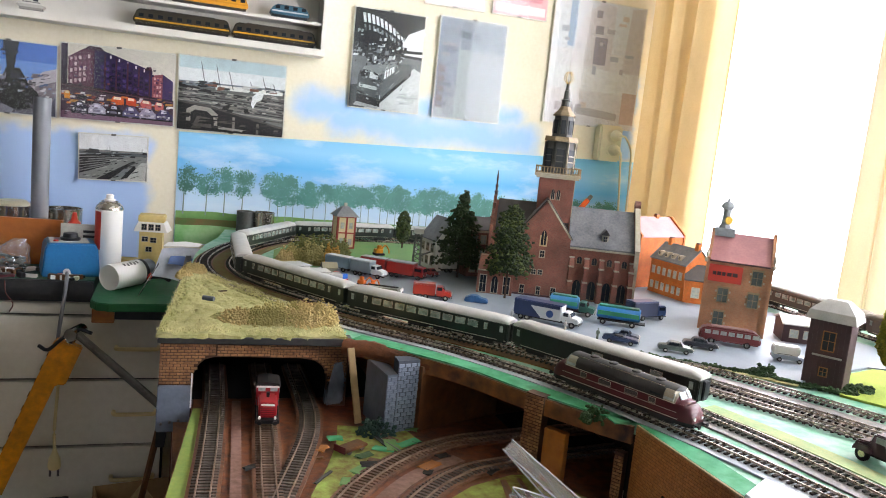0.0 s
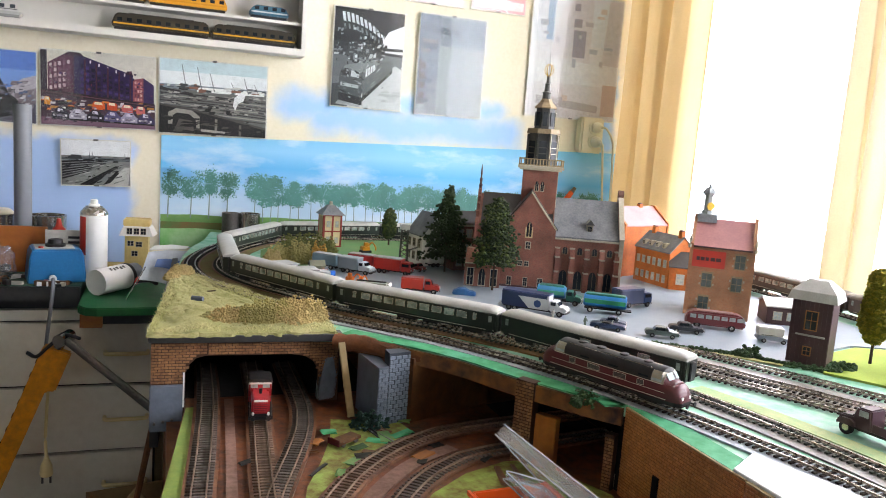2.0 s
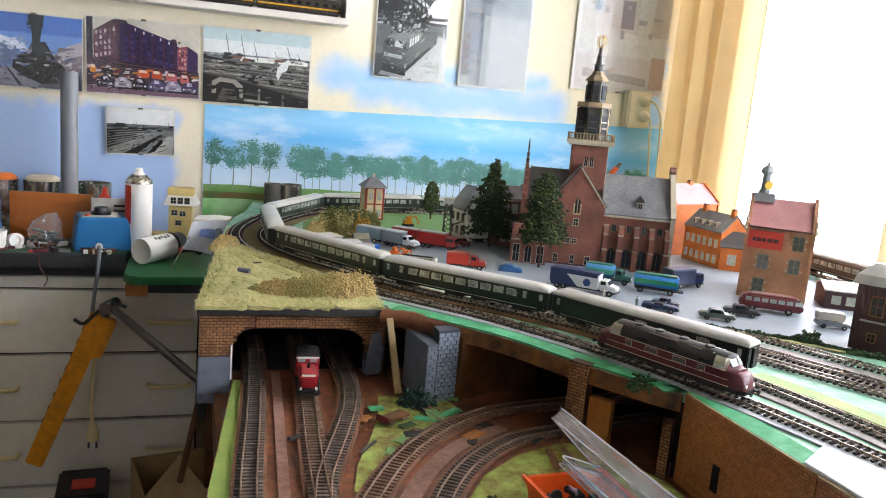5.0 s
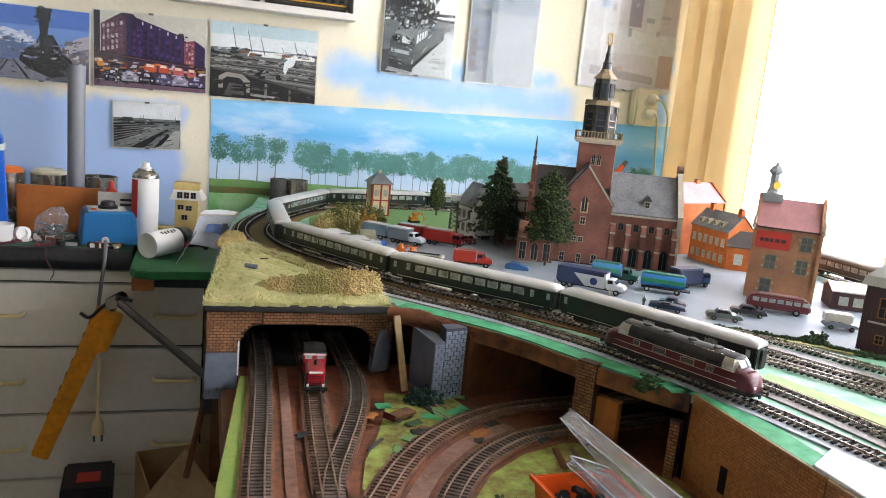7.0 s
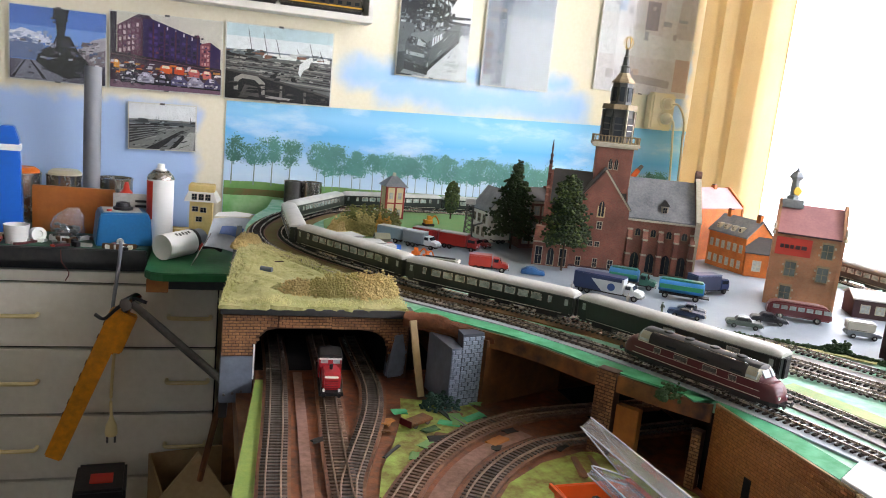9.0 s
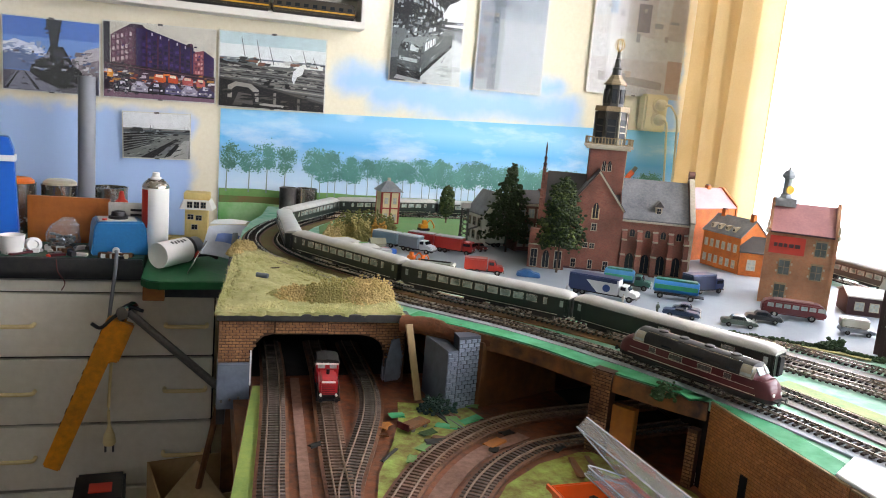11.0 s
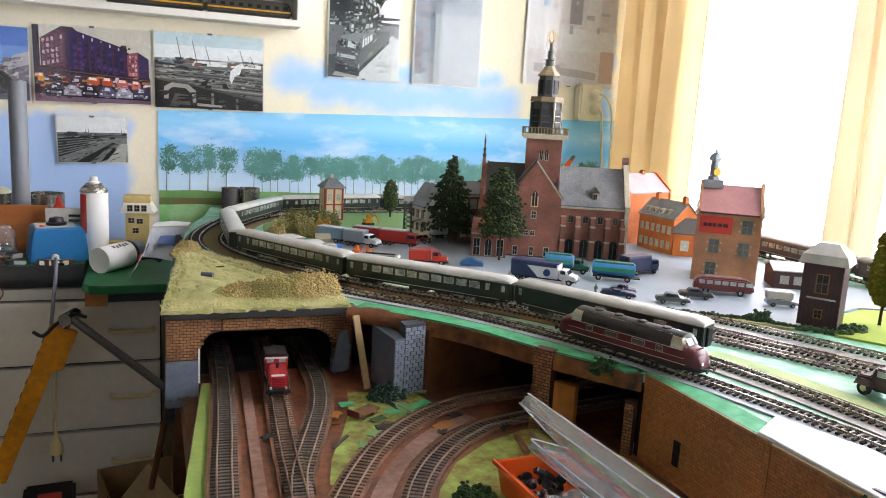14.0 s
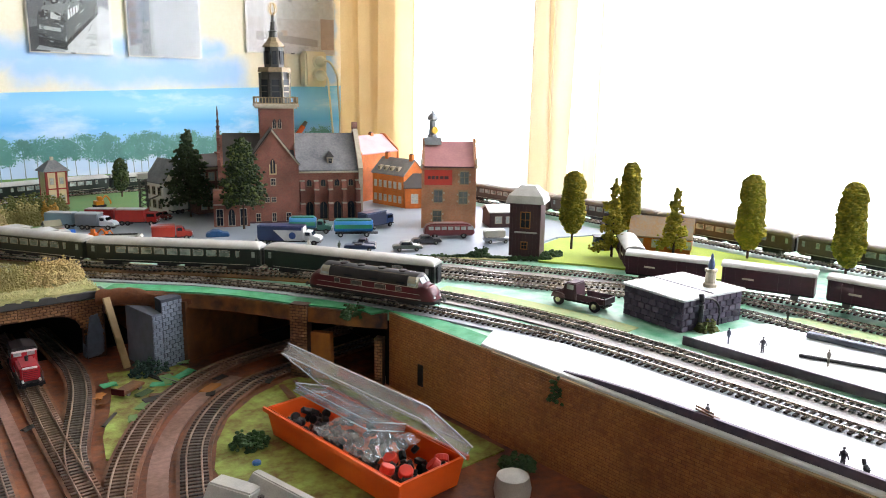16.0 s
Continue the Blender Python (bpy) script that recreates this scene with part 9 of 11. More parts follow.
# warehouse with a car park
sh = [("#3a2240", R(0, 0.055, 0.42, 1.0)), ("#6d4258", [(0.06, 0.44), (0.27, 0.42), (0.27, 0.97), (0.20, 0.96), (0.06, 0.83)]), ("#432c62", [(0.27, 0.42), (0.80, 0.33), (0.80, 0.74), (0.76, 0.76), (0.36, 0.95), (0.27, 0.97)]), ("#4d3048", [(0.19, 0.95), (0.37, 0.94), (0.34, 0.99), (0.24, 0.995)]), ("#4d3048", [(0.73, 0.75), (0.80, 0.73), (0.79, 0.79), (0.75, 0.79)]),
      ("#9c5f66", [(0.80, 0.36), (0.895, 0.35), (0.895, 0.71), (0.80, 0.68)]), ("#4a3468", [(0.895, 0.35), (0.99, 0.33), (0.99, 0.62), (0.895, 0.71)])]
for r_ in range(5):
    for k in range(5):
        sh.append((rnd.choice(("#c9b4b8", "#b79aa2", "#8a6478")), R(0.075 + 0.038 * k, 0.097 + 0.038 * k, 0.475 + 0.075 * r_ + 0.014 * k, 0.525 + 0.075 * r_ + 0.014 * k)))
    for k in range(9):
        t_ = 0.072 - 0.0032 * k
        v_ = 0.44 - 0.010 * k + t_ * r_ * 1.22
        sh.append((rnd.choice(("#31204e", "#5a4280", "#2c1d44")), R(0.335 + 0.05 * k, 0.365 + 0.05 * k, v_, v_ + t_ * 0.72)))
    for k in range(3):
        sh.append((rnd.choice(("#c98f8c", "#d8b0a8", "#7a4654")), R(0.815 + 0.026 * k, 0.832 + 0.026 * k, 0.39 + 0.058 * r_, 0.425 + 0.058 * r_)))
for k in range(5):
    sh.append(("#d9cfd8", R(0.42 + 0.075 * k, 0.432 + 0.075 * k, 0.855 - 0.035 * k, 0.895 - 0.035 * k)))
for k in range(6):
    sh.append(("#5d3050", R(0.27 + 0.1 * k, 0.285 + 0.1 * k, 0.43 - 0.018 * k, 0.95 - 0.045 * k)))
sh += [("#40293a", [(0, 0.41), (1, 0.285), (1, 0.355), (0, 0.475)]), ("#7d5a66", [(0, 0.44), (1, 0.32), (1, 0.332), (0, 0.452)]), ("#8d7080", R(0, 1, 0, 0.12)), ("#5d4656", [(0, 0.10), (1, 0.06), (1, 0.30), (0, 0.42)])]
stipple(sh, 70, 0.02, 0.98, 0.20, 0.36, ("#c9c0c4", "#2c2434", "#8a3a34", "#d9863c", "#e0dcd8", "#4a3a50", "#b98a4a"), 0.028, 0.014)
for u, v_, w_, c_ in ((0.44, 0.24, 0.11, "#d8702c"), (0.57, 0.24, 0.09, "#cf5f30"), (0.03, 0.27, 0.05, "#d99a3a"), (0.70, 0.22, 0.10, "#c8706a"), (0.83, 0.21, 0.08, "#cf7a74")):
    sh += [(c_, [(u, v_), (u + w_, v_ - 0.01), (u + w_, v_ + 0.07), (u + w_ * 0.8, v_ + 0.10), (u + w_ * 0.15, v_ + 0.105), (u, v_ + 0.07)]), ("#f0d9c0", [(u + w_ * 0.15, v_ + 0.065), (u + w_ * 0.8, v_ + 0.06), (u + w_ * 0.75, v_ + 0.095), (u + w_ * 0.2, v_ + 0.10)])]
for k, c_ in enumerate(("#2e2740", "#b3aeba", "#33283a", "#6a6488", "#a8a2b4", "#544a72")):
    u, w_ = 0.09 + 0.150 * k, 0.16
    v_ = 0.085 - 0.004 * k
    sh += [("#1c1620", [(u, v_ - 0.01), (u + w_ * 0.98, v_ - 0.015), (u + w_ * 0.98, v_ + 0.03), (u, v_ + 0.03)]), (c_, [(u, v_ + 0.01), (u + w_, v_ + 0.005), (u + w_, v_ + 0.07), (u + w_ * 0.86, v_ + 0.09), (u + w_ * 0.66, v_ + 0.145), (u + w_ * 0.28, v_ + 0.15), (u + w_ * 0.08, v_ + 0.09), (u, v_ + 0.07)]),
           ("#cfcad6", [(u + w_ * 0.30, v_ + 0.095), (u + w_ * 0.64, v_ + 0.09), (u + w_ * 0.58, v_ + 0.132), (u + w_ * 0.34, v_ + 0.136)]), ("#d9d4da", R(u + w_ * 0.08, u + w_ * 0.2, v_ + 0.035, v_ + 0.06)), ("#d9d4da", R(u + w_ * 0.70, u + w_ * 0.82, v_ + 0.03, v_ + 0.055)), ("#8a8494", R(u + w_ * 0.26, u + w_ * 0.62, v_ + 0.03, v_ + 0.06))]
stipple(sh, 90, 0.02, 0.98, 0.05, 0.26, ("#c9c4cc", "#241c28", "#5a4a5c", "#8d8490", "#3c3048", "#b3aab4"), 0.012, 0.007)
stipple(sh, 60, 0.06, 0.98, 0.36, 0.80, ("#3a2456", "#5d3f74", "#7a4a62", "#2d1c40"), 0.010, 0.012)
picture(-0.343, -0.055, 1.308, 1.508, "colour photograph of a brick warehouse with parked cars", "#d3cec2", sh, tilt=-1.0)
# harbour yard with ships
sh = [("#c9d8da", R(0, 1, 0.82, 1)), ("#e2e8e6", R(0, 1, 0.66, 0.84)), ("#7b7a78", R(0, 1, 0.0, 0.66)), ("#8d949a", R(0, 1, 0.60, 0.665)), ("#e6e4e0", R(0.34, 0.98, 0.58, 0.645)), ("#3a3638", [(0, 0.62), (0.30, 0.56), (0.30, 0.52), (0, 0.58)])]
for u, h_ in ((0.22, 0.94), (0.36, 0.92), (0.48, 0.84), (0.80, 0.82), (0.68, 0.74), (0.90, 0.74)):
    sh.append(("#4b5458", [(u + 0.02, 0.60), (u + 0.028, 0.60), (u - 0.018, h_), (u - 0.023, h_)]))
stipple(sh, 40, 0.0, 1.0, 0.57, 0.67, ("#4a4c50", "#c9c8c4", "#75787c", "#8f6a5a", "#2c2c30"), 0.03, 0.012)
for k in range(9):
    v_ = 0.55 - 0.035 * k
    sh.append((("#3b3838", "#a6a29c", "#55504f")[k % 3], [(0, v_), (0.5, v_ - 0.015), (1, v_ - 0.06), (1, v_ - 0.076), (0.5, v_ - 0.030), (0, v_ - 0.012)]))
stipple(sh, 170, 0.0, 1.0, 0.28, 0.56, ("#2c292c", "#4d4949", "#9a9690", "#6d6867", "#8d8884", "#b5b1ab"), 0.022, 0.008, 0.15)
sh += [("#211d20", [(0, 0.38), (0.30, 0.33), (0.62, 0.24), (1, 0.12), (1, 0), (0, 0)]), ("#5d5856", [(0, 0.395), (0.30, 0.345), (0.62, 0.255), (1, 0.135), (1, 0.105), (0.62, 0.225), (0.30, 0.318), (0, 0.37)]), ("#a8a29a", [(0.08, 0.28), (0.15, 0.34), (0.30, 0.32), (0.37, 0.24), (0.37, 0.08), (0.34, 0.08), (0.33, 0.20), (0.27, 0.27), (0.16, 0.28), (0.12, 0.24), (0.12, 0.12), (0.08, 0.12)]), ("#6a6360", [(0.14, 0.06), (0.32, 0.04), (0.30, 0.18), (0.18, 0.20)]), ("#8f8982", R(0.51, 0.535, 0.02, 0.22)), ("#756f6a", R(0.74, 0.765, 0.0, 0.16)), ("#b3ada6", [(0.38, 0.04), (0.66, 0.02), (0.66, 0.05), (0.38, 0.075)]), ("#eceae6", [(0.68, 0.42), (0.70, 0.36), (0.73, 0.46), (0.78, 0.50), (0.80, 0.60), (0.74, 0.60), (0.69, 0.53)])]
stipple(sh, 40, 0.05, 0.95, 0.02, 0.22, ("#3d3836", "#151214", "#5f5955", "#2a2526"), 0.04, 0.012)
stipple(sh, 14, 0.42, 0.66, 0.30, 0.36, ("#151214", "#8a8580", "#2a2628"), 0.03, 0.02)
picture(-0.050, 0.246, 1.308, 1.516, "faded photograph of a harbour railway yard with ships", "#a9b6ba", sh, tilt=-0.6)
# small yard photograph
sh = [("#eef0ee", R(0, 1, 0.64, 1)), ("#8f8f8c", R(0, 1, 0, 0.66)), ("#6f7478", R(0, 1, 0.55, 0.62))]
stipple(sh, 40, 0.0, 1.0, 0.52, 0.66, ("#4a4e52", "#a3a7a8", "#6d7174", "#303236"), 0.04, 0.014)
for u in (0.40, 0.44, 0.92):
    sh.append(("#5d6468", R(u, u + 0.008, 0.6, 0.74)))
sh.append(("#45484c", [(0.12, 0.58), (0.30, 0.58), (0.28, 0.67), (0.14, 0.68)]))
for k in range(7):
    v_ = 0.12 + 0.062 * k
    sh.append((("#1c1a1e", "#4a4a4c", "#29262a")[k % 3], [(0, v_), (0.50 + 0.04 * k, v_ + 0.24 - 0.024 * k), (0.56 + 0.04 * k, v_ + 0.26 - 0.024 * k), (0, v_ + 0.042)]))
sh += [("#b9b7b2", [(0.62, 0.0), (0.97, 0.0), (1, 0.42), (0.92, 0.42)]), ("#2a272b", [(0.26, 0.02), (0.78, 0.44), (0.84, 0.44), (0.44, 0.0), (0.26, 0)]), ("#88888a", [(0.52, 0.06), (0.66, 0.10), (0.74, 0.26), (0.66, 0.27)]), ("#18161a", [(0.60, 0.02), (0.70, 0.05), (0.86, 0.32), (0.80, 0.34)])]
stipple(sh, 46, 0.0, 0.9, 0.05, 0.50, ("#1d1b1f", "#a9a7a4", "#5a585a", "#38363a"), 0.04, 0.012, -0.3)
picture(-0.293, -0.116, 1.149, 1.276, "small black and white photograph of a goods yard", "#a3a5a4", sh, tilt=-1.4)
# station hall
sh = [("#2c2d2f", R(0, 1, 0.60, 1)), ("#e4e6e6", [(0.70, 0.70), (0.78, 0.80), (1, 0.88), (1, 0.58), (0.70, 0.58)]), ("#4a4c4e", R(0, 0.70, 0.52, 0.66))]
for k in range(10):
    a_ = 0.10 + 0.062 * k
    sh.append(("#d9dcdc", [(a_, 0.955 - 0.0022 * k * k), (a_ + 0.040, 0.955 - 0.0024 * k * k), (a_ + 0.062, 0.86 - 0.0020 * k * k), (a_ + 0.022, 0.865 - 0.0018 * k * k)]))
    sh.append(("#8e9294", [(a_ + 0.03, 0.84 - 0.002 * k * k), (a_ + 0.055, 0.84 - 0.0021 * k * k), (a_ + 0.066, 0.79 - 0.0018 * k * k), (a_ + 0.04, 0.79 - 0.0018 * k * k)]))
for k in range(12):
    sh.append(("#17181a", R(0.02 + 0.058 * k, 0.032 + 0.058 * k, 0.58, 0.72)))
stipple(sh, 60, 0.0, 0.75, 0.44, 0.66, ("#17181a", "#8d9092", "#c3c6c6", "#3c3e40"), 0.03, 0.016)
sh += [("#3c3e40", [(0.70, 0.63), (1, 0.64), (1, 0.61), (0.70, 0.60)]), ("#3c3e40", [(0.70, 0.585), (1, 0.58), (1, 0.55), (0.70, 0.56)]), ("#747879", R(0, 0.2, 0.30, 0.52)), ("#c6c9c8", [(0.22, 0.0), (1.0, 0.0), (1.0, 0.42), (0.90, 0.46)]), ("#4d5052", [(0, 0), (0.22, 0.0), (0.66, 0.32), (0, 0.22)]),
       ("#5a5e5e", [(0.10, 0.12), (0.42, 0.08), (0.44, 0.30), (0.42, 0.36), (0.14, 0.40), (0.10, 0.32)]), ("#6d7272", [(0.44, 0.10), (0.86, 0.40), (0.86, 0.50), (0.62, 0.48), (0.43, 0.36)]), ("#8f9493", [(0.18, 0.42), (0.14, 0.38), (0.44, 0.35), (0.66, 0.47), (0.58, 0.50)])]
sh += [("#c9cdcc", [(0.26, 0.31), (0.38, 0.30), (0.39, 0.36), (0.27, 0.37)]), ("#1a1b1d", [(0.14, 0.32), (0.23, 0.315), (0.24, 0.385), (0.16, 0.39)]), ("#b9bdbc", [(0.12, 0.21), (0.38, 0.19), (0.38, 0.225), (0.12, 0.245)]), ("#1a1b1d", [(0.10, 0.06), (0.44, 0.02), (0.44, 0.10), (0.10, 0.14)]), ("#e0e3e2", [(0.47, 0.31), (0.62, 0.40), (0.62, 0.46), (0.48, 0.40)]), ("#1a1b1d", [(0.44, 0.06), (0.86, 0.38), (0.86, 0.41), (0.44, 0.11)]), ("#a3a6a5", [(0.06, 0.02), (0.40, 0.0), (0.42, 0.02), (0.10, 0.06)])]
for k in range(4):
    sh.append(("#2c2e30", R(0.50 + 0.035 * k, 0.508 + 0.035 * k, 0.33 + 0.02 * k, 0.42 + 0.012 * k)))
stipple(sh, 16, 0.7, 0.95, 0.08, 0.2, ("#aeb1b0", "#b9bcbb"), 0.06, 0.01)
stipple(sh, 90, 0.02, 0.72, 0.46, 0.80, ("#1b1c1e", "#9ea2a3", "#55585a", "#2c2d2f", "#d3d6d6"), 0.014, 0.012)
stipple(sh, 46, 0.10, 0.46, 0.06, 0.40, ("#3a3d3e", "#717677", "#a2a6a6", "#1e2021"), 0.018, 0.008, 0.2)
stipple(sh, 24, 0.46, 0.86, 0.20, 0.48, ("#4a4e4e", "#8a8e8e", "#c3c7c6"), 0.02, 0.006, -0.6)
picture(0.427, 0.646, 1.423, 1.716, "black and white photograph of an engine in a station hall", "#7d8082", sh)
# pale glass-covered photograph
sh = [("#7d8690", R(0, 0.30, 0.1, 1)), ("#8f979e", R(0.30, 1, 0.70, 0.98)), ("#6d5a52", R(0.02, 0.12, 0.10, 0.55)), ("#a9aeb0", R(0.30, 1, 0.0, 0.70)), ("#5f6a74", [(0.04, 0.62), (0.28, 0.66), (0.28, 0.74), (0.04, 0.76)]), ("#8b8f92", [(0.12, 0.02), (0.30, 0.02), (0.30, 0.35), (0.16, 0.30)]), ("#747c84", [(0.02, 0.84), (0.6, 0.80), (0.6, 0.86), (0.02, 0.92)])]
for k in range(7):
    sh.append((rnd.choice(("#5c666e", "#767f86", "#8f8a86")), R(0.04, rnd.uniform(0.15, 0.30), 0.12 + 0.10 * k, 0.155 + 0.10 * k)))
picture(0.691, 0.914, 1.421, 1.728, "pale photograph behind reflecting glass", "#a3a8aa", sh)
# large street picture, print tones paled to carry the glare on its glass
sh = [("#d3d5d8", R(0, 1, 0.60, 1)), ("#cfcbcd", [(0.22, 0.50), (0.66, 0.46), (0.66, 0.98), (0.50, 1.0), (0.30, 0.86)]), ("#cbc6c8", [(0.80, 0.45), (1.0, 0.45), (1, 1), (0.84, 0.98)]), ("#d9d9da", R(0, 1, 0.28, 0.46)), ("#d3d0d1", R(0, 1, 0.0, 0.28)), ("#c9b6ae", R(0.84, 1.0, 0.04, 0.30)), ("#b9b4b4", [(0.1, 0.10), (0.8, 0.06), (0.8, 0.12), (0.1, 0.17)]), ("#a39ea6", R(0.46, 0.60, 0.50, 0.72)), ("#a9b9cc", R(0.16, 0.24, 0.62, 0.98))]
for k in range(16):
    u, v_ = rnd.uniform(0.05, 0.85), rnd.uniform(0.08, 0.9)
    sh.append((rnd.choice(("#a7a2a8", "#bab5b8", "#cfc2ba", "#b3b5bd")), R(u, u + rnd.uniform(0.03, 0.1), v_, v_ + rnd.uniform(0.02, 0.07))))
picture(1.068, 1.405, 1.447, 1.850, "large street picture, print tones paled for glare on its glass", "#d6d5d6", sh)
picture(0.636, 0.830, 1.755, 1.90, "pale pink print pinned high on the wall", "#e6cfcf", [("#f0e6e2", R(0.03, 0.97, 0.06, 0.3)), ("#d6b6b8", R(0.1, 0.8, 0.4, 0.8))], "print")
picture(0.855, 1.042, 1.757, 1.90, "pale red print pinned high on the wall", "#e3b9bb", [("#f0dfdc", R(0.03, 0.97, 0.06, 0.25)), ("#d99aa0", R(0.1, 0.9, 0.35, 0.9))], "print")

# ---- display shelf with model engines ----
shf = thing("display_shelf", (-0.98, Y1 - 0.002, 1.553), "white wall shelf with two tiers of model engines", "shelf")
SW = 1.316
bx("bottom_board", M["white_paint"], shf, 0, SW, -0.085, 0, -0.002, 0.016, bev=0.001)
bx("middle_board", M["white_paint"], shf, 0.012, SW - 0.014, -0.075, -0.001, 0.081, 0.089, bev=0.0008)
bx("upper_board", M["white_paint"], shf, 0.012, SW - 0.014, -0.075, -0.001, 0.160, 0.168, bev=0.0008)
bx("top_board", M["white_paint"], shf, 0, SW, -0.085, 0, 0.300, 0.315, bev=0.001)
for x in (0, SW - 0.013):
    bx("side_board", M["white_paint"], shf, x, x + 0.013, -0.085, 0, 0.0162, 0.2998, bev=0.001)
bx("back_panel", M["white_paint"], shf, 0.013, SW - 0.013, -0.0009, 0, 0.0162, 0.2998)


def shelf_engine(x, z, L, body, lower, band_, label, H=0.042):
    m = Matrix.Translation((-0.98 + x, Y1 - 0.045, 1.553 + z))
    c = thing("model_engine", m, label, "model engine", "engines on the shelf")
    bm = bmesh.new()
    prism(bm, [(-L / 2, 0.010), (L / 2, 0.010), (L / 2 + 0.002, 0.018), (L / 2 - 0.006, H - 0.006), (L / 2 - 0.014, H), (-L / 2 + 0.014, H), (-L / 2 + 0.006, H - 0.006), (-L / 2 - 0.002, 0.018)], -0.016, 0.016, upright())
    soften(bm, 0.002, 2)
    b = part("body", bm, paint(body), c, round_=True)
    bx("band", paint(band_), b, -L / 2 + 0.003, L / 2 - 0.003, -0.0168, -0.0158, 0.017, 0.021)
    for k in range(int(L / 0.024)):
        xx = -L / 2 + 0.018 + 0.024 * k
        bx("window", M["window_dark"], b, xx - 0.006, xx + 0.006, -0.0170, -0.0160, 0.025, 0.034)
    bx("underframe", paint(lower), c, -L / 2 + 0.004, L / 2 - 0.004, -0.013, 0.013, 0.004, 0.011)
    for xx in (-L / 2 + 0.028, L / 2 - 0.028):
        for d in (-0.012, 0.012):
            wheelset(c, xx + d, 0.0056)
    bx("roof_gear", M["grey_metal"], c, -L / 3, L / 3, -0.004, 0.004, H, H + 0.003)
    return c


shelf_engine(1.178, 0.0162, 0.228, "#2b2515", "#171412", "#c8951e", "dark olive railcar with a yellow band on the shelf", 0.046)
shelf_engine(0.935, 0.0162, 0.245, "#2b2515", "#171412", "#c8951e", "long dark olive railcar with a yellow band on the shelf", 0.046)
shelf_engine(0.30, 0.0162, 0.26, "#33382f", "#24231f", "#4a4d40", "dark green model coach on the shelf", 0.046)
shelf_engine(0.03 + 0.54, 0.0162, 0.06, "#b8b6ae", "#8d8a84", "#d0cec8", "small grey model car on the shelf", 0.022)
shelf_engine(1.00, 0.0892, 0.200, "#d89a1e", "#3a3630", "#c98a18", "bright yellow model engine on the shelf")
shelf_engine(0.79, 0.0892, 0.205, "#d89a1e", "#3a3630", "#8d8a84", "yellow model railcar on the shelf")
shelf_engine(1.215, 0.0892, 0.105, "#2f5f74", "#26282c", "#bfc6c4", "small blue model engine on the shelf", 0.036)
shelf_engine(1.18, 0.1682, 0.16, "#8a2f3a", "#26282c", "#c9c0b4", "dark red model engine on the upper shelf", 0.040)

# ---- wall socket with cords ----
so = thing("wall_socket", (1.268, Y1, 1.340), "cream surface-mounted double wall socket with two plugs", "socket")
bx("housing", M["cream_plastic"], so, 0, 0.085, -0.042, 0, 0, 0.118, bev=0.006)
for z in (0.085, 0.038):
    bm = bmesh.new()
    tube(bm, (0.050, -0.040, z), (0.050, -0.046, z), 0.0235, seg=24)
    part("socket_face", bm, M["cream_plastic"], so)
for z, bend in ((0.085, 1), (0.038, 0)):
    p = thing("plug", (1.268 + 0.052, Y1 - 0.046, 1.340 + z), "cream round mains plug in the wall socket", "plug")
    bm = bmesh.new()
    lathe(bm, [(0.0185, 0), (0.0185, 0.012), (0.013, 0.026), (0.007, 0.032)], 16, Matrix.Rotation(radians(90), 4, "X"))
    part("plug_body", bm, M["cream_plastic"], p)
    bm = bmesh.new()
    if bend:
        wire(bm, [(0, -0.030, 0), (0.012, -0.048, -0.004), (0.040, -0.045, -0.045), (0.055, -0.030, -0.110), (0.062, -0.026, -0.185), (0.062, -0.030, -0.30)], 0.0036, 8)
    else:
        wire(bm, [(0, -0.030, 0), (0.0, -0.050, -0.012), (0.008, -0.045, -0.060), (0.022, -0.034, -0.130), (0.030, -0.030, -0.20), (0.030, -0.030, -0.27)], 0.0036, 8)
    part("cord", bm, M["cream_plastic"], p)
mk = thing("marker_pen", Matrix.Translation((1.235, Y1 - 0.03, 1.175)) @ Euler((0, radians(-52), 0)).to_matrix().to_4x4(), "orange pen hung slanting behind the church", "pen")
bm = bmesh.new()
tube(bm, (-0.045, 0, 0), (0.038, 0, 0), 0.009, seg=14)
part("barrel", bm, M["orange_plastic"], mk)
bm = bmesh.new()
tube(bm, (0.038, 0, 0), (0.058, 0, 0), 0.0078, 0.006, seg=14)
part("cap", bm, M["grey_metal"], mk)

# ---- tins, pipe and tools on the work bench at the side ----
BZ = 0.952
wb = thing("work_bench", (-1.74, 1.975, BZ), "dark green work bench top with a black front edge", "work bench")
bx("top", M["bench_green"], wb, 0, 1.535, 0.014, 0.41, -0.028, 0, bev=0.0015)
bx("front_edge", M["bench_black"], wb, 0, 1.535, 0, 0.0138, -0.034, -0.001, bev=0.002)
sd = thing("side_board", (0, 0, 0.935), "dark green rounded board jutting out beside the bench", "board")
bm = bmesh.new()
prism(bm, [(-0.200, 1.862), (-0.186, 1.838), (-0.160, 1.828), (-0.012, 1.84), (-0.012, 2.16), (-0.203, 2.16)], -0.018, 0)
soften(bm, 0.002, 2)
part("board_top", bm, M["deck_green"], sd)
bx("support_block", M["wood_mid"], sd, -0.195, -0.150, 1.85, 1.90, -0.048, -0.0185, bev=0.001)
bx("support_rail", M["bench_black"], sd, -0.15, -0.012, 1.86, 1.875, -0.042, -0.0185)

# drawers
cab = thing("drawer_cabinet", (-1.20, 2.03, 0.02), "grey-white drawer cabinet with cream bar handles", "drawer cabinet")
# black carcass, so the gaps between the drawers read as shade
bx("carcass", M["dark_gap"], cab, 0, 1.16, 0.02, 0.355, 0, 0.885)
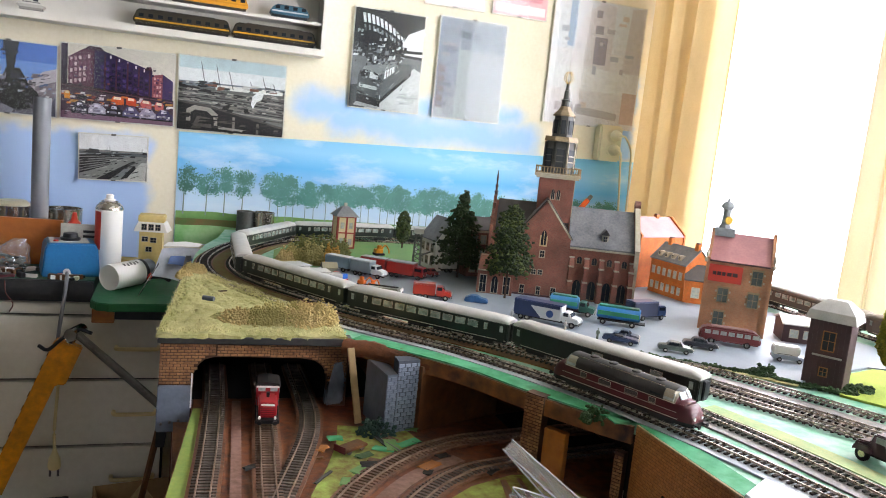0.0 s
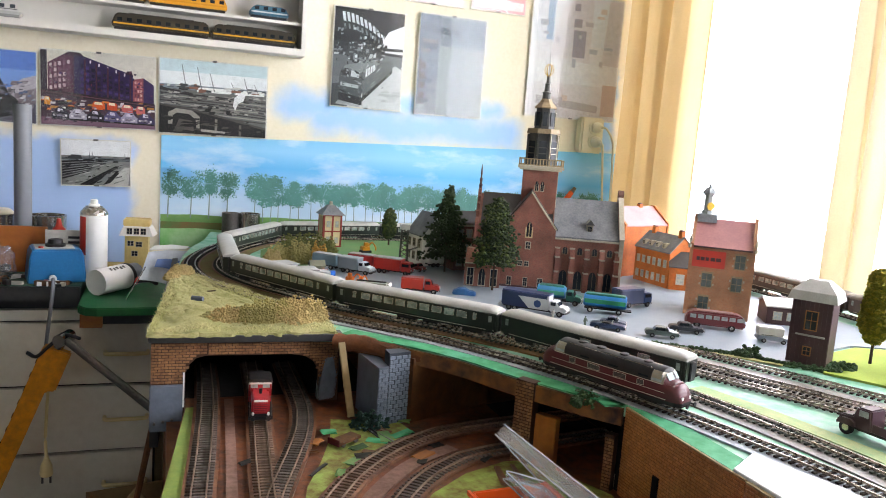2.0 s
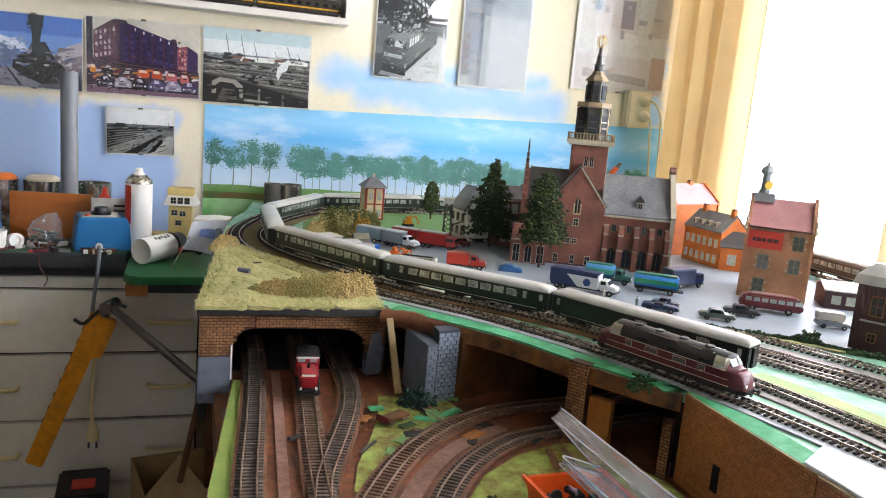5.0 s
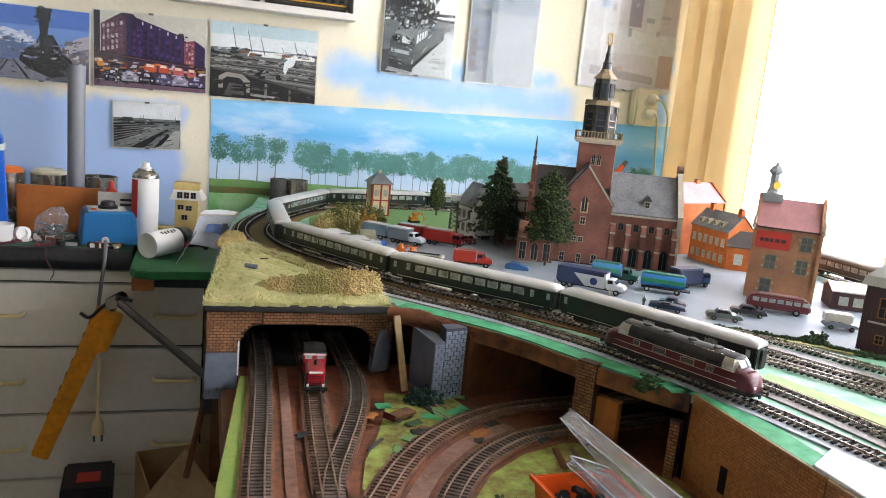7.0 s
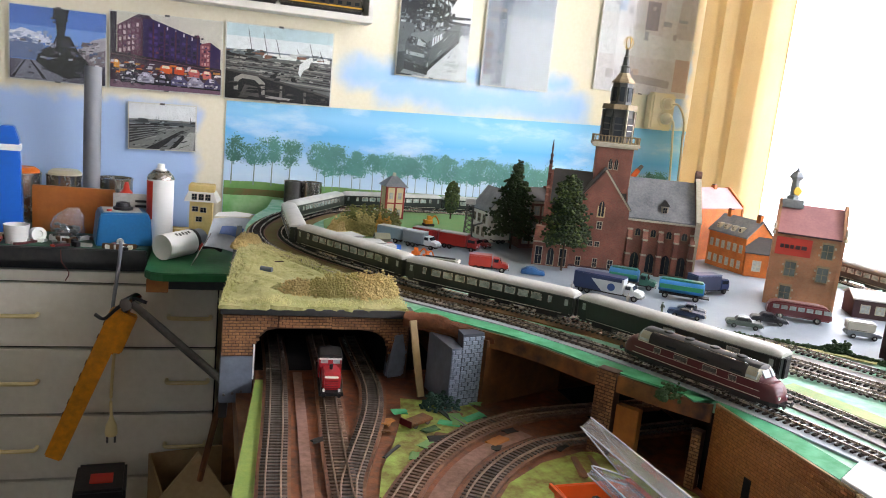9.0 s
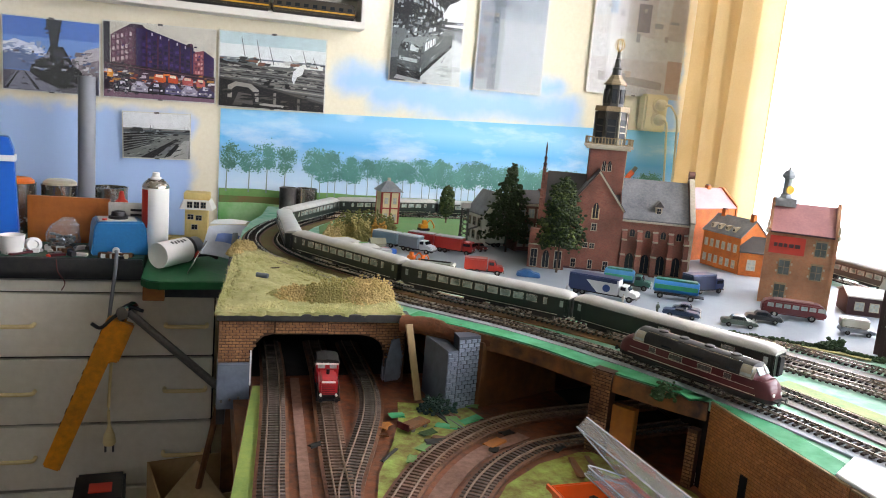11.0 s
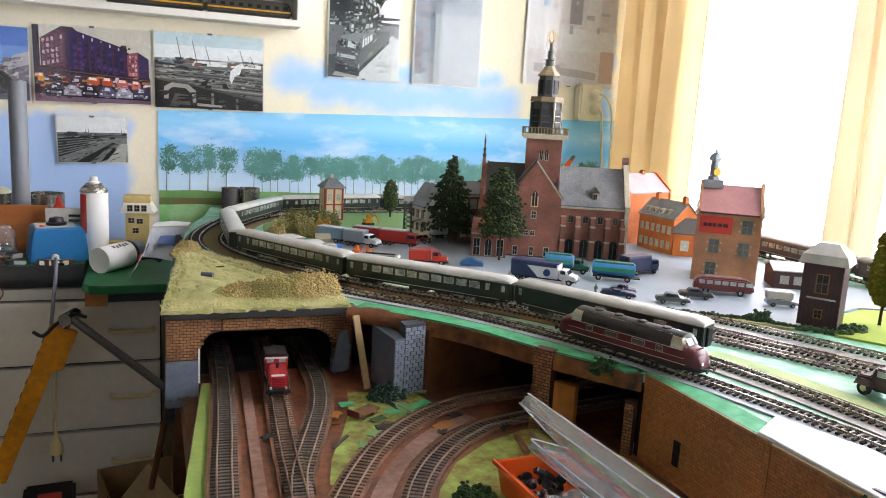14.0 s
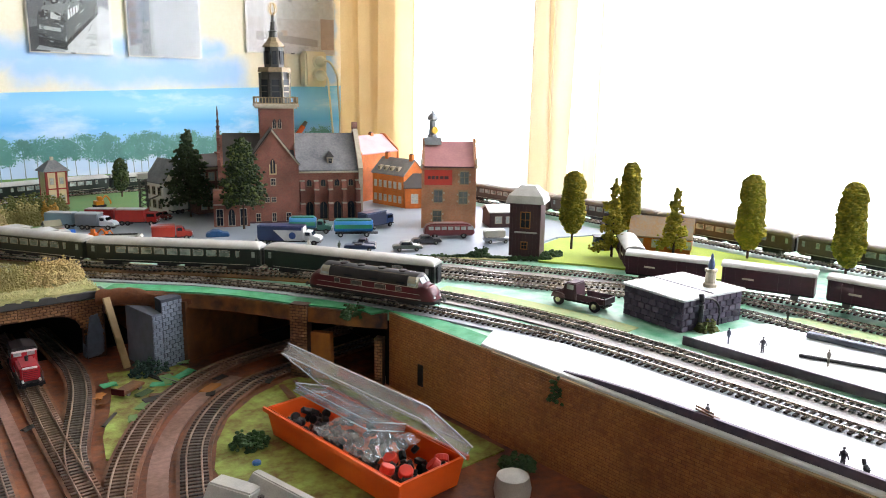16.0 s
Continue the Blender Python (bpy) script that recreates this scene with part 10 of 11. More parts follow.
edges = (0.020, 0.180, 0.345, 0.511, 0.679, 0.838)
for z0, z1 in zip(edges, edges[1:]):
    d = bx("drawer", M["drawer"], cab, 0.004, 1.156, 0.0, 0.0195, z0 + 0.0038, z1 - 0.0038, bev=0.002)
    zc = z0 + (z1 - z0) * 0.52
    for hx in (0.325, 0.710, 1.093):
        bm = bmesh.new()
        wire(bm, [(hx - 0.048, 0.0, zc), (hx - 0.046, -0.020, zc + 0.001), (hx - 0.030, -0.024, zc + 0.001), (hx + 0.030, -0.024, zc + 0.001), (hx + 0.046, -0.020, zc + 0.001), (hx + 0.048, 0.0, zc)], 0.0052, 8)
        part("handle", bm, M["handle"], d)
bx("top_rail", M["drawer"], cab, 0, 1.16, 0.0, 0.0195, 0.840, 0.866, bev=0.001)
# dark strip painting in the shadow under the bench overhang
bx("top_shadow_board", M["bench_black"], cab, 0, 1.16, 0.018, 0.0199, 0.867, 0.885)
bx("plinth", M["dark_gap"], cab, 0.01, 1.15, 0.03, 0.04, -0.02, 0.018)

# transformer
tf = thing("transformer", at(-0.318, 2.005, 12, BZ), "blue enamel train transformer with a black control knob", "transformer")
bm = bmesh.new()
prism(bm, [(0, 0), (0.124, 0), (0.118, 0.064), (0.112, 0.078), (0.012, 0.078), (0.006, 0.064)], -0.10, 0, upright())
soften(bm, 0.003, 3)
part("case", bm, M["trafo_blue"], tf, round_=True)
bx("top_plate", M["coach_roof"], tf, 0.018, 0.100, 0.012, 0.088, 0.0782, 0.0794, bev=0.0004)
bm = bmesh.new()
lathe(bm, [(0.022, 0.0796), (0.022, 0.085), (0.017, 0.087), (0.015, 0.096), (0.006, 0.098)], 20, Matrix.Translation((0.062, 0.050, 0)))
part("control_knob", bm, M["black"], tf)
bm = bmesh.new()
lathe(bm, [(0.006, 0.0796), (0.005, 0.083)], 12, Matrix.Translation((0.030, 0.026, 0)))
part("lamp_cap", bm, M["red_plastic"], tf)
bm = bmesh.new()
wire(bm, [(0.052, -0.010, 0.012), (0.050, -0.036, 0.008), (0.046, -0.058, -0.020), (0.040, -0.060, -0.070), (0.034, -0.050, -0.140), (0.030, -0.040, -0.24)], 0.0042, 8)
part("cable", bm, M["pipe_grey"], tf)
bm = bmesh.new()
tube(bm, (0.052, -0.012, 0.012), (0.052, 0.004, 0.012), 0.0080, seg=12)
part("cable_plug", bm, M["white_plastic"], tf)


def can(x, y, r, h, z, body_mat, label, top_mat=None, band_=None, cap=None):
    c = thing("spray_can" if cap else "tin", Matrix.Translation((x, y, z)), label, "spray can" if cap else "tin", "" if cap else "tins along the wall")
    bm = bmesh.new()
    if cap:
        lathe(bm, [(r * 0.94, 0), (r, 0.003), (r, h * 0.80)], 28)
        part("body", bm, body_mat, c, round_=True)
        bm = bmesh.new()
        lathe(bm, [(r * 1.02, h * 0.80), (r * 1.02, h * 0.815), (r * 0.92, h * 0.85), (r * 0.72, h * 0.885), (r * 0.62, h * 0.89), (r * 0.62, h * 0.905), (r * 0.45, h * 0.91)], 28)
        part("shoulder", bm, M["steel"], c, round_=True)
        bm = bmesh.new()
        lathe(bm, [(r * 0.40, h * 0.905), (r * 0.40, h * 0.93), (r * 0.29, h * 0.935), (r * 0.27, h * 0.985), (r * 0.20, h * 0.992), (0.0005, h * 0.992)], 16)
        part("nozzle", bm, M["white_plastic"], c)
        if band_:
            bm = bmesh.new()
            for i in range(10):
                a0, a1 = radians(150 + 9 * i), radians(150 + 9 * (i + 1))
                q = [(r * 1.006 * math.cos(a), r * 1.006 * math.sin(a)) for a in (a0, a1)]
                bm.faces.new([bm.verts.new((q[0][0], q[0][1], h * 0.30)), bm.verts.new((q[1][0], q[1][1], h * 0.30)), bm.verts.new((q[1][0], q[1][1], h * 0.78)), bm.verts.new((q[0][0], q[0][1], h * 0.78))])
            part("label_panel", bm, band_, c)
    else:
        lathe(bm, [(r, 0), (r, h * 0.96), (r * 1.03, h * 0.965), (r * 1.03, h), (r * 0.93, h), (r * 0.93, h * 0.2)], 26)
        part("body", bm, body_mat, c, round_=True)
        if band_:
            bm = bmesh.new()
            lathe(bm, [(r * 0.92, h * 0.9), (r * 0.92, h * 1.04), (r * 0.7, h * 1.10)], 20)
            part("filling", bm, band_, c)
    return c


can(-0.188, 2.10, 0.031, 0.192, BZ, M["white_plastic"], "white spray can with a red label panel", band_=M["red_plastic"], cap=True)
for x, lab, bnd in ((-0.735, "shiny tin by the wall", None), (-0.635, "shiny open tin by the wall", None), (-0.535, "shiny tin with orange contents", "orange_stuff"), (-0.435, "shiny tin with a cream rim", "cream_plastic"), (-0.315, "shiny open tin beside the pipe", None)):
    can(x, 2.31, 0.044, 0.125, BZ, M["steel"], lab, band_=M[bnd] if bnd else None)
can(0.203, 2.335, 0.029, 0.062, DECK, M["steel"], "dull tin standing at the back of the curve")
can(0.150, 2.335, 0.024, 0.062, DECK, M["grey_metal"], "dull tin standing at the back of the curve")
pp = thing("grey_pipe", (-0.362, 2.24, BZ), "upright grey plastic pipe on the bench", "pipe")
bm = bmesh.new()
lathe(bm, [(0.0205, 0), (0.0205, 0.405), (0.018, 0.405), (0.018, 0.30)], 24)
part("pipe_wall", bm, M["pipe_grey"], pp, round_=True)
pp2 = copy_thing(pp, Matrix.Translation((-0.610, 2.27, BZ)) @ Matrix.Scale(1, 4))
bb = thing("plywood_board", at(-0.482, 2.165, -3, BZ), "orange plywood board standing on the bench", "board")
bx("panel", M["plywood"], bb, 0, 0.185, 0, 0.012, 0, 0.112, bev=0.001)
gl = thing("glue_bottle", (-0.268, 2.132, BZ + 0.0005), "squeeze bottle with a red nozzle", "bottle")
bm = bmesh.new()
lathe(bm, [(0.024, 0), (0.026, 0.004), (0.026, 0.075), (0.018, 0.092), (0.011, 0.098)], 22)
part("body", bm, M["white_plastic"], gl, round_=True)
bm = bmesh.new()
lathe(bm, [(0.0145, 0.098), (0.0145, 0.112), (0.008, 0.118), (0.0045, 0.136), (0.002, 0.137)], 18)
part("nozzle", bm, M["red_plastic"], gl, round_=True)
bbt = thing("blue_carton", at(-0.530, 2.06, 8, BZ), "tall blue carton with a white band", "carton")
bm = bmesh.new()
prism(bm, [(0, 0), (0.052, 0), (0.042, 0.225), (0.032, 0.255), (0.006, 0.255), (-0.004, 0.225)], -0.04, 0, upright())
soften(bm, 0.002, 2)
part("carton_body", bm, M["blue_plastic"], bbt)
bx("band", M["white_plastic"], bbt, -0.004, 0.0455, -0.001, 0.041, 0.200, 0.214, bev=0.0005)
cup = thing("white_cup", (-0.482, 2.015, BZ), "white plastic cup on the bench", "cup")
bm = bmesh.new()
lathe(bm, [(0.022, 0), (0.027, 0.042), (0.0255, 0.042), (0.021, 0.003)], 22)
part("cup_wall", bm, M["white_plastic"], cup, round_=True)
# clear bag of parts
M["thin_bag"] = clear("crinkled_clear_film", (0.95, 0.95, 0.96, 1), 1.7, 0.12, 0.10)
bm = bmesh.new()
ball(bm, (0, 0, 0.036), 0.036, 4, (1.0, 0.7, 1.05))
for v_ in bm.verts:
    up = max(0, min(1, v_.co.z / 0.075))
    n_ = Vector((v_.co.x, v_.co.y, (v_.co.z - 0.036) * 0.4)).normalized()
    v_.co += n_ * (0.011 * abs(noise.noise((v_.co.x * 70, v_.co.y * 70, v_.co.z * 22))) + 0.004 * noise.noise(v_.co * 150) - 0.008 * up)
    v_.co.x += 0.012 * up ** 2
    v_.co.z = max(v_.co.z * 1.12 + 0.006 * up * noise.noise((v_.co.x * 90, v_.co.y * 90, 4)), 0.0004)
o = bag = part("parts_bag", bm, M["thin_bag"])
rnd = random.Random(77)
for i in range(26):
    bm = bmesh.new()
    w_, l_ = rnd.uniform(0.002, 0.005), rnd.uniform(0.004, 0.011)
    box(bm, -l_, l_, -w_, w_, -0.0015, 0.0015, Matrix.Translation((rnd.uniform(-0.024, 0.022), rnd.uniform(-0.014, 0.014), rnd.uniform(0.006, 0.034) * rnd.random() + 0.005)) @ Euler((rnd.uniform(-0.6, 0.6), rnd.uniform(-0.6, 0.6), rnd.uniform(0, 3))).to_matrix().to_4x4())
    soften(bm, 0.0005, 1)
    part("small_part", bm, rnd.choice((M["black"], M["coach_under"], M["loco_grey"], M["wood_dark"])), bag)
o.location = (-0.385, 2.05, BZ)
tagged(o, "clear plastic bag filled with small parts", "plastic bag")
bm = bmesh.new()
for i in range(30):
    ball(bm, (rnd.uniform(-0.022, 0.022), rnd.uniform(-0.014, 0.014), rnd.uniform(0.006, 0.042)), 0.006, 1, (1.4, 0.8, 0.7))
o = part("bag_contents", bm, M["grey_metal"])
o.location = (-0.385, 2.05, BZ)
tagged(o, "small grey parts inside the clear bag", "small parts", kind="stuff")
# caliper behind the transformer
cl = thing("steel_gauge", Matrix.Translation((-0.275, 2.108, BZ)), "white and black slide gauge standing behind the transformer", "gauge")
for x0, x1, z0, z1 in ((0.058, 0.110, 0.076, 0.102),):
    bx("plate", M["white_plastic"], cl, x0, x1, -0.0015, 0.0015, z0, z1, bev=0.0005)
bx("rear_plate", M["coach_roof"], cl, -0.020, 0.058, 0.002, 0.005, 0.070, 0.112, bev=0.0006)
for z in (0.080, 0.092):
    bx("slot", M["black"], cl, 0.030, 0.106, -0.0028, -0.0016, z, z + 0.006)
bm = bmesh.new()
prism(bm, [(0.096, 0.076), (0.110, 0.076), (0.1095, 0.062), (0.1035, 0.036), (0.0965, 0.056)], -0.0015, 0.0015, upright())
part("jaw", bm, M["white_plastic"], cl)
bm = bmesh.new()
tube(bm, (0.104, 0, 0), (0.1035, 0, 0.040), 0.0025, seg=8)
part("stand_rod", bm, M["grey_metal"], cl)
# white jar
tb = thing("white_jar", Matrix.Translation((-0.172, 1.958, 0.935 + 0.0305)) @ Euler((0, radians(88), radians(50))).to_matrix().to_4x4(), "white plastic jar with a black ring lying on the green board", "jar")
bm = bmesh.new()
lathe(bm, [(0.0005, 0.002), (0.026, 0.002), (0.0295, 0.0), (0.030, 0.003), (0.030, 0.088)], 32)
part("jar_wall", bm, M["white_plastic"], tb, round_=True)
bm = bmesh.new()
lathe(bm, [(0.0305, 0.0885), (0.0305, 0.097), (0.026, 0.097)], 32)
part("end_ring", bm, M["bench_black"], tb)
bm = bmesh.new()
lathe(bm, [(0.026, 0.0975), (0.027, 0.125), (0.020, 0.130), (0.001, 0.130)], 32)
part("lid", bm, M["pipe_grey"], tb)
for k in range(5):
    bm = bmesh.new()
    box(bm, -0.0008, 0.0008, -0.004, 0.004, 0.030 + 0.010 * k, 0.035 + 0.010 * k, Matrix.Rotation(radians(205 + 4 * (k % 2)), 4, "Z") @ Matrix.Translation((0.0300, 0, 0)))
    part("lettering_bar", bm, M["grey_metal"], tb, "grey bar of unreadable print")
M["card_yellow"] = mat("yellow_beige_card", "#d3bd7c", 0.7, second="#bfa765", grain=90, stains=14, bump=0.05)
# model house kit on the bench
kh = thing("cardboard_house", at(-0.128, 2.175, -4, BZ + 0.002), "small cream card house with a white dormer roof", "model house")
bx("wall", M["card_yellow"], kh, 0.006, 0.062, 0, 0.045, 0, 0.092)
bm = bmesh.new()
lo = [bm.verts.new(q) for q in ((-0.006, -0.012, 0.092), (0.074, -0.012, 0.092), (0.080, 0.050, 0.092), (-0.012, 0.050, 0.092))]
hi = [bm.verts.new(q) for q in ((0.004, -0.004, 0.116), (0.064, -0.004, 0.116), (0.068, 0.048, 0.116), (0.000, 0.048, 0.116))]
bm.faces.new(lo[::-1])
bm.faces.new(hi)
for i in range(4):
    bm.faces.new((lo[i], lo[(i + 1) % 4], hi[(i + 1) % 4], hi[i]))
part("bay", bm, M["white_paint"], kh, "white glazed bay under the roof")
bx("roof_top", M["card_yellow"], kh, 0.002, 0.066, -0.003, 0.048, 0.1162, 0.134, bev=0.002)
for k in range(3):
    pane(kh, 0.018 + 0.0165 * k, 0.097, 0.012, 0.015, -0.0105, 0.001, glass="window_dark")
for x, z in ((0.020, 0.066), (0.040, 0.064), (0.030, 0.040)):
    pane(kh, x, z, 0.014, 0.012, -0.0006, 0.0012, glass="window_dark")
bx("canopy", M["card_yellow"], kh, -0.055, 0.020, -0.012, 0.03, 0, 0.018, bev=0.001, label="low cream card side building")
# clutter between bench and curve
rc = thing("red_cable_reel", Matrix.Translation((-0.120, 2.02, 0.952)), "red handled tool lying behind the tube", "tool")
bm = bmesh.new()
wire(bm, [(-0.035, 0, 0.006), (-0.010, 0.004, 0.018), (0.020, 0.0, 0.016), (0.036, -0.006, 0.004)], 0.009, 10)
part("handle", bm, M["red_plastic"], rc)
bm = bmesh.new()
wire(bm, [(0.030, -0.004, 0.006), (0.060, -0.012, 0.010), (0.078, -0.030, 0.006)], 0.005, 8)
part("grip", bm, M["black"], rc)
bm = bmesh.new()
rows = []
for i in range(13):
    f = i / 12
    bend = 0.016 * math.sin(math.pi * f)
    a = Vector((-0.080 + 0.078 * f, 1.935 + bend, 0.978 - 0.016 * f))
    b = Vector((-0.062 + 0.086 * f, 1.985 + bend * 1.3, 1.034 + 0.004 * f))
    n_ = Vector((0, 0.0014, -0.0008))
    rows.append([a, b, b + n_, a + n_])
loft(bm, rows)
o = part("card_sheet", bm, M["card_grey"], round_=True)
tagged(o, "bent pale grey card sheet leaning beside the curve", "card", "card sheets beside the curve")
bm = bmesh.new()
rows = []
for i in range(13):
    f = i / 12
    bend = 0.016 * math.sin(math.pi * f)
    a = Vector((-0.048 + 0.048 * f, 1.953 + bend, 1.004 - 0.010 * f))
    b = Vector((-0.042 + 0.050 * f, 1.966 + bend * 1.2, 1.020 - 0.004 * f))
    n_ = Vector((0, -0.0015, 0.0006))
    rows.append([a + n_ * 1.4, b + n_ * 1.4, b + n_ * 0.4, a + n_ * 0.4])
loft(bm, rows)
o = part("card_strip", bm, M["card_blue"], round_=True)
tagged(o, "blue printed strip across the bent card sheet", "card", "card sheets beside the curve")
bm = bmesh.new()
prism(bm, [(-0.060, 2.000), (0.020, 2.012), (0.030, 2.060), (-0.010, 2.085), (-0.050, 2.060)], 1.037, 1.0385)
tagged(part("paper_sheet", bm, M["paper"]), "white paper sheet lying on the card sheets", "paper")
st_ = thing("steel_ruler", Matrix.Translation((-0.105, 1.90, 0.938)) @ Euler((0, radians(-62), radians(10))).to_matrix().to_4x4(), "thin steel rule leaning on the card sheets", "rule")
bx("blade", M["steel"], st_, 0, 0.085, -0.004, 0.004, 0, 0.001)
M["brown_wire"] = mat("dull_red_wire", "#6a2a20", 0.5, grain=200, amount=0.2, bump=0.0)
rnd = random.Random(55)
for i in range(48):
    x, y = (rnd.uniform(-0.52, -0.325), rnd.uniform(1.99, 2.10)) if i < 38 else (rnd.uniform(-0.300, -0.215), rnd.uniform(1.982, 2.0))
    kind = rnd.choice(("coach_roof", "wood_dark", "black", "red_plastic", "white_plastic", "grey_metal", "maroon", "cream_plastic"))
    o = bx("small_part", M[kind], None, -rnd.uniform(0.006, 0.022), rnd.uniform(0.006, 0.022), -0.005, 0.006, 0, rnd.uniform(0.004, 0.014), bev=0.001)
    o.matrix_world = at(x, y, rnd.uniform(0, 180), BZ)
    tagged(o, {"coach_roof": "small grey part on the bench", "wood_dark": "small brown wooden part on the bench", "black": "small black part on the bench", "red_plastic": "small red part on the bench", "white_plastic": "small white part on the bench", "grey_metal": "small metal part on the bench", "maroon": "small dark red part on the bench", "cream_plastic": "small cream part on the bench"}[kind], "small part", "parts on the bench")
ro = thing("roll", Matrix.Translation((-0.445, 2.04, BZ + 0.016)) @ Euler((radians(80), 0, radians(30))).to_matrix().to_4x4(), "white roll of tape lying on its side", "tape")
bm = bmesh.new()
lathe(bm, [(0.016, -0.012), (0.016, 0.012), (0.009, 0.012), (0.009, 0.004)], 20)
part("tape_ring", bm, M["white_plastic"], ro, round_=True)
for x, d in ((-0.385, 0.01),):
    bm = bmesh.new()
    wire(bm, [(x, 1.973, BZ - 0.004), (x + 0.004, 1.966, BZ - 0.03), (x + 0.008 + d, 1.968, BZ - 0.055), (x + 0.010, 1.975, BZ - 0.075)], 0.0012, 6)
    tagged(part("loose_wire", bm, M["brown_wire"]), "thin red wire hanging over the bench edge", "wire")

# dark planks and a grey ramp lying on the island platform
for x, y, deg, L, W, H_, mt, lab in ((0.764, 0.338, -71, 0.095, 0.004, 0.004, "bench_black", "thin dark plank lying on the island platform"), (0.836, 0.350, -84, 0.120, 0.010, 0.007, "slate_grey", "grey ramp piece lying at the platform edge")):
    o = bx("loose_plank", M[mt], None, -L / 2, L / 2, -W / 2, W / 2, 0, H_, bev=0.0008)
    o.matrix_world = at(x, y, deg, DECK + 0.0112)
    tagged(o, lab, "plank")

# ---- folded work lamp arm hanging beside the railway ----
J = Vector((-0.222, 1.862, 0.862))
la = thing("work_lamp_arm", Matrix.Translation(J), "ochre yellow lamp arm with a dark tube arm", "lamp arm")
bm = bmesh.new()
q = Matrix.Rotation(radians(21), 4, "Y")
prism(bm, [(-0.024, -0.372), (0.013, -0.374), (0.016, -0.105), (0.034, -0.100), (0.034, -0.012), (-0.020, -0.010), (-0.024, -0.020)], -0.013, 0.013, Matrix.Translation((-0.016, 0, -0.010)) @ q @ Matrix.Rotation(radians(90), 4, "X"))
soften(bm, 0.003, 2)
bar = part("yellow_bar", bm, M["yellow_paint"], la)
for k in range(8):
    bm = bmesh.new()
    box(bm, -0.0405, -0.0385, -0.006, 0.006, -0.06 - 0.032 * k, -0.052 - 0.032 * k, Matrix.Translation((0, 0, -0.010)) @ q)
    part("slot", bm, M["dark_gap"], bar)
bm = bmesh.new()
tube(bm, (0, -0.012, 0.0), (0.205, -0.20, -0.120), 0.0085, seg=12)
part("dark_arm", bm, M["grey_metal"], la)
bm = bmesh.new()
tube(bm, (-0.012, -0.024, 0.0), (0.006, 0.018, 0.002), 0.014, seg=14)
tube(bm, (-0.016, 0, -0.022), (0.0, 0, 0.004), 0.010, seg=12)
part("joint", bm, M["chrome"], la)
bm = bmesh.new()
wire(bm, [(-0.075, 0, -0.030), (-0.055, -0.01, -0.036), (-0.030, -0.012, -0.012), (0.0, -0.012, 0.010), (0.03, -0.02, 0.004)], 0.004, 8)
part("clamp_lever", bm, M["black"], la)
pg = thing("hanging_plug", (-0.262, 1.88, 0.545), "cream mains plug hanging on its cord", "plug")
bm = bmesh.new()
wire(bm, [(0.006, 0, 0.260), (0.002, 0, 0.18), (-0.002, 0, 0.09), (0.0, 0, 0.040)], 0.0034, 8)
part("cord", bm, M["handle"], pg)
bm = bmesh.new()
lathe(bm, [(0.012, 0.0), (0.014, 0.005), (0.012, 0.024), (0.006, 0.038), (0.004, 0.046)], 14)
part("plug_body", bm, M["handle"], pg, round_=True)
bm = bmesh.new()
for s in (-1, 1):
    tube(bm, (s * 0.008, 0, 0), (s * 0.008, 0, -0.018), 0.0024, seg=8)
part("pin", bm, M["grey_metal"], pg)
bs = thing("brace_strut", (0, 0, 0), "dark wooden brace under the tunnel end", "brace")
bm = bmesh.new()
tube(bm, (-0.040, 1.26, 0.88), (-0.065, 1.32, 0.72), 0.005, seg=8)
part("strut", bm, M["wood_dark"], bs)

# ---- floor things ----
cb_ = thing("cardboard_box", at(-0.14, 1.68, 12, 0.0), "open brown cardboard box beside the cabinet", "cardboard box")
for x0, x1, y0, y1 in ((0, 0.26, 0, 0.004), (0, 0.26, 0.196, 0.2), (0, 0.004, 0.004, 0.196), (0.256, 0.26, 0.004, 0.196)):
    bx("side", M["card_brown"], cb_, x0, x1, y0, y1, 0, 0.50)
bm = bmesh.new()
prism(bm, [(-0.071, 0.603), (-0.150, 0.496), (-0.072, 0.420), (0.010, 0.480)], -0.003, 0.003, upright(0, 1.662, 0))
tagged(part("cardboard_sheet", bm, mat("pale_brown_cardboard", "#b9a078", 0.8, second="#a58c62", grain=90, stains=8)), "pale brown cardboard sheet standing on its corner in the box", "cardboard")
bx("bottom", M["card_brown"], cb_, 0.004, 0.256, 0.004, 0.196, 0, 0.004)
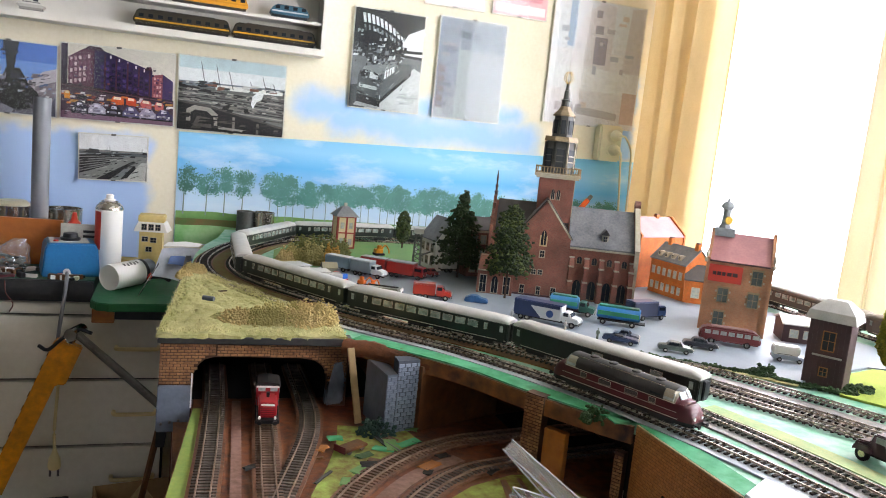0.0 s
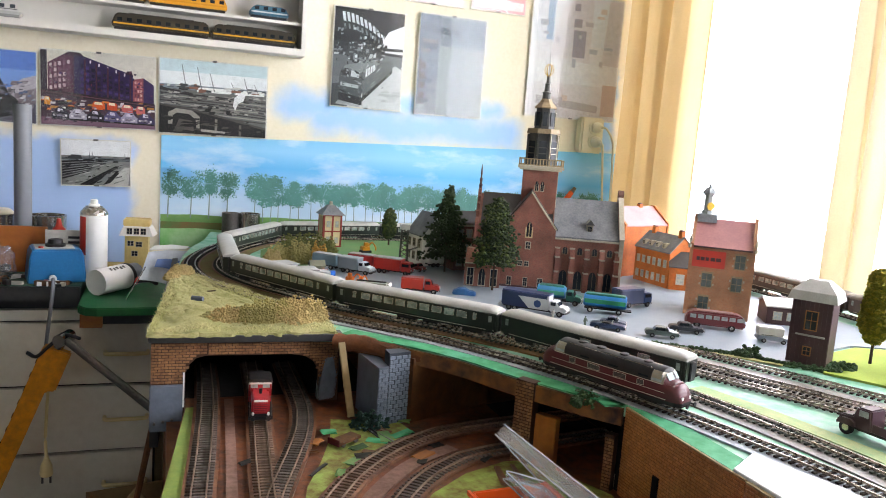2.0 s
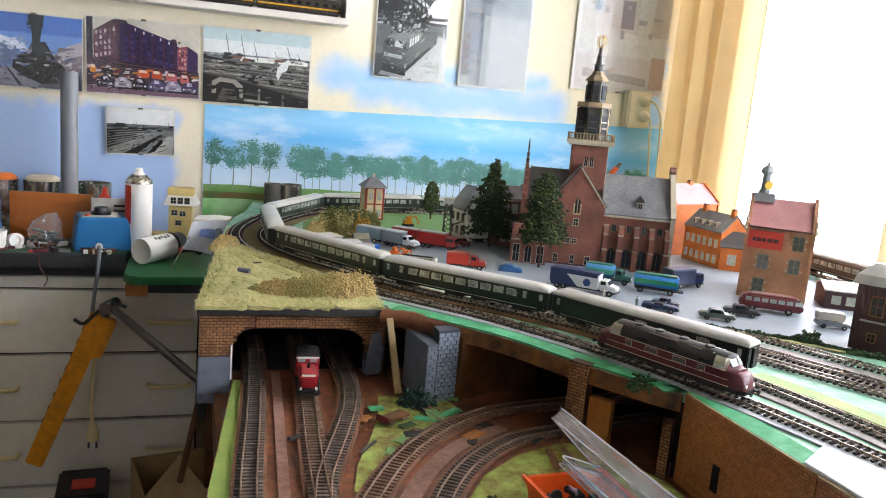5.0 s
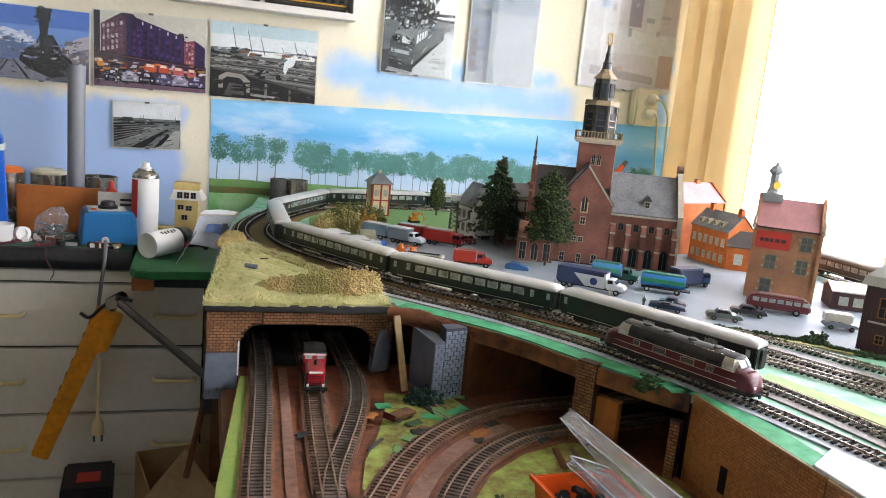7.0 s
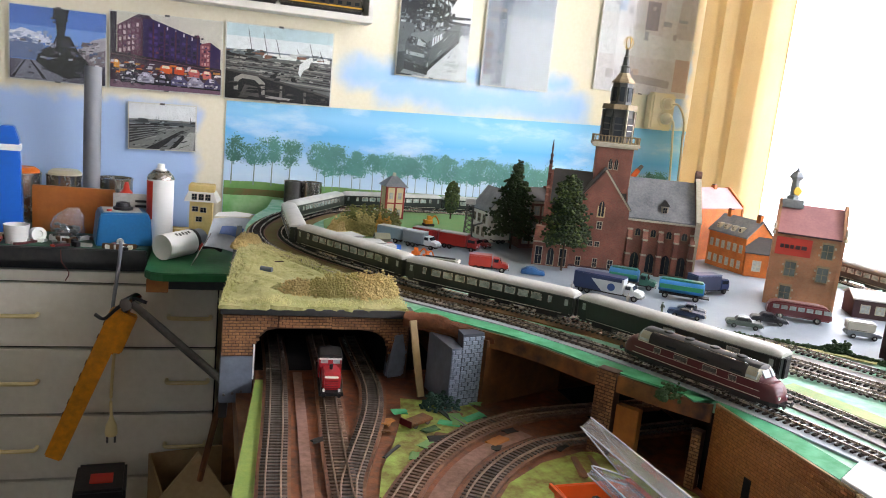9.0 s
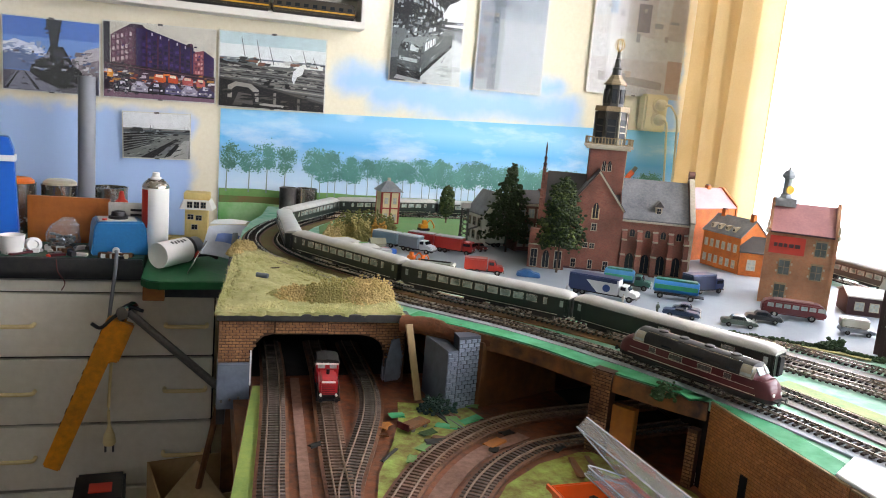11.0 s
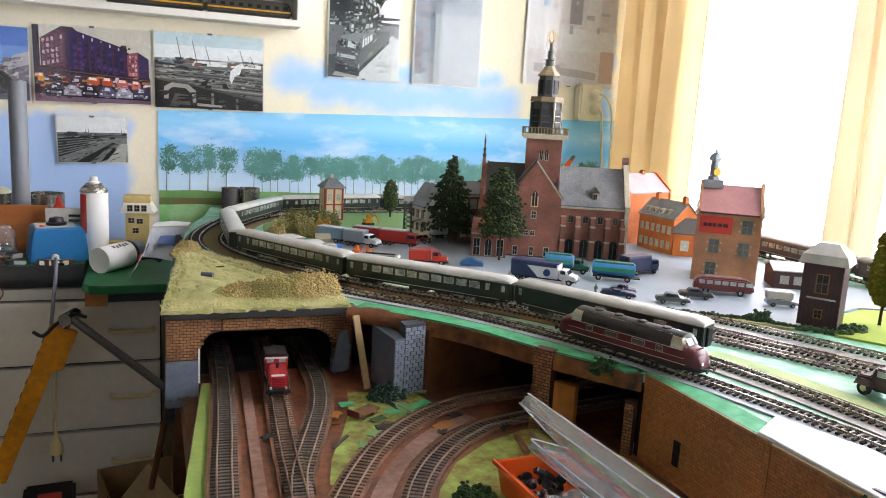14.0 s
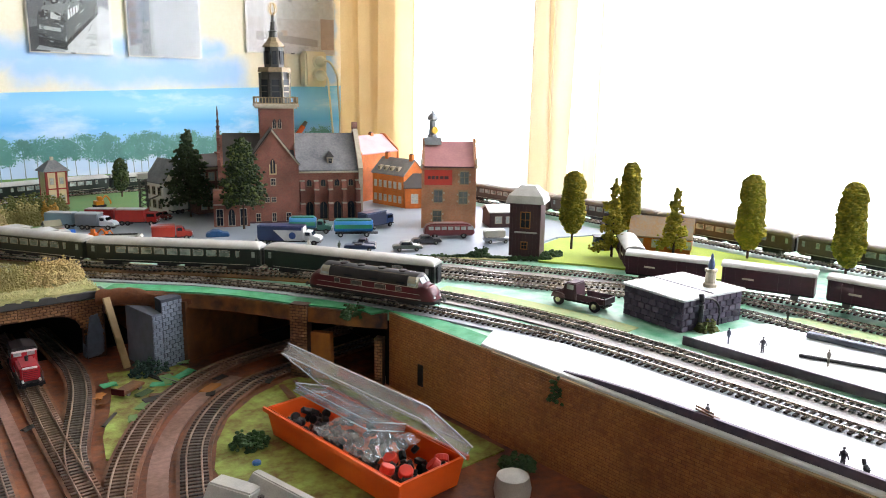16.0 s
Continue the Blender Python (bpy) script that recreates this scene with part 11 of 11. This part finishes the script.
tl = thing("tool_case", at(-0.325, 1.80, 4, 0.0), "black tool case with red latches", "tool case")
bx("case", M["black"], tl, 0, 0.100, 0, 0.13, 0, 0.40, bev=0.006)
bx("lid", M["black"], tl, -0.003, 0.103, -0.003, 0.133, 0.4002, 0.452, bev=0.006)
bx("label_plate", M["red_plastic"], tl, 0.028, 0.076, 0.030, 0.075, 0.4522, 0.4545, bev=0.0008)
bx("latch", M["red_plastic"], tl, 0.036, 0.068, -0.008, -0.0032, 0.415, 0.430, bev=0.001)
# small loose things on the lower board near the box
bm = bmesh.new()
prism(bm, [(-0.020, 0.0), (0.020, 0.0), (0.021, 0.003), (0.010, 0.019), (-0.010, 0.019), (-0.021, 0.003)], 0.0, 0.055, sideways())
soften(bm, 0.003, 2)
o = part("metal_piece", bm, M["coach_roof"])
o.matrix_world = at(0.180, 0.712, -66, LOW + 0.0062)
tagged(o, "grey rounded model roof lying on the lower board", "metal piece")
rp = thing("model_roof", at(0.214, 0.688, -80, LOW + 0.0021), "silver-grey pitched model roof lying on the board", "model roof")
bm = bmesh.new()
prism(bm, [(-0.026, 0.0), (0.026, 0.0), (0.027, 0.004), (0.004, 0.030), (-0.004, 0.030), (-0.027, 0.004)], 0.0, 0.112, sideways())
soften(bm, 0.0012, 2)
part("roof_shell", bm, M["coach_roof"], rp)
for x, y in ((0.030, -0.016), (0.078, -0.016)):
    bx("vent", M["grey_metal"], rp, x - 0.003, x + 0.003, y - 0.003, y + 0.003, 0.010, 0.019, bev=0.0006)
bm = bmesh.new()
lathe(bm, [(0.005, 0), (0.005, 0.003), (0.003, 0.0042)], 14)
o = part("blue_token", bm, M["blue_plastic"])
o.location = (0.247, 0.752, LOW + 0.002)
tagged(o, "small round blue token on the lower board", "token")
bm = bmesh.new()
lathe(bm, [(0.018, 0), (0.020, 0.012), (0.017, 0.026), (0.010, 0.030)], 18)
o = part("grey_jar", bm, M["coach_roof"], round_=True)
o.location = (0.418, 0.517, LOW + 0.002)
tagged(o, "small grey plastic jar beside the box", "jar")
